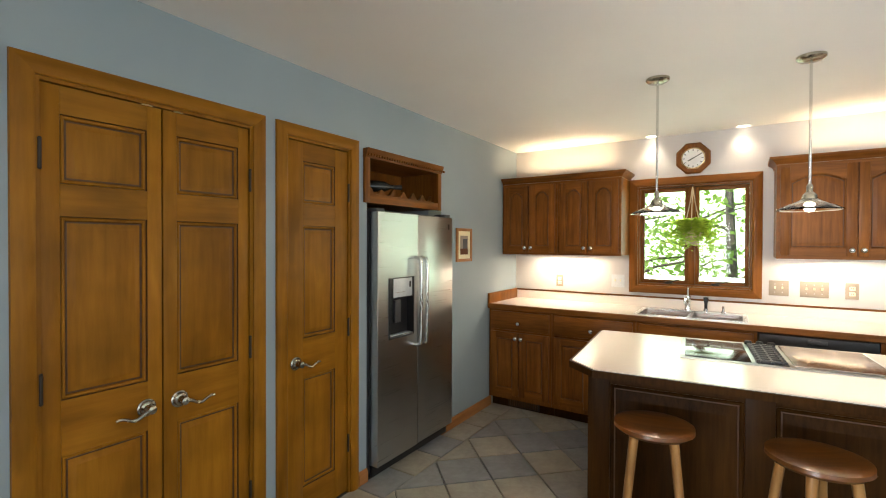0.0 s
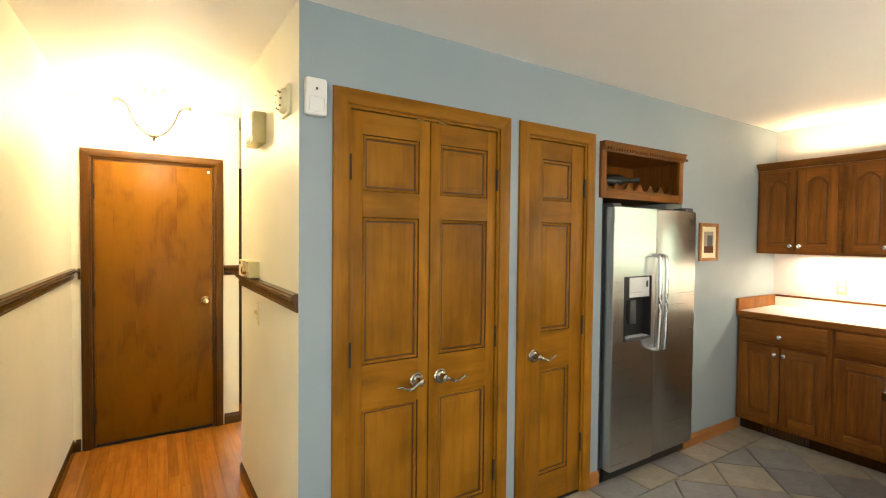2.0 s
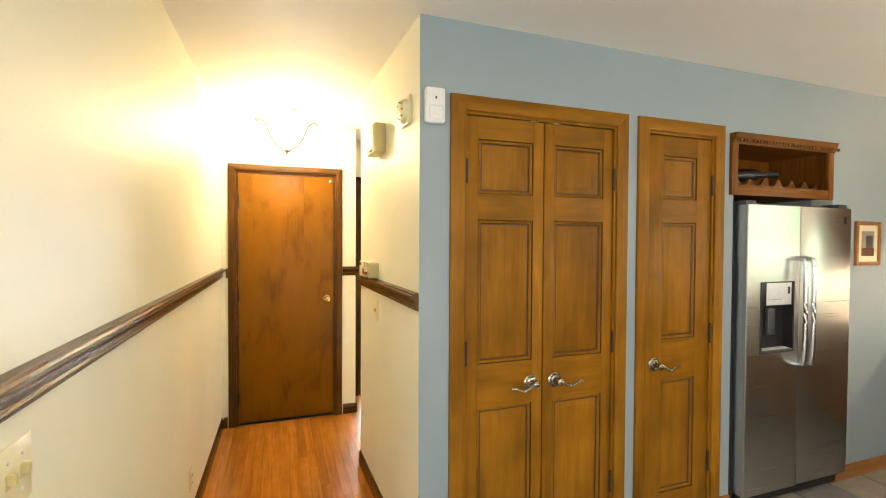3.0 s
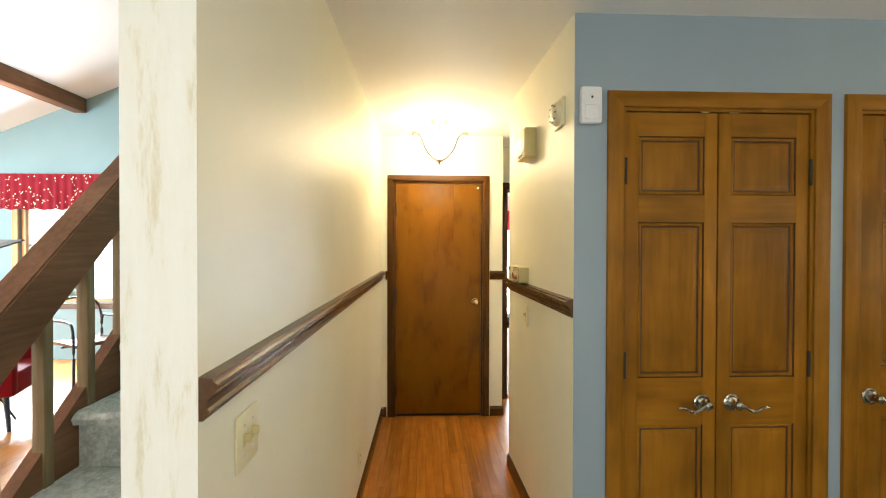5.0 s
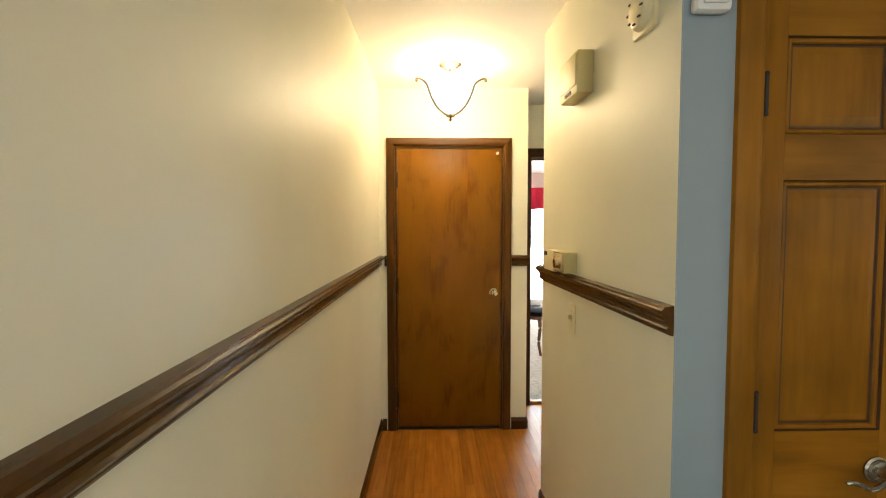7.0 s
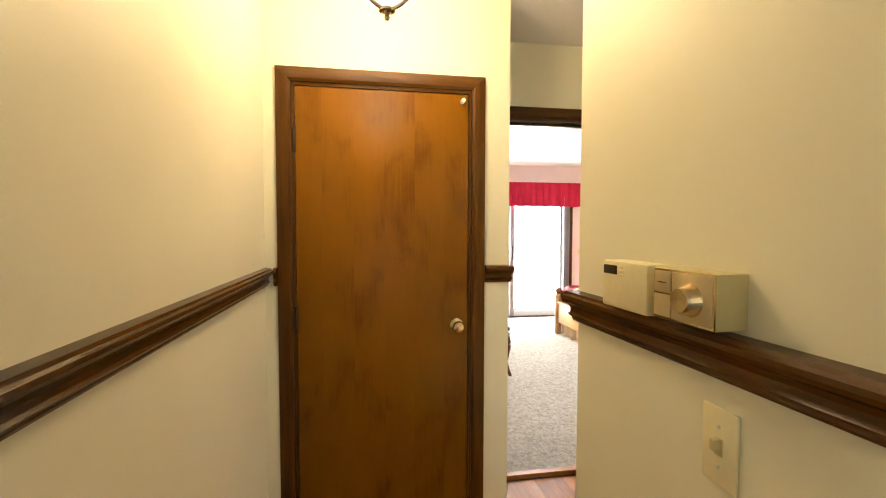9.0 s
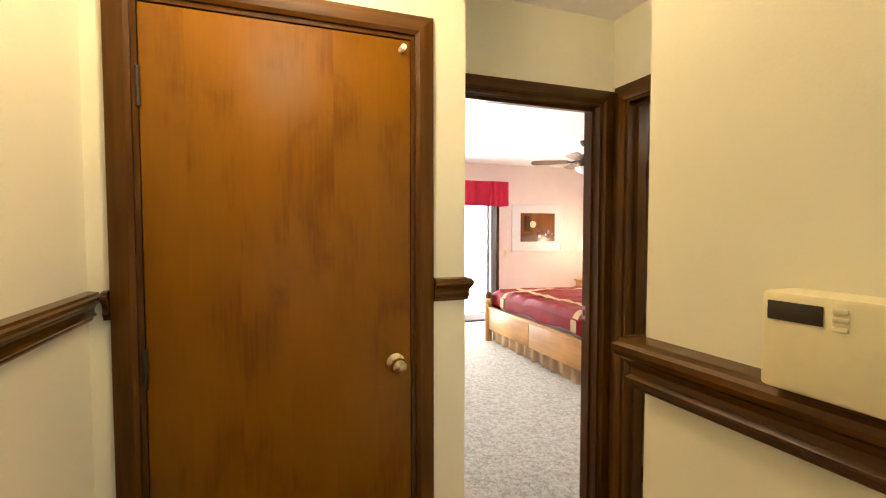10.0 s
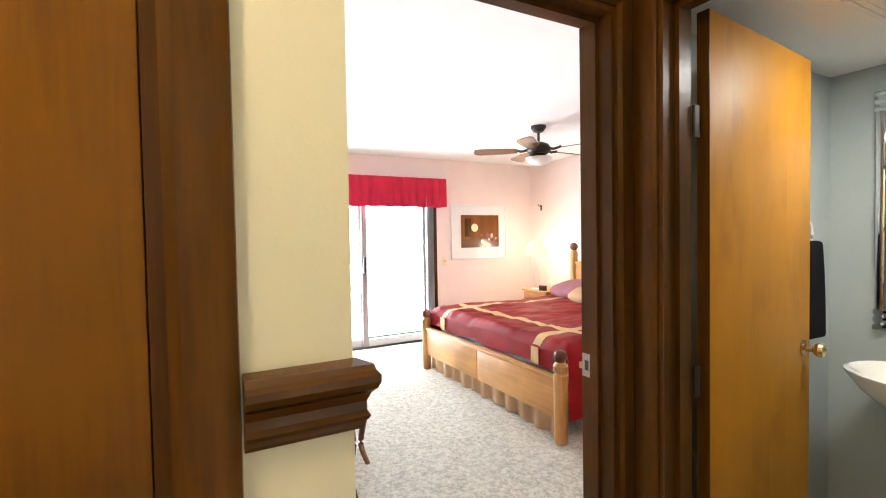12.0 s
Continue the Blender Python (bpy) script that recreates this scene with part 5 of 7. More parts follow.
# octagonal clock
t = thing("wall_clock", pose(0.27, YK, 2.225), "octagonal wooden wall clock with a white dial", "clock")
bm = bmesh.new()
vs = [[bm.verts.new((r * math.cos(math.pi / 8 + i * math.pi / 4), y, r * math.sin(math.pi / 8 + i * math.pi / 4))) for i in range(8)] for r, y in ((0.138, 0), (0.138, -0.026), (0.125, -0.038), (0.098, -0.038), (0.092, -0.024))]
for a, b in zip(vs, vs[1:]):
    for i in range(8):
        bm.faces.new((a[i], a[(i + 1) % 8], b[(i + 1) % 8], b[i]))
bmesh.ops.recalc_face_normals(bm, faces=bm.faces)
part("case", bm, M["cab"], t)
part("bezel", lathe(bmesh.new(), [(0.090, -0.024), (0.090, -0.034), (0.082, -0.036), (0.080, -0.026)], seg=32, axis="y"), M["brass"], t)
dl = part("dial", lathe(bmesh.new(), [(0, -0.026), (0.088, -0.026), (0.088, -0.02)], seg=32, axis="y"), M["white"], t)
for i in range(12):
    a = i * math.pi / 6
    bm = B(-0.003, 0.003, -0.0285, -0.0262, 0.062, 0.076)
    bmesh.ops.rotate(bm, verts=bm.verts, matrix=Matrix.Rotation(a, 3, "Y"))
    part("hour_mark", bm, M["black"], dl)
for ln, a, w in ((0.045, 4.2, 0.004), (0.065, 1.05, 0.003)):
    bm = B(-w, w, -0.031, -0.029, -0.008, ln)
    bmesh.ops.rotate(bm, verts=bm.verts, matrix=Matrix.Rotation(a, 3, "Y"))
    part("pointer", bm, M["black"], dl)

# recessed cans over the window
for cx in (-0.05, 0.62):
    t = thing("recessed_light", pose(cx, 5.213, H), "lit recessed can light in the ceiling over the sink", "recessed light")
    part("trim_ring", lathe(bmesh.new(), [(0.052, 0), (0.052, -0.004), (0.042, -0.006), (0.038, 0)], seg=28), M["white"], t)
    part("lamp_face", lathe(bmesh.new(), [(0, -0.003), (0.037, -0.003), (0.037, -0.0005)], seg=24), M["canglow"], t)

# pendants
def pendant(x, y):
    t = thing("pendant_lamp", pose(x, y, H), "glass cone pendant lamp on a brushed nickel rod", "pendant lamp", "pendants over the island")
    part("canopy", lathe(bmesh.new(), [(0, 0), (0.062, 0), (0.062, -0.012), (0.05, -0.022), (0.012, -0.026), (0, -0.026)]), M["nickel"], t)
    part("rod", cyl(bmesh.new(), (0, 0, -0.02), (0, 0, -0.65), 0.0065, seg=12), M["steel_z"], t)
    part("socket", lathe(bmesh.new(), [(0.008, -0.60), (0.014, -0.61), (0.014, -0.64), (0.03, -0.655), (0.034, -0.69), (0.030, -0.695), (0, -0.695)], (0, 0, -0.036)), M["nickel"], t)
    s = part("shade", lathe(bmesh.new(), [(0.034, -0.675), (0.06, -0.690), (0.11, -0.712), (0.135, -0.726), (0.137, -0.731), (0.11, -0.719), (0.06, -0.696), (0.034, -0.682)], (0, 0, -0.036), 40), M["glass"], t, "clear ribbed glass cone shade")
    s.visible_shadow = False
    b = part("bulb", ball(bmesh.new(), (0, 0, -0.752), 0.024), M["bulbglow"], t)
    b.visible_shadow = False
    return t


pendant(0.216, 3.73)
pendant(0.905, 3.80)

# ---- island ----
IX0, IX1, IY0, IY1 = -0.10, 1.75, 3.02, 4.06
ISLE = pose(0, 3.1, 0, 0, 0, 5) @ pose(0.02, -3.07, 0)
t = thing("kitchen_island", ISLE, "dark oak panelled island with a cream chamfered top", "kitchen island")


def island_top(x0, x1, y0, y1, c, za, zb):
    bm = bmesh.new()
    pts = [(x0 + c, y0), (x1 - c, y0), (x1, y0 + c), (x1, y1 - c * 0.3), (x1 - c * 0.3, y1), (x0 + 0.02, y1), (x0, y1 - 0.02), (x0, y0 + c)]
    a = [bm.verts.new((x, y, za)) for x, y in pts]
    b = [bm.verts.new((x, y, zb)) for x, y in pts]
    for i in range(8):
        bm.faces.new((a[i], a[(i + 1) % 8], b[(i + 1) % 8], b[i]))
    bm.faces.new(a), bm.faces.new(b)
    bmesh.ops.recalc_face_normals(bm, faces=bm.faces)
    return bm


part("top", island_top(IX0, IX1, IY0, IY1, 0.13, 0.886, 0.916), M["laminate"], t)
part("top_edge", island_top(IX0 - 0.014, IX1 + 0.014, IY0 - 0.014, IY1 + 0.014, 0.136, 0.880, 0.912), M["isl"], t, "dark oak edging under the top")
BX0, BX1, BY0, BY1 = -0.035, 1.66, 3.22, 4.0
part("body", B(BX0 + 0.02, BX1 - 0.02, BY0 + 0.02, BY1 - 0.02, 0.0, 0.8795), M["isl"], t)
part("plinth", B(BX0 + 0.004, BX1 - 0.004, BY0 + 0.004, BY1 - 0.004, 0, 0.09, 0.004), M["isl"], t)
for i, (a, b) in enumerate(((-0.035, 0.07), (0.64, 0.75), (1.57, 1.66))):
    part("front_stile", B(a, b, BY0, BY0 + 0.02, 0.09, 0.8795, 0.002), M["isl"], t)
for a, b in ((0.07, 0.64), (0.75, 1.57)):
    part("front_rail", B(a, b, BY0 + 0.001, BY0 + 0.02, 0.09, 0.17), M["isl"], t)
    part("front_rail", B(a, b, BY0 + 0.001, BY0 + 0.02, 0.80, 0.8795), M["isl"], t)
    part("raised_panel", raised(a, b, 0.17, 0.80, BY0 + 0.002, 0.014, 0.022, 0.05), [M["isl"], M["glaze_shade"]], t)
for y0, y1 in ((BY0 + 0.02, BY0 + 0.10), (BY1 - 0.08, BY1)):
    part("end_stile", B(BX0, BX0 + 0.02, y0, y1, 0.09, 0.8795, 0.002), M["isl"], t)
part("end_panel", B(BX0 + 0.008, BX0 + 0.02, BY0 + 0.10, BY1 - 0.08, 0.09, 0.8795), M["isl"], t)

t = thing("cooktop", ISLE @ pose(0, 0, 0.916), "black glass and steel cooktop with a grill centre", "cooktop")
part("pan", B(0.38, 1.24, 3.46, 4.0, 0.0, 0.006, 0.002), M["steel"], t)
part("glass_section", B(0.40, 0.69, 3.49, 3.97, 0.006, 0.010, 0.002), M["blackglass"], t, "black glass burner section")
gr = part("grill_tray", B(0.71, 0.84, 3.49, 3.97, 0.006, 0.009), M["black"], t)
for i in range(9):
    part("grill_bar", B(0.712, 0.838, 3.51 + i * 0.053, 3.524 + i * 0.053, 0.009, 0.020, 0.003), M["dgrey"], gr)
for x in (0.73, 0.775, 0.82):
    part("grill_rib", B(x - 0.004, x + 0.004, 3.5, 3.96, 0.0095, 0.018), M["dgrey"], gr)
part("griddle", B(0.86, 1.22, 3.49, 3.97, 0.006, 0.014, 0.003), M["griddle"], t, "steel griddle cover")
for i in range(3):
    part("control_knob", lathe(bmesh.new(), [(0.02, 0.006), (0.018, 0.022), (0.014, 0.026), (0, 0.026)], (0.72 + i * 0.055, 3.985, 0), 16), M["black"], t)


def stool(x, y, rz):
    t = thing("bar_stool", pose(x, y, 0, 0, 0, rz), "round varnished wooden bar stool tucked at the island", "stool", "island stools")
    part("seat", lathe(bmesh.new(), [(0, 0.697), (0.115, 0.699), (0.146, 0.707), (0.160, 0.721), (0.158, 0.735), (0.134, 0.741), (0.076, 0.733), (0, 0.731)], seg=40), M["stool"], t)
    foot = []
    for k in range(4):
        a = math.pi / 4 + k * math.pi / 2
        p, q = Vector((0.105 * math.cos(a), 0.105 * math.sin(a), 0.703)), Vector((0.20 * math.cos(a), 0.20 * math.sin(a), 0))
        foot.append((p, q))
        part("leg", tube(bmesh.new(), [p + (q - p) * u for u in (0, 0.2, 0.5, 0.8, 1)], 0.018, 12, 0.013), M["stool_leg"], t)
    for k in range(4):
        u = 0.66 if k % 2 else 0.56
        a, b = foot[k], foot[(k + 1) % 4]
        part("rung", cyl(bmesh.new(), a[0] + (a[1] - a[0]) * u, b[0] + (b[1] - b[0]) * u, 0.011, seg=10), M["stool_leg"], t)
        if k % 2:
            part("rung", cyl(bmesh.new(), a[0] + (a[1] - a[0]) * 0.34, b[0] + (b[1] - b[0]) * 0.34, 0.010, seg=10), M["stool_leg"], t)
    return t


stool(0.318, 3.005, 10)
stool(0.862, 3.01, 32)


# ---- stairs and living room ----
NX, NZ, RUN, RISE, SY = -1.07, 0.94, 0.235, 0.19, -0.60
t = thing("staircase", pose(0, 0, 0), "carpeted staircase rising beside the hallway wall", "stairs")
for k in range(4, -9, -1):
    x, z = NX + RUN * k, NZ - RISE * k
    bm = bmesh.new()
    extrude(bm, [(-0.30, z - RISE * 1.0 - 0.03), (0.0, z - RISE - 0.03), (0.0, z - 0.05), (0.026, z - 0.042), (0.034, z - 0.02), (0.024, z - 0.002), (0.0, z), (-0.30, z)], (x, SY + 0.045, 0), (x, 0.078, 0), (0, 0, 1), (1, 0, 0))
    bmesh.ops.subdivide_edges(bm, edges=[e for e in bm.edges if abs(e.verts[0].co.y - e.verts[1].co.y) > 0.3], cuts=24, use_grid_fill=True)
    for v in bm.verts:
        v.co += Vector((1, 0, 1)) * (noise.noise(v.co * 34) * 0.006)
    part("carpeted_step", bm, M["carpet_stair"], t)
bm = bmesh.new()
sx0, sx1 = 0.15, -3.0
zt = lambda x: 0.812 + 0.852 * (-0.99 - x)
vs = [(sx0, max(0.0, zt(sx0))), (sx1, zt(sx1)), (sx1, zt(sx1) - 0.34), (-0.75, 0.0), (sx0, 0.0)]
a = [bm.verts.new((x, SY, z)) for x, z in vs]
b = [bm.verts.new((x, SY + 0.042, z)) for x, z in vs]
for i in range(5):
    bm.faces.new((a[i], a[(i + 1) % 5], b[(i + 1) % 5], b[i]))
bm.faces.new(a), bm.faces.new(b)
bmesh.ops.recalc_face_normals(bm, faces=bm.faces)
part("stringer", bm, M["stair_x"], t, "dark stained stringer board")
t = thing("stair_railing", pose(0, 0, 0), "dark stained wooden stair railing with square balusters", "railing")
bm = bmesh.new()
extrude(bm, [(-0.045, -0.195), (0.045, -0.195), (0.045, 0.0), (-0.045, 0.0)], (0.25, SY + 0.02, 1.346 - 0.9 * 1.065), (-2.7, SY + 0.02, 1.346 + 0.9 * 1.885), (0, 0, 1), (0, 1, 0))
bmesh.ops.bevel(bm, geom=bm.edges[:], offset=0.006, segments=2, affect="EDGES")
part("handrail", bm, M["stair_x"], t, "deep dark handrail board")
x = -0.765
while x > -2.6:
    part("baluster", B(x - 0.0185, x + 0.0185, SY + 0.012, SY + 0.049, zt(x) - 0.03, 1.346 + 0.9 * (-0.815 - x) - 0.15, 0.002), M["baluster"], t)
    x -= 0.18
part("newel_post", B(0.13, 0.22, SY - 0.025, SY + 0.065, 0, 0.75, 0.006), M["stair"], t)

t = thing("ceiling_beam", pose(0, 0, 0), "dark stained timber beam under the vaulted ceiling", "beam")
part("beam", B(-5.599, 3.29, -3.92, -3.76, 3.18, 3.40, 0.008), M["stair_x"], t)
t = thing("window_2", pose(-5.60, -3.91, 0, 0, 0, 90), "bright living room window in a tan wooden frame", "window", kind="structure")
ring_casing(t, -0.71, 0.71, 0.72, 2.2, [(0, 0), (0.02, 0), (0.02, 0.07), (0, 0.07)], "bedwood_z", "trim_x")
part("sash", B(-0.70, -0.65, 0.03, 0.08, 0.73, 2.19), M["bedwood_z"], t)
part("sash", B(0.65, 0.70, 0.03, 0.08, 0.73, 2.19), M["bedwood_z"], t)
part("meeting_rail", B(-0.65, 0.65, 0.03, 0.08, 0.73, 0.78), M["bedwood"], t)
p = part("pane", B(-0.65, 0.65, 0.05, 0.056, 0.78, 2.19), M["pane"], t)
p.visible_shadow = False


def pleated(w, z0, z1, depth, pleats, hem=0.02, thick=0.0, seed=1):
    """Gathered cloth strip, front towards -y, centred on x."""
    rr = random.Random(seed)
    ph = [rr.uniform(-0.6, 0.6) for _ in range(pleats + 3)]
    bm = bmesh.new()
    nx, nz = pleats * 8, 8
    g = []
    for j in range(nz + 1):
        v = j / nz
        row = []
        for i in range(nx + 1):
            u = i / nx
            k = u * pleats
            a = k * 2 * math.pi + ph[int(k)] * (1 - (k % 1)) + ph[int(k) + 1] * (k % 1)
            d = depth * (0.35 + 0.65 * (1 - v)) * math.sin(a)
            row.append(bm.verts.new((-w / 2 + w * u, d - 0.03, z1 + (z0 - z1) * (1 - v) + (hem * math.sin(a * 0.5 + ph[int(k)]) * (1 - v)))))
        g.append(row)
    fs = [bm.faces.new((g[j][i], g[j][i + 1], g[j + 1][i + 1], g[j + 1][i])) for j in range(nz) for i in range(nx)]
    bmesh.ops.recalc_face_normals(bm, faces=bm.faces)
    ex = bmesh.ops.extrude_face_region(bm, geom=fs)
    bmesh.ops.translate(bm, vec=(0, 0.006, 0), verts=[v for v in ex["geom"] if isinstance(v, bmesh.types.BMVert)])
    return bm


t = thing("patterned_valance", pose(-5.53, -3.95, 0, 0, 0, 90), "dark red valance with small pale flowers", "curtain")
part("cloth", pleated(1.62, 1.93, 2.38, 0.012, 16, 0.01, seed=5), M["valred"], t)
part("rod", cyl(bmesh.new(), (-0.81, 0.0, 2.35), (0.81, 0.0, 2.35), 0.01), M["brass"], t)
part("rod_bracket", B(-0.80, -0.78, 0, 0.069, 2.33, 2.37), M["brass"], t)
part("rod_bracket", B(0.78, 0.80, 0, 0.069, 2.33, 2.37), M["brass"], t)
rr = random.Random(7)
bm = bmesh.new()
for i in range(150):
    x, z = rr.uniform(-0.80, 0.80), rr.uniform(1.95, 2.36)
    bmesh.ops.create_icosphere(bm, subdivisions=1, radius=rr.uniform(0.006, 0.011), matrix=Matrix.Translation((x, -0.042, z)) @ Matrix.Diagonal((1, 0.25, 1, 1)))
part("flower_print", bm, M["ivory"], t, "pale flower print")["kind"] = "stuff"

t = thing("music_stand", pose(-3.2, -2.86, 0, 0, 0, 60), "black music stand with a tilted desk", "music stand")
bm = B(-0.25, 0.25, -0.006, 0.006, 0, 0.33, 0.003)
bmesh.ops.rotate(bm, verts=bm.verts, matrix=Matrix.Rotation(radians(-68), 3, "X"))
bmesh.ops.translate(bm, verts=bm.verts, vec=(0, -0.12, 1.40))
part("desk", bm, M["black"], t)
part("ledge", B(-0.25, 0.25, -0.15, -0.11, 1.385, 1.40, 0.002), M["lgrey"], t)
part("post", cyl(bmesh.new(), (0, 0, 0.25), (0, 0, 1.46), 0.011), M["black"], t)
for k in range(3):
    a = k * 2.094
    part("leg", tube(bmesh.new(), [(0, 0, 0.42), (0.18 * math.cos(a), 0.18 * math.sin(a), 0.2), (0.30 * math.cos(a), 0.30 * math.sin(a), 0.008)], 0.008, 8), M["black"], t)

t = thing("red_armchair", pose(-3.45, -3.12, 0, 0, 0, 200), "dark red upholstered armchair with black legs", "armchair")
bm = B(-0.33, 0.33, -0.36, 0.30, 0.26, 0.46, 0.04)
part("seat", bm, M["red"], t)
bm = B(-0.34, 0.34, 0.0, 0.16, 0.30, 1.02, 0.05)
bmesh.ops.rotate(bm, verts=bm.verts, cent=(0, 0.1, 0.3), matrix=Matrix.Rotation(radians(-14), 3, "X"))
bmesh.ops.translate(bm, verts=bm.verts, vec=(0, 0.22, 0))
part("backrest", bm, M["red"], t)
for s in (-1, 1):
    part("arm", B(s * 0.33 - 0.06, s * 0.33 + 0.06, -0.38, 0.32, 0.28, 0.62, 0.04), M["red"], t)
    for y in (-0.30, 0.30):
        part("leg", tube(bmesh.new(), [(s * 0.30, y, 0.28), (s * 0.33, y * 1.1, 0.0)], 0.022, 10, 0.014), M["black"], t)
t = thing("metal_armchair", pose(-4.55, -3.0, 0, 0, 0, 150), "black bent metal armchair with a wooden seat", "chair")
part("seat", B(-0.23, 0.23, -0.23, 0.23, 0.43, 0.47, 0.015), M["stool"], t)
for s in (-1, 1):
    pts = [(s * 0.25, -0.24, 0.0), (s * 0.25, -0.25, 0.40), (s * 0.25, -0.22, 0.64), (s * 0.25, -0.12, 0.69), (s * 0.25, 0.12, 0.69), (s * 0.25, 0.26, 0.66), (s * 0.25, 0.27, 0.40), (s * 0.25, 0.29, 0.0)]
    part("side_frame", tube(bmesh.new(), smooth_path(pts, 5), 0.014, 10), M["black"], t)
part("back_frame", tube(bmesh.new(), smooth_path([(-0.25, 0.26, 0.62), (-0.2, 0.29, 0.84), (0, 0.31, 0.90), (0.2, 0.29, 0.84), (0.25, 0.26, 0.62)], 5), 0.012, 10), M["black"], t)
part("cross_bar", cyl(bmesh.new(), (-0.25, 0, 0.425), (0.25, 0, 0.425), 0.012), M["black"], t)

# ---- bedroom ----
t = thing("bed", pose(0, 0, 0), "light oak bed with turned posts and dark ball finials", "bed")
PX0, PX1, PY0, PY1 = -7.26, -5.255, 3.215, 5.29
FZ = 0.012
for x in (PX0, PX1):
    prof = [(0.0, FZ), (0.040, FZ), (0.044, 0.05), (0.046, 0.40), (0.048, 0.47), (0.040, 0.48), (0.049, 0.50), (0.049, 0.53), (0.038, 0.545), (0.030, 0.555), (0, 0.556)]
    p = part("foot_post", lathe(bmesh.new(), prof, (x, PY0, 0), 24), M["bedwood_z"], t)
    part("finial", ball(bmesh.new(), (x, PY0, 0.59), 0.046), M["ball"], p, "dark ball finial")
    prof = [(0.0, FZ), (0.040, FZ), (0.046, 0.4), (0.046, 1.10), (0.05, 1.12), (0.046, 1.16), (0.032, 1.19), (0, 1.195)]
    p = part("head_post", lathe(bmesh.new(), prof, (x, PY1, 0), 24), M["bedwood_z"], t)
    part("finial", ball(bmesh.new(), (x, PY1, 1.235), 0.05), M["ball"], p, "dark ball finial")
MXB = (PX0 + PX1) / 2
part("footboard_panel", B(PX0 + 0.04, MXB - 0.004, PY0 - 0.018, PY0 + 0.018, 0.17, 0.425, 0.004), M["bedwood"], t)
part("footboard_panel", B(MXB + 0.004, PX1 - 0.04, PY0 - 0.018, PY0 + 0.018, 0.17, 0.425, 0.004), M["bedwood"], t)
part("footboard_cap", B(PX0 + 0.04, PX1 - 0.04, PY0 - 0.034, PY0 + 0.03, 0.426, 0.452, 0.006), M["bedwood"], t)
part("headboard_panel", B(PX0 + 0.04, PX1 - 0.04, PY1 - 0.016, PY1 + 0.016, 0.5, 1.02, 0.004), M["bedwood"], t)
part("headboard_cap", B(PX0 + 0.04, PX1 - 0.04, PY1 - 0.03, PY1 + 0.03, 1.02, 1.055, 0.006), M["bedwood"], t)
for x in (PX0 + 0.02, PX1 - 0.045):
    part("side_rail", B(x, x + 0.025, PY0 + 0.04, PY1 - 0.04, 0.22, 0.38, 0.003), M["bedwood"], t)
sk = thing("bed_skirt", pose(MXB, PY0 + 0.062, 0), "brown gathered bed skirt hanging to the carpet", "bed skirt")
part("cloth", pleated(1.90, 0.022, 0.235, 0.020, 11, 0.010, seed=9), M["skirt"], sk)
mt = thing("mattress", pose(0, 0, 0), "thick mattress and box spring under the bedspread", "mattress")
part("box_spring", B(PX0 + 0.06, PX1 - 0.06, PY0 + 0.10, PY1 - 0.04, 0.2, 0.40, 0.02), M["white"], mt)
part("mattress_pad", B(PX0 + 0.07, PX1 - 0.07, PY0 + 0.11, PY1 - 0.05, 0.401, 0.62, 0.05), M["white"], mt)


def spread_z(x, y):
    """Height of the bedspread; it rolls over the sides and the foot."""
    e = 1.0
    ex = min(x - (PX0 - 0.03), (PX1 + 0.03) - x)
    ey = y - (PY0 + 0.03)
    top = 0.665 + 0.016 * noise.noise(Vector((x * 2.2, y * 2.2, 0.3))) + 0.020 * noise.noise(Vector((x * 7, y * 3, 1.7))) + 0.010 * noise.noise(Vector((x * 16, y * 9, 4.1)))
    d = 0
    for e, span in ((ex, 0.11), (ey, 0.10)):
        if e < span:
            k = 1 - max(0, e) / span
            d = max(d, 0.10 * k ** 2.4)
    return top - d


def spread(x0, x1, y0, y1, nx, ny, lift=0.0):
    bm = bmesh.new()
    g = [[bm.verts.new((x0 + (x1 - x0) * i / nx, y0 + (y1 - y0) * j / ny, spread_z(x0 + (x1 - x0) * i / nx, y0 + (y1 - y0) * j / ny) + lift)) for i in range(nx + 1)] for j in range(ny + 1)]
    for j in range(ny):
        for i in range(nx):
            bm.faces.new((g[j][i], g[j][i + 1], g[j + 1][i + 1], g[j + 1][i]))
    return bm, g


cf = thing("bedspread", pose(0, 0, 0), "red satin bedspread with gold bands on the bed", "bedspread")
SX0, SX1, SYA, SYB = PX0 - 0.02, PX1 + 0.02, PY0 + 0.045, PY1 - 0.07
bm, g = spread(SX0, SX1, SYA, SYB, 90, 90)


def drop(bm, line, out, zlow, seed):
    rr = random.Random(seed)
    prev = line
    for s in range(1, 9):
        u = s / 8
        row = []
        for i, v in enumerate(line):
            w = math.sin(i * 0.42 + 0.8 * noise.noise(Vector((i * 0.09, seed, 0)))) * 0.016 * u
            row.append(bm.verts.new(v.co + Vector(out) * (0.012 * math.sin(u * 1.6) + w) + Vector((0, 0, (zlow - v.co.z) * u + 0.012 * math.sin(i * 0.21) * u))))
        for i in range(len(line) - 1):
            bm.faces.new((prev[i], prev[i + 1], row[i + 1], row[i]))
        prev = row


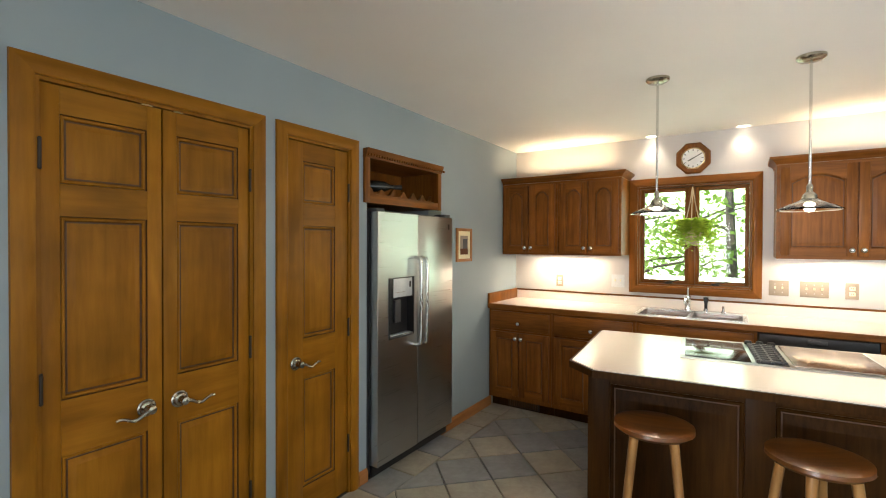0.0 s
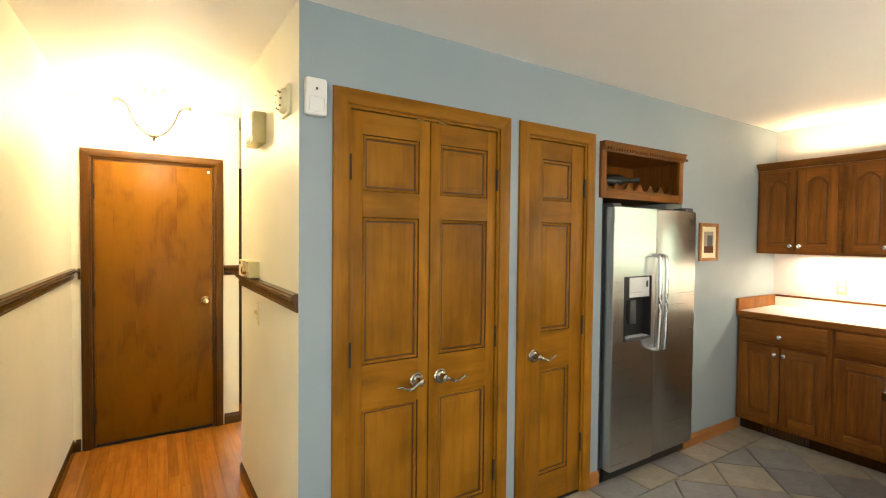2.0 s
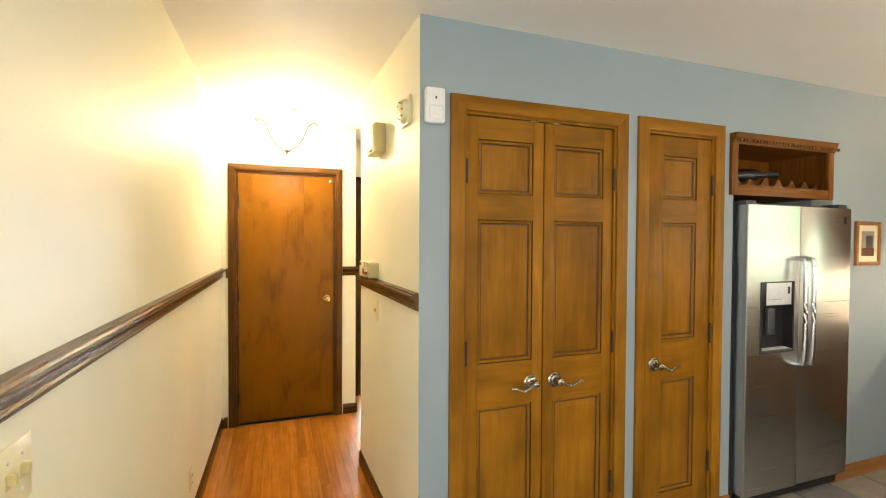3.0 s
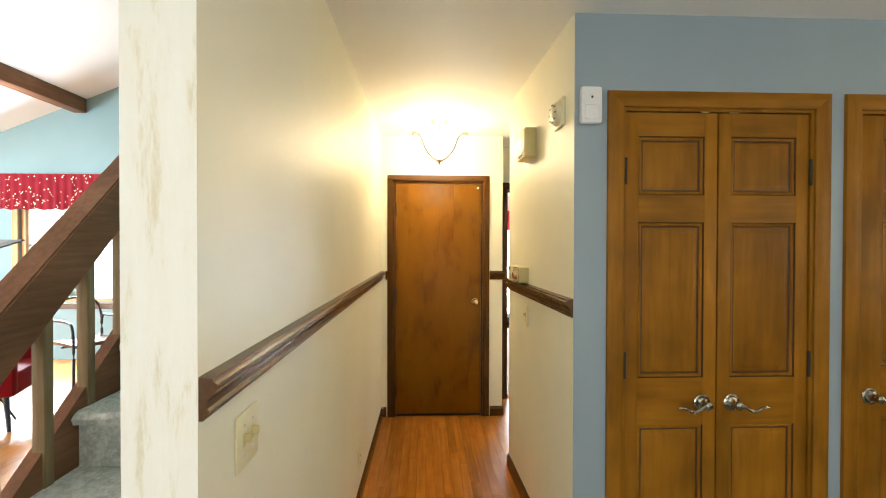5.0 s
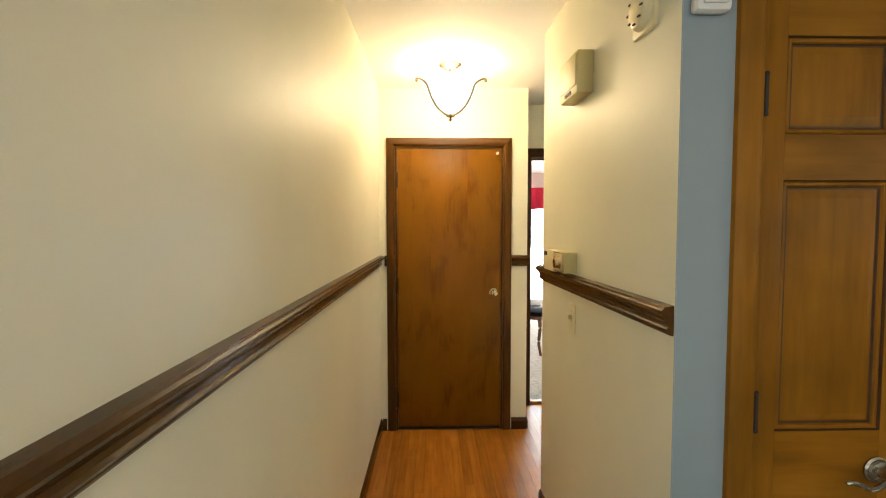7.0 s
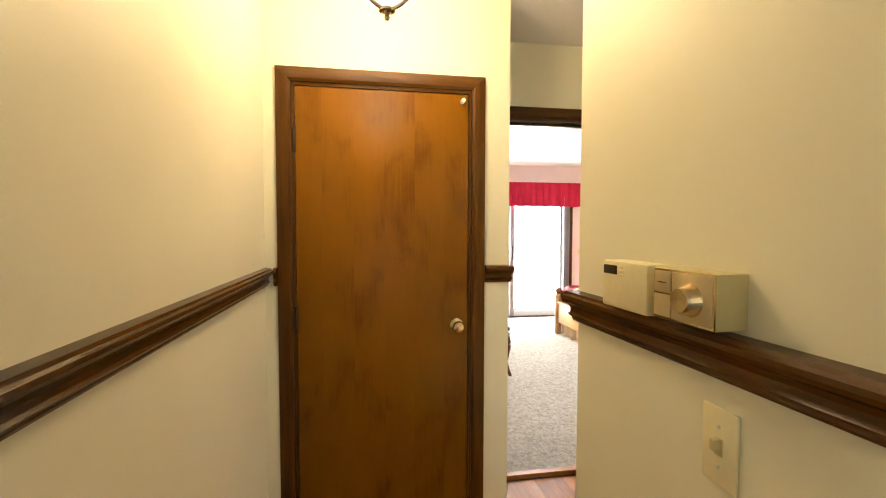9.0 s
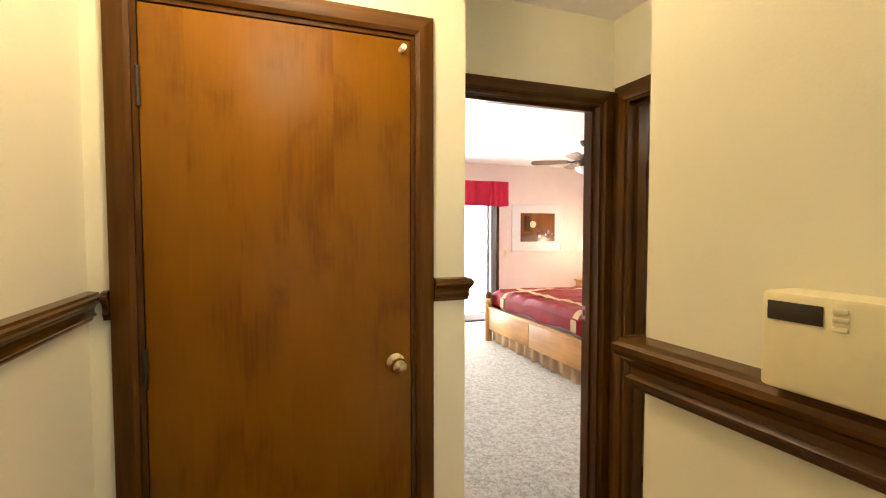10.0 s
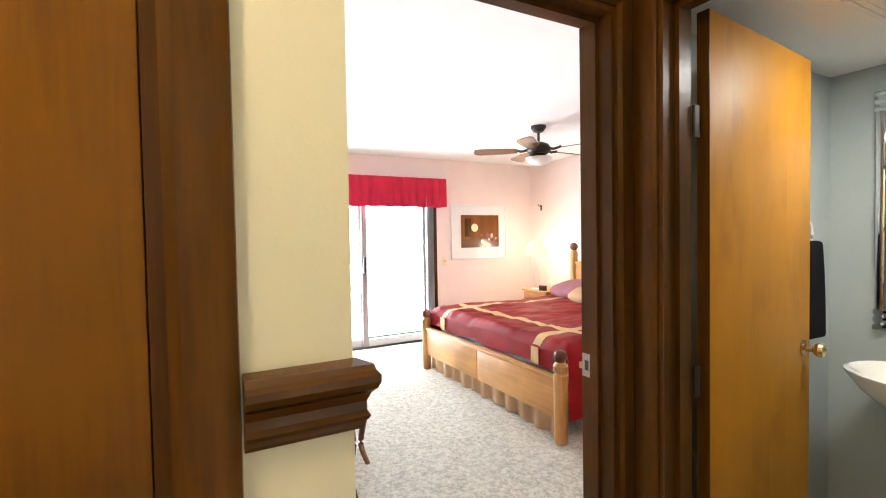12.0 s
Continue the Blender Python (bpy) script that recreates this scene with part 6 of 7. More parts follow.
drop(bm, [r[-1] for r in g], (1, 0, 0), 0.16, 2)
drop(bm, [r[0] for r in g], (-1, 0, 0), 0.16, 3)
drop(bm, g[0], (0, -0.25, 0), 0.47, 4)
bmesh.ops.recalc_face_normals(bm, faces=bm.faces)
sheet = part("cover", bm, M["red"], cf)
for nm, a in (("foot_band", (SX0 + 0.28, SX1 - 0.28, SYA + 0.28, SYA + 0.36)), ("cross_band", (SX0 + 0.28, SX0 + 0.36, SYA + 0.36, SYB)), ("cross_band", (SX1 - 0.36, SX1 - 0.28, SYA + 0.36, SYB)),
             ("edge_band", (SX0 + 0.28, SX0 + 0.36, SYA + 0.002, SYA + 0.28)), ("edge_band", (SX1 - 0.36, SX1 - 0.28, SYA + 0.002, SYA + 0.28)), ("side_band", (SX1 - 0.28, SX1 - 0.002, SYA + 0.28, SYA + 0.36)), ("side_band", (SX0 + 0.002, SX0 + 0.28, SYA + 0.28, SYA + 0.36))):
    nx, ny = max(3, int((a[1] - a[0]) / 0.025)), max(3, int((a[3] - a[2]) / 0.025))
    bm, gg = spread(a[0], a[1], a[2], a[3], nx, ny, 0.004)
    part(nm, bm, M["gold"], cf, "gold cloth band")
for x in (SX0 + 0.32, SX1 - 0.32):
    part("foot_drop_band", B(x - 0.04, x + 0.04, SYA - 0.016, SYA - 0.012, 0.475, 0.59), M["gold"], cf, "gold cloth band")


def pillow(name, x, y, z, sx, sy, sz, rx, m, label):
    bm = ball(bmesh.new(), (0, 0, 0), 1.0, u=28, v=18)
    for v in bm.verts:
        a, b = v.co.x, v.co.y
        v.co.x = math.copysign(abs(a) ** 0.55, a)
        v.co.y = math.copysign(abs(b) ** 0.55, b)
        v.co = Vector((v.co.x * sx, v.co.y * sy, v.co.z * sz * (1 - 0.3 * abs(v.co.x) ** 3) + 0.008 * noise.noise(v.co * 3)))
    t = thing(name, pose(x, y, z, rx), label, "pillow")
    part("cover", bm, M[m], t)


pillow("bed_pillow", -6.9, 4.99, 0.755, 0.33, 0.22, 0.085, 12, "mauve", "mauve satin pillow against the headboard")
pillow("bed_pillow", -6.15, 4.99, 0.755, 0.33, 0.22, 0.085, 12, "mauve", "mauve satin pillow beside its twin on the bed")
pillow("small_pillow", -6.55, 4.74, 0.74, 0.18, 0.11, 0.07, 25, "skirt", "small brown cushion in front of the pillows")

t = thing("nightstand", pose(-7.75, 5.26, FZ), "light oak nightstand beside the bed", "nightstand")
part("body", B(-0.23, 0.23, -0.20, 0.24, 0.08, 0.62, 0.004), M["bedwood_z"], t)
part("top", B(-0.25, 0.25, -0.225, 0.25, 0.62, 0.645, 0.006), M["bedwood"], t)
for z in (0.14, 0.38):
    d = part("drawer", B(-0.20, 0.20, -0.215, -0.20, z, z + 0.21, 0.004), M["bedwood"], t)
    part("knob", ball(bmesh.new(), (0, -0.23, z + 0.1), 0.016), M["ball"], d)
part("plinth", B(-0.22, 0.22, -0.19, 0.23, 0, 0.08), M["bedwood"], t)
t = thing("bedside_lamp", pose(-7.78, 5.12, FZ + 0.645), "lit bedside lamp with a cream shade and scrolled metal stem", "lamp")
part("base", lathe(bmesh.new(), [(0, 0), (0.07, 0), (0.07, 0.012), (0.02, 0.02), (0, 0.02)]), M["lgrey"], t)
for s in (-1, 1):
    part("stem", tube(bmesh.new(), smooth_path([(s * 0.01, 0, 0.015), (s * 0.05, 0, 0.10), (s * 0.055, 0, 0.22), (s * 0.012, 0, 0.36), (s * 0.006, 0, 0.45)]), 0.006, 8), M["lgrey"], t)
s = part("shade", lathe(bmesh.new(), [(0.165, 0.46), (0.15, 0.52), (0.11, 0.60), (0.085, 0.655), (0.083, 0.655), (0.108, 0.60), (0.148, 0.52), (0.163, 0.46)], seg=36), M["shade"], t, "glowing cream shade")
s.visible_shadow = False
t = thing("alarm_clock", pose(-7.62, 5.09, FZ + 0.645, 0, 0, 30), "small dark alarm clock on the nightstand", "clock")
part("case", B(-0.05, 0.05, -0.02, 0.02, 0, 0.07, 0.008), M["ball"], t)
part("dial", B(-0.036, 0.036, -0.0225, -0.019, 0.015, 0.058, 0.002), M["black"], t)

t = thing("wall_picture", pose(-8.40, 4.615, 1.444, 0, 0, 90), "framed brown still life print in a wide white mat", "picture")
for nm, a in (("frame_side", (-0.457, -0.437, -0.373, 0.373)), ("frame_side", (0.437, 0.457, -0.373, 0.373)), ("frame_rail", (-0.437, 0.437, 0.353, 0.373)), ("frame_rail", (-0.437, 0.437, -0.373, -0.353))):
    part(nm, B(a[0], a[1], -0.025, 0, a[2], a[3], 0.003), M["white"], t)
part("mat_board", B(-0.437, 0.437, -0.012, 0, -0.353, 0.353), M["white"], t)
pr = part("print", B(-0.30, 0.325, -0.0145, -0.011, -0.215, 0.235), M["cab"], t, "brown still life print")
part("table_shape", B(-0.30, 0.325, -0.0165, -0.014, -0.215, -0.10), M["stool"], pr)
part("dark_shape", B(-0.24, -0.14, -0.0168, -0.014, -0.06, 0.19, 0.001), M["trim"], pr)
part("moon_shape", lathe(bmesh.new(), [(0, -0.0175), (0.055, -0.0175), (0.055, -0.014)], (-0.08, 0, 0.06), 24, "y"), M["ivory"], pr)
rr = random.Random(3)
for i in range(14):
    r = rr.uniform(0.014, 0.032)
    part("petal_shape", lathe(bmesh.new(), [(0, -0.0178), (r, -0.0178), (r, -0.014)], (rr.uniform(0.02, 0.27), 0, rr.uniform(-0.15, -0.03)), 10, "y"), M["mauve" if i % 3 else "lgrey"], pr)

t = thing("red_valance", pose(-8.335, 2.93, 0, 0, 0, 90), "gathered crimson valance over the sliding door", "curtain")
part("cloth", pleated(2.24, 1.772, 2.15, 0.020, 21, 0.005, seed=2), M["crimson"], t)
part("rod", cyl(bmesh.new(), (-1.12, 0.0, 2.12), (1.12, 0.0, 2.12), 0.011), M["brass"], t)
for x in (-1.1, 1.08):
    part("rod_bracket", B(x, x + 0.02, 0, 0.064, 2.10, 2.14), M["brass"], t)
t = thing("window_3", pose(-8.40, 2.915, 0, 0, 0, 90), "bright sliding glass door with dark frame", "sliding door", kind="structure")
hw = 0.965
for a, b in ((-hw + 0.002, -hw + 0.05), (hw - 0.05, hw - 0.002)):
    part("frame_side", B(a, b, 0.02, 0.13, 0.012, 2.018), M["trim"], t)
part("frame_head", B(-hw + 0.05, hw - 0.05, 0.02, 0.13, 1.97, 2.018), M["trim_x"], t)
part("track", B(-hw + 0.05, hw - 0.05, 0.02, 0.13, 0.0, 0.03), M["dgrey"], t)
for i, (a, b, y) in enumerate(((-0.91, 0.06, 0.085), (0.0, 0.91, 0.04))):
    # stiles and bottom rails are paler grey: the backlight's glare is painted in
    pn = part("door_panel", B(a, a + 0.07, y, y + 0.035, 0.03, 1.97), M["alu"], t)
    part("panel_stile", B(b - 0.07, b, y, y + 0.035, 0.03, 1.97), M["alu"], pn)
    part("panel_rail", B(a + 0.07, b - 0.07, y, y + 0.035, 0.03, 0.12), M["lgrey"], pn)
    part("panel_rail", B(a + 0.07, b - 0.07, y, y + 0.035, 1.90, 1.97), M["trim_x"], pn)
    pg = part("pane", B(a + 0.07, b - 0.07, y + 0.014, y + 0.020, 0.12, 1.90), M["pane"], pn)
    pg.visible_shadow = False
part("pull_handle", B(0.015, 0.045, 0.005, 0.04, 0.95, 1.15, 0.006), M["dgrey"], t)
ring = [("casing_side", -hw - 0.06, -hw, 0.0, 2.02), ("casing_side", hw, hw + 0.06, 0.0, 2.02)]
for nm, a, b, c, d in ring:
    part(nm, B(a, b, -0.015, 0, c, d, 0.003), M["trim"], t)
part("casing_head", B(-hw - 0.06, hw + 0.06, -0.015, 0, 2.02, 2.08, 0.003), M["trim_x"], t)
t = thing("vertical_blind", pose(-8.36, 3.75, 0, 0, 0, 90), "stacked pale vertical blind slats beside the sliding door", "blind")
part("head_track", B(-1.70, 0.13, -0.02, 0.02, 1.955, 1.985), M["white"], t)
for i in range(7):
    bm = B(-0.042, 0.042, -0.001, 0.001, 0.05, 1.955)
    bmesh.ops.rotate(bm, verts=bm.verts, matrix=Matrix.Rotation(radians(78), 3, "Z"))
    bmesh.ops.translate(bm, verts=bm.verts, vec=(0.02 + i * 0.016, 0, 0))
    part("slat", bm, M["lgrey"], t)
plate(pose(-8.40, 4.06, 1.06, 0, 0, 90), 0.07, 0.115, "pale light switch on the pink bedroom wall", 1, "ivory")
t = thing("wall_hook", pose(-8.15, 5.53, 1.78), "small dark wall bracket above the nightstand", "wall hook")
part("plate", B(-0.015, 0.015, -0.006, 0, -0.04, 0.04, 0.002), M["hinge"], t)
part("hook", tube(bmesh.new(), [(0, -0.005, 0.02), (0, -0.05, 0.03), (0, -0.06, 0.05)], 0.006, 8), M["hinge"], t)

# ceiling fan at rest
t = thing("ceiling_fan", pose(-6.38, 4.0, 2.42), "ceiling fan with brown blades and a white bowl light", "ceiling fan")
part("canopy", lathe(bmesh.new(), [(0, 0), (0.07, 0), (0.07, -0.02), (0.045, -0.055), (0.012, -0.065), (0, -0.065)]), M["hinge"], t)
part("downrod", cyl(bmesh.new(), (0, 0, -0.05), (0, 0, -0.17), 0.012), M["hinge"], t)
part("motor", lathe(bmesh.new(), [(0, -0.15), (0.04, -0.152), (0.09, -0.175), (0.11, -0.20), (0.11, -0.24), (0.085, -0.262), (0, -0.264)], seg=32), M["hinge"], t)
part("fitter", lathe(bmesh.new(), [(0, -0.262), (0.06, -0.262), (0.075, -0.285), (0.10, -0.295), (0, -0.296)], seg=32), M["brass"], t)
part("light_bowl", lathe(bmesh.new(), [(0.125, -0.296), (0.12, -0.32), (0.085, -0.352), (0.03, -0.372), (0, -0.375), (0, -0.30)], seg=32), M["white"], t, "white glass light bowl")
for k in range(5):
    a = k * 2 * math.pi / 5 + 0.35
    bm = bmesh.new()
    pts = [(0.20, 0.045), (0.30, 0.062), (0.55, 0.070), (0.60, 0.055), (0.615, 0.0), (0.60, -0.055), (0.55, -0.070), (0.30, -0.062), (0.20, -0.045)]
    lo = [bm.verts.new((x, y, -0.232 + y * 0.2)) for x, y in pts]
    hi = [bm.verts.new((x, y, -0.226 + y * 0.2)) for x, y in pts]
    for i in range(len(pts)):
        bm.faces.new((lo[i], lo[(i + 1) % len(pts)], hi[(i + 1) % len(pts)], hi[i]))
    bm.faces.new(lo), bm.faces.new(hi)
    bmesh.ops.recalc_face_normals(bm, faces=bm.faces)
    bmesh.ops.rotate(bm, verts=bm.verts, matrix=Matrix.Rotation(a, 3, "Z"))
    bl = part("blade", bm, M["stool"], t)
    bm = tube(bmesh.new(), [(0.09, 0, -0.22), (0.16, 0, -0.235), (0.23, 0, -0.222)], 0.012, 8)
    bmesh.ops.rotate(bm, verts=bm.verts, matrix=Matrix.Rotation(a, 3, "Z"))
    part("blade_iron", bm, M["hinge"], bl)

# side chair by the bedroom door and dresser
t = thing("side_chair", pose(-5.55, 1.74, FZ, 0, 0, 153), "dark wooden side chair with a black seat cushion", "chair")
part("seat_frame", B(-0.21, 0.21, -0.20, 0.22, 0.40, 0.44, 0.008), M["stool"], t)
part("cushion", B(-0.205, 0.205, -0.195, 0.215, 0.44, 0.485, 0.018), M["towel"], t)
for x, y, b in ((-0.18, -0.17, 1), (0.18, -0.17, 1), (-0.18, 0.19, 1), (0.18, 0.19, 1)):
    sx, sy = math.copysign(1, x), math.copysign(1, y)
    pts = [(x, y, 0.41), (x + sx * 0.015, y + sy * 0.015, 0.30), (x - sx * 0.005, y - sy * 0.005, 0.14), (x + sx * 0.03, y + sy * 0.03, 0.0)]
    part("leg", tube(bmesh.new(), smooth_path(pts), 0.022, 10, 0.015), M["stool"], t)
for x in (-0.18, 0.18):
    part("back_post", tube(bmesh.new(), smooth_path([(x, 0.20, 0.43), (x, 0.23, 0.65), (x, 0.28, 0.92)]), 0.017, 10), M["stool"], t)
for z in (0.62, 0.75, 0.88):
    part("back_slat", B(-0.17, 0.17, 0.20 + (z - 0.4) * 0.13, 0.215 + (z - 0.4) * 0.13, z - 0.025, z + 0.03, 0.004), M["stool"], t)
t = thing("dresser", pose(-4.315, 3.13, FZ, 0, 0, -90), "light oak dresser just inside the bedroom door", "dresser")
part("body", B(-0.42, 0.42, -0.22, 0.22, 0.06, 0.76, 0.004), M["bedwood_z"], t)
part("top", B(-0.445, 0.445, -0.24, 0.23, 0.76, 0.79, 0.006), M["bedwood"], t)
part("plinth", B(-0.40, 0.40, -0.20, 0.21, 0, 0.06), M["bedwood"], t)
for i in range(3):
    d = part("drawer", B(-0.39, 0.39, -0.236, -0.22, 0.09 + i * 0.22, 0.29 + i * 0.22, 0.005), M["bedwood"], t)
    for x in (-0.2, 0.2):
        part("knob", ball(bmesh.new(), (x, -0.25, 0.19 + i * 0.22), 0.016), M["ball"], d)

# ---- bathroom ----
BXC, BYW = -3.55, 3.81
t = thing("pedestal_sink", pose(BXC, BYW, 0), "white porcelain pedestal basin against the bathroom wall", "sink")
bm = bmesh.new()
rings = []
for r, z, off in ((0.09, 0.63, 0.0), (0.14, 0.655, 0.0), (0.22, 0.70, 0.0), (0.285, 0.755, 0), (0.325, 0.81, 0), (0.33, 0.826, 0), (0.315, 0.832, 0), (0.28, 0.815, 0.01), (0.22, 0.75, 0.02), (0.12, 0.715, 0.02), (0.02, 0.71, 0.02)):
    ring = []
    for i in range(36):
        a = 2 * math.pi * i / 36
        x, y = r * math.cos(a), 0.72 * r * math.sin(a)
        ring.append(bm.verts.new((x, min(-0.004, y - 0.245 - off), z)))
    rings.append(ring)
for a, b in zip(rings, rings[1:]):
    for i in range(36):
        bm.faces.new((a[i], a[(i + 1) % 36], b[(i + 1) % 36], b[i]))
bm.faces.new(rings[0]), bm.faces.new(rings[-1])
bmesh.ops.recalc_face_normals(bm, faces=bm.faces)
part("basin", bm, M["porcelain"], t)
part("deck", B(-0.25, 0.25, -0.11, -0.002, 0.80, 0.845, 0.012), M["porcelain"], t)
part("pedestal", lathe(bmesh.new(), [(0, 0), (0.125, 0), (0.125, 0.03), (0.095, 0.07), (0.082, 0.25), (0.080, 0.45), (0.092, 0.58), (0.11, 0.655), (0, 0.655)], (0, -0.22, 0), 28), M["porcelain"], t)
part("drain_pipe", tube(bmesh.new(), smooth_path([(-0.06, -0.14, 0.58), (-0.09, -0.12, 0.48), (-0.13, -0.08, 0.46), (-0.14, -0.005, 0.47)]), 0.02, 10), M["chrome"], t)
t = thing("basin_faucet", pose(BXC, BYW - 0.075, 0.845), "brass-coloured basin faucet with two levers", "faucet")
part("base_plate", B(-0.085, 0.085, -0.022, 0.022, 0, 0.012, 0.005), M["nickel"], t)
part("spout", tube(bmesh.new(), smooth_path([(0, 0, 0.005), (0, 0, 0.07), (0, -0.05, 0.11), (0, -0.11, 0.095), (0, -0.115, 0.08)]), 0.011, 12), M["nickel"], t)
for s in (-1, 1):
    part("valve", lathe(bmesh.new(), [(0.018, 0.01), (0.013, 0.03), (0.015, 0.045), (0, 0.05)], (s * 0.06, 0, 0), 16), M["nickel"], t)
    part("lever", tube(bmesh.new(), [(s * 0.06, 0, 0.045), (s * 0.10, -0.01, 0.055), (s * 0.13, -0.012, 0.06)], 0.006, 8), M["nickel"], t)
t = thing("bath_mirror", pose(BXC, BYW, 0), "tall mirror with silver glass strips above the basin", "mirror")
mx0, mx1, mz0, mz1 = -0.317, 0.317, 0.945, 2.005
part("mirror_face", B(mx0 + 0.13, mx1 - 0.13, -0.012, -0.001, mz0 + 0.10, mz1 - 0.10), M["mirror"], t)
for i in range(3):
    o = i * 0.042
    for nm, a in (("mirror_strip", (mx0 + o, mx0 + o + 0.036, mz0, mz1)), ("mirror_strip", (mx1 - o - 0.036, mx1 - o, mz0, mz1))):
        part(nm, B(a[0], a[1], -0.022 + i * 0.002, -0.001, a[2], a[3], 0.008), M["mirror"], t)
    o = i * 0.034
    for a in ((mz0 + o, mz0 + o + 0.028), (mz1 - o - 0.028, mz1 - o)):
        part("mirror_strip", B(mx0 - 0.006, mx1 + 0.006, -0.027 + i * 0.002, -0.003, a[0], a[1], 0.008), M["mirror"], t)
t = thing("towel_ring", pose(-4.04, 3.46, 1.40, 0, 0, 90), "white towel ring on the bathroom wall", "towel ring")
part("mount", lathe(bmesh.new(), [(0, 0), (0.025, 0), (0.022, -0.015), (0.012, -0.03), (0.012, -0.05), (0, -0.052)], (0, 0, 0.05), 18, "y"), M["white"], t)
part("ring", tube(bmesh.new(), [(0.075 * math.sin(a), -0.045, 0.05 - 0.075 + 0.075 * math.cos(a)) for a in [i * 2 * math.pi / 28 for i in range(29)]], 0.007, 8), M["white"], t)
t = thing("hand_towel", pose(-4.04, 3.46, 1.33, 0, 0, 90), "black hand towel folded through the ring", "towel")
bm = B(-0.11, 0.11, -0.085, -0.025, -0.41, 0.02, 0.018)
bmesh.ops.subdivide_edges(bm, edges=bm.edges[:], cuts=3, use_grid_fill=True)
for v in bm.verts:
    v.co.y += 0.012 * noise.noise(Vector((v.co.x * 14, 0, v.co.z * 3)))
    v.co.x *= 0.72 + 0.28 * min(1, max(0, -v.co.z / 0.15))
part("cloth", bm, M["towel"], t)
t = thing("bath_ceiling_light", pose(-3.37, 3.09, 2.12), "lit square bathroom ceiling light with a vent grille", "ceiling light")
part("diffuser", B(-0.135, 0.135, -0.135, 0.135, -0.018, -0.001, 0.006), M["bathglow"], t)
part("frame", B(-0.30, 0.155, -0.155, 0.155, -0.007, -0.0005, 0.002), M["white"], t)
for i in range(6):
    part("grille_slat", B(-0.29 + i * 0.022, -0.28 + i * 0.022, -0.14, 0.14, -0.0095, -0.006), M["white"], t)


# ---- outdoors ----
M["grass"] = plain("lawn", (0.06, 0.10, 0.03), 0.9, 0, 0, 0.35, 3)
M["bark"] = plain("bark", (0.16, 0.13, 0.10), 0.9, 0, 0, 0.35, 12)
m_, n_, l_, b_ = mat("tree_leaf", 0.6)
lt = noise_tex(n_, l_, coords(n_, l_, (1, 1, 1)), 1.6, 4)
lr = ramp(n_, [(0.3, (0.20, 0.34, 0.06)), (0.7, (0.42, 0.55, 0.14))])
l_.new(lt.outputs["Fac"], lr.inputs["Fac"])
l_.new(lr.outputs["Color"], b_.inputs["Base Color"])
tl, mx = n_.new("ShaderNodeBsdfTranslucent"), n_.new("ShaderNodeMixShader")
l_.new(lr.outputs["Color"], tl.inputs["Color"])
mx.inputs[0].default_value = 0.45
l_.new(b_.outputs[0], mx.inputs[1])
l_.new(tl.outputs[0], mx.inputs[2])
l_.new(mx.outputs[0], n_["Material Output"].inputs["Surface"])
M["leaf"] = m_
struct("ground", B(-900, 900, -900, 900, -0.7, -0.45), M["grass"], "green lawn reaching the horizon", "ground")
# board that glows white in place of the overexposed daylight outside the slider
bd = glow("white_glow_board", (0.92, 0.97, 1.0), 2.2)
struct("backdrop_west", B(-13.0, -12.95, -9, 9, -0.4, 7), bd, "glowing white board standing in for daylight beyond the sliding door", "backdrop")

# glowing board: sunlight on far foliage is put into its green emission
bn = glow("green_glow_board", (0.66, 0.88, 0.52), 3.2)
struct("backdrop_north", B(-22, 22, 17.0, 17.05, -0.44, 11), bn, "glowing pale green board standing in for sunlit woods beyond the trees", "backdrop")


def tree(x, y, h, seed):
    rr = random.Random(seed)
    t = thing("broadleaf_tree", pose(x, y, -0.45), "sunlit broadleaf tree outside the house", "tree", "trees outside")
    bm = bmesh.new()
    lean = Vector((rr.uniform(-0.3, 0.3), rr.uniform(-0.3, 0.3), 0))
    tube(bm, smooth_path([(0, 0, 0), lean * 0.3 + Vector((0, 0, h * 0.35)), lean + Vector((0, 0, h * 0.9))]), 0.13, 9, 0.03)
    tips = []
    for i in range(13):
        z = h * rr.uniform(0.12, 0.85)
        a = rr.uniform(0, 6.28)
        ln = rr.uniform(0.8, 1.9)
        p = lean * (z / h) + Vector((0, 0, z))
        q = p + Vector((math.cos(a) * ln, math.sin(a) * ln, rr.uniform(0.1, 0.8)))
        tube(bm, [p, (p + q) / 2 + Vector((0, 0, 0.1)), q], 0.04, 6, 0.01)
        tips += [q, (p + q) / 2 + Vector((0, 0, 0.1)), p + (q - p) * 0.8]
    part("trunk", bm, M["bark"], t)
    verts, faces = [], []
    for c in tips:
        for _ in range(46):
            d = Vector((rr.gauss(0, 0.42), rr.gauss(0, 0.42), rr.gauss(0, 0.32)))
            o = c + d
            u = Vector((rr.uniform(-1, 1), rr.uniform(-1, 1), rr.uniform(-0.6, 0.6))).normalized()
            w = u.cross(Vector((rr.uniform(-1, 1), rr.uniform(-1, 1), 1))).normalized()
            s = rr.uniform(0.05, 0.10)
            k = len(verts)
            verts += [o - u * s, o + w * s * 0.5, o + u * s, o - w * s * 0.5]
            faces.append((k, k + 1, k + 2, k + 3))
    me = bpy.data.meshes.new("crown")
    me.from_pydata([tuple(v) for v in verts], [], faces)
    me.materials.append(M["leaf"])
    ob = new("crown", me)
    ob.parent = t
    return t


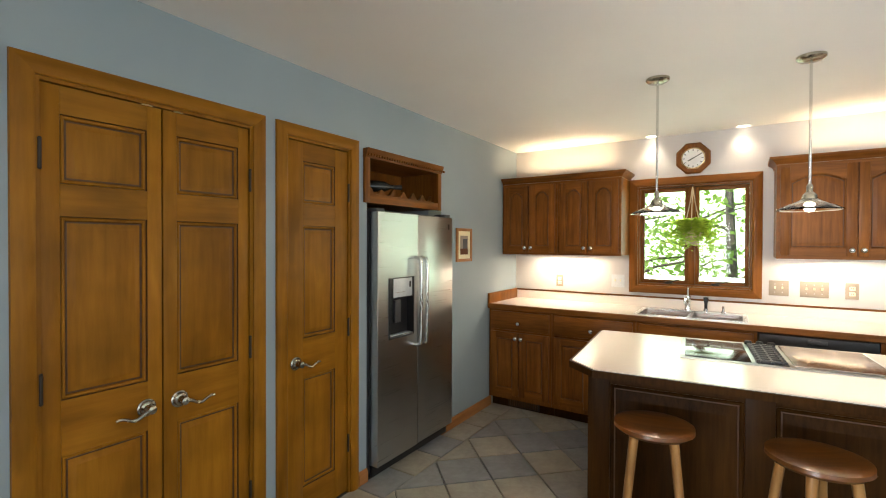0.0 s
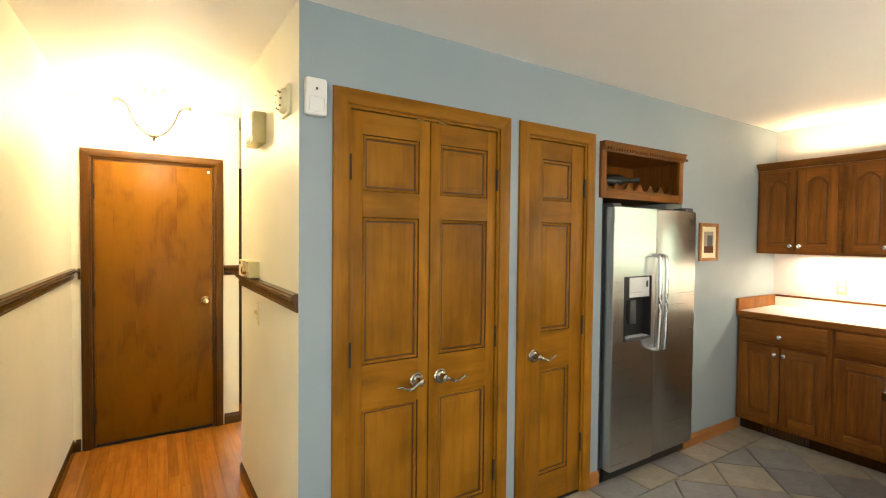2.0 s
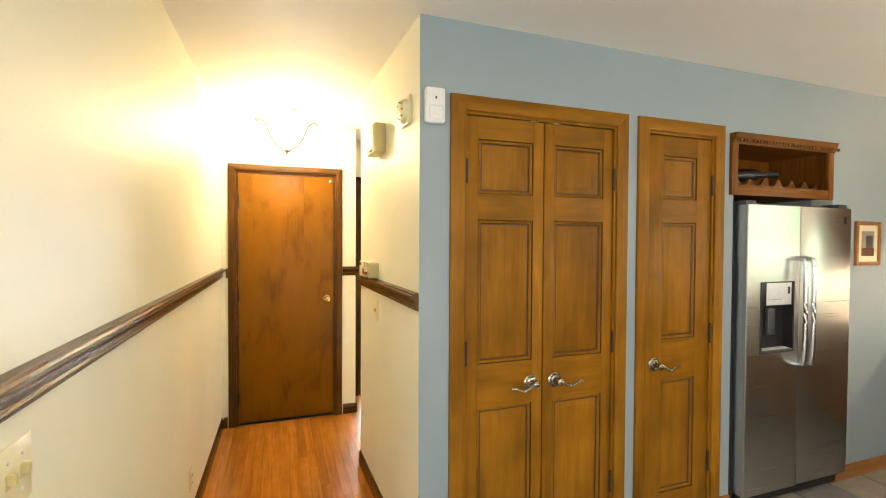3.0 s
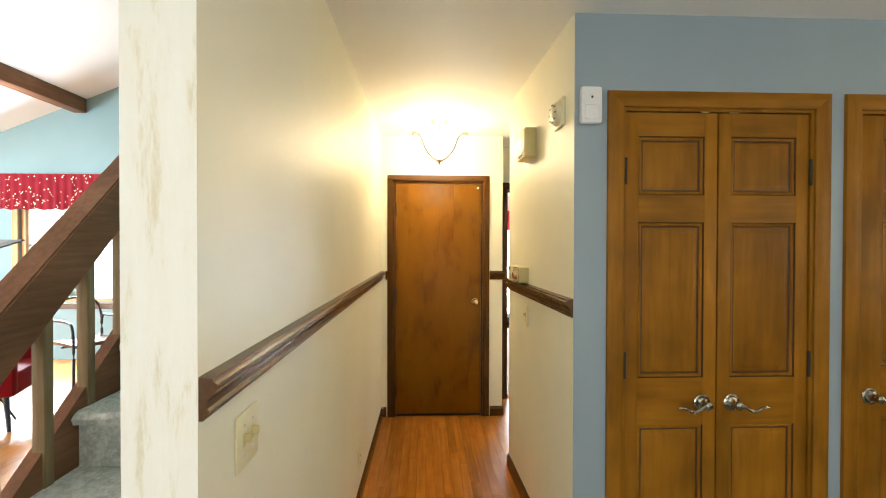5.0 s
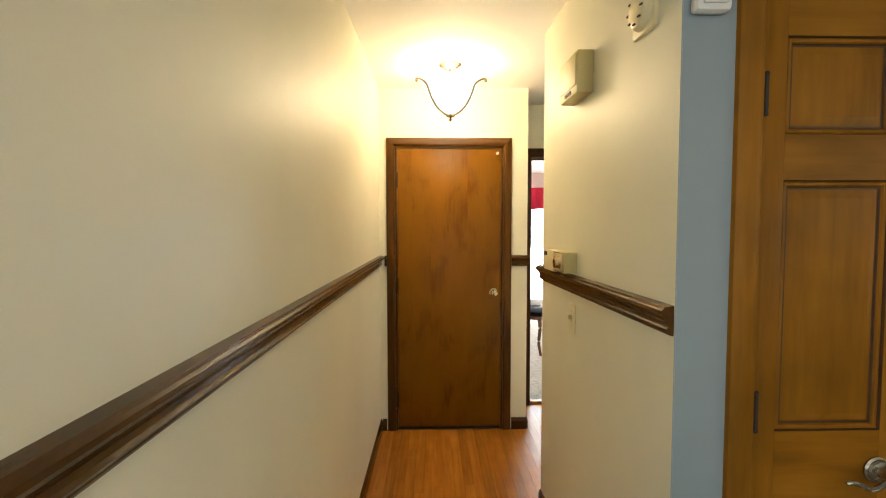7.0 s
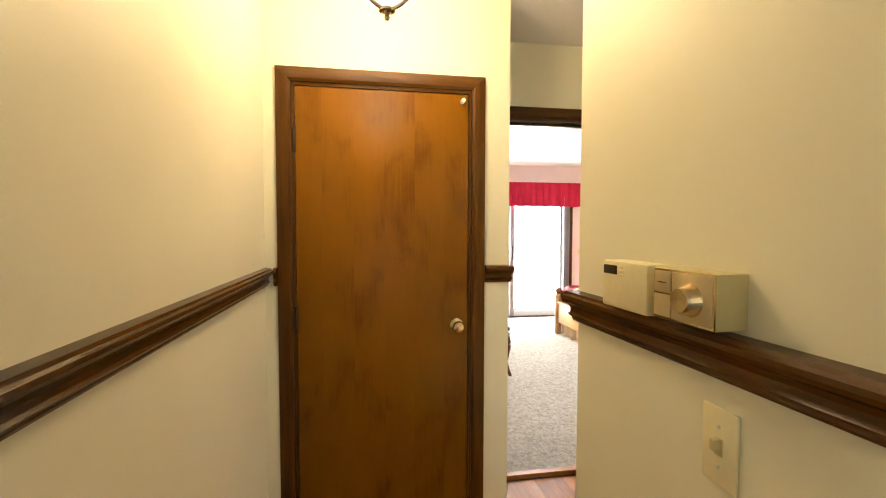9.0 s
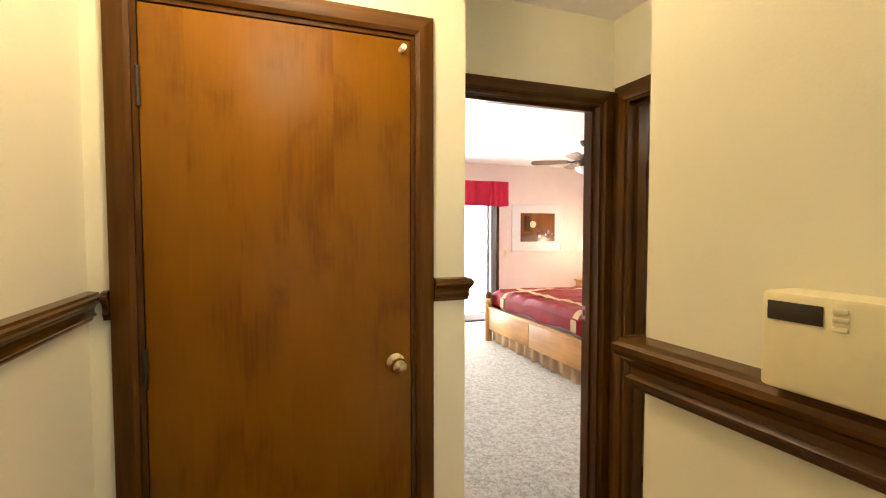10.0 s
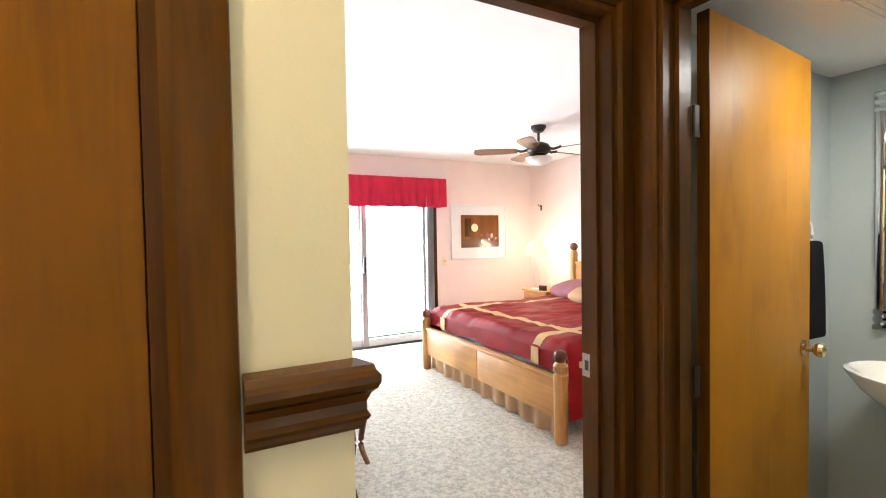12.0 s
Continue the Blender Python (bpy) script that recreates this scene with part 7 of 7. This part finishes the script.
# the last six, unseen to the east, are added to screen the sky
for i, (x, y, h) in enumerate(((-1.4, 9.2, 5.0), (0.5, 10.4, 6.0), (2.2, 9.0, 5.2), (-0.4, 12.6, 6.5), (1.6, 13.5, 7), (3.6, 12, 6.5), (-3.2, 12.5, 6.5), (8.5, 0.4, 6), (9.5, 3.4, 6.5), (7.6, 2.0, 5.5), (9.0, -1.6, 6.5), (8.8, 5.2, 6.5), (11.0, 1.6, 7.5))):
    tree(x, y, h, 20 + i)


# ---- floor pieces ----
def clip_poly(poly, x0, x1, y0, y1):
    for ax, lim, sg in ((0, x0, 1), (0, x1, -1), (1, y0, 1), (1, y1, -1)):
        out = []
        for i, p in enumerate(poly):
            q = poly[(i + 1) % len(poly)]
            a, b = (p[ax] - lim) * sg, (q[ax] - lim) * sg
            if a >= 0:
                out.append(p)
            if a * b < 0:
                u = a / (a - b)
                out.append((p[0] + (q[0] - p[0]) * u, p[1] + (q[1] - p[1]) * u))
        poly = out
        if len(poly) < 3:
            return []
    return poly


def slab(poly, z0, z1, chamfer=0.004):
    """A flat piece with a chamfered top edge, its middle at the origin: mesh data and place."""
    cx, cy = sum(p[0] for p in poly) / len(poly), sum(p[1] for p in poly) / len(poly)
    verts, faces, n = [], [], len(poly)
    for ins, z in ((0, z0), (0, z1 - chamfer), (chamfer, z1)):
        for x, y in poly:
            d = math.hypot(x - cx, y - cy) or 1
            verts.append(((x - cx) * (1 - ins / d), (y - cy) * (1 - ins / d), z))
    for r in range(2):
        for i in range(n):
            faces.append((r * n + i, r * n + (i + 1) % n, (r + 1) * n + (i + 1) % n, (r + 1) * n + i))
    faces.append(tuple(range(2 * n, 3 * n)))
    return verts, faces, cx, cy


def piece(name, poly, parent, m, z1=0.0, shared=None, chamfer=0.004):
    verts, faces, cx, cy = slab(poly, z1 - 0.018, z1, chamfer)
    if shared is None:
        shared = bpy.data.meshes.new(name)
        shared.from_pydata(verts, [], faces)
        shared.materials.append(m)
    ob = new(name, shared)
    ob.parent = parent
    ob.location = (cx, cy, 0)
    return shared


# diagonal slate-look tiles with a straight border course along the closet wall
fl = thing("floor_kitchen_tile", pose(0, 0, 0), "diagonal grey and tan slate-look kitchen floor tiles", "floor", kind="structure")
S, G = 0.311, 0.008
BX = -1.13
whole = None
rest_v, rest_f = [], []
for k in range(-2, 16):
    y = 3.240 + (k - 6) * S
    poly = clip_poly([(BX - 0.31, y + G / 2), (BX - G / 2, y + G / 2), (BX - G / 2, y + S - G / 2), (BX - 0.31, y + S - G / 2)], -1.345, BX, 0.21, 5.0)
    if poly:
        piece("tile", poly, fl, M["tile"])
D = S * math.sqrt(2)
h = (S - G) / math.sqrt(2)
for i in range(0, 22):
    for j in range(-8, 24):
        cx = BX + i * D / 2
        cy = 3.482 + D / 2 + (j - 8) * D + (D / 2 if i % 2 else 0)
        poly = clip_poly([(cx - h, cy), (cx, cy - h), (cx + h, cy), (cx, cy + h)], BX + G / 2, 3.29, 0.08, 4.78)
        if len(poly) < 3:
            continue
        if cx < 0.9 and cy > 1.6:
            full = len(poly) == 4 and cx > BX + h and cy < 4.78 - h
            if full:
                whole = piece("tile", poly, fl, M["tile"], 0.0, whole)
            else:
                piece("tile", poly, fl, M["tile"])
        else:
            v, f, x, y = slab(poly, -0.018, 0.0)
            o = len(rest_v)
            rest_v += [(a + x, b + y, c) for a, b, c in v]
            rest_f += [tuple(q + o for q in p) for p in f]
me = bpy.data.meshes.new("outer_tiles")
me.from_pydata(rest_v, [], rest_f)
me.materials.append(M["tile"])
ob = new("outer_tiles", me)
ob.parent = fl
ob["kind"] = "stuff"

# oak strips of the hall and the alcove
fh = thing("floor_hall_oak", pose(0, 0, 0), "narrow golden oak strip floor of the hallway", "floor", kind="structure")
rr = random.Random(11)
W = 0.057
for k in range(36):
    y0 = 0.21 + k * W
    y1 = min(y0 + W - 0.0007, 2.25)
    if y0 > 2.24:
        break
    xa, xb = (-3.47, -1.345) if y1 < 1.21 else (-3.90, -2.56)
    if 1.15 < y0 < 1.21:
        xa, xb = -3.47, -1.345
    x = xa
    while x < xb - 0.01:
        ln = rr.uniform(0.7, 1.6)
        x2 = min(x + ln, xb)
        if xb - x2 < 0.18:
            x2 = xb
        piece("oak_strip", [(x + 0.0003, y0), (x2 - 0.0003, y0), (x2 - 0.0003, y1), (x + 0.0003, y1)], fh, M["strip"], 0.0, None, 0.0008)
        x = x2
fv = thing("floor_living_oak", pose(0, 0, 0), "golden oak strip floor of the living room", "floor", kind="structure")
v_all, f_all = [], []
for k in range(85):
    y0 = -6.6 + k * 0.0785
    x = -5.6 - rr.uniform(0, 0.8)
    while x < 3.29:
        x2 = min(x + rr.uniform(0.6, 1.5), 3.29)
        a = max(x, -5.6)
        if x2 - a > 0.02:
            v, f, cx, cy = slab([(a + 0.0006, y0), (x2 - 0.0006, y0), (x2 - 0.0006, y0 + 0.0772), (a + 0.0006, y0 + 0.0772)], -0.018, 0.0, 0.002)
            o = len(v_all)
            v_all += [(p + cx, q + cy, r) for p, q, r in v]
            f_all += [tuple(q + o for q in p) for p in f]
        x = x2
me = bpy.data.meshes.new("oak_strips")
me.from_pydata(v_all, [], f_all)
me.materials.append(M["strip"])
ob = new("oak_strips", me)
ob.parent = fv
ob["kind"] = "stuff"
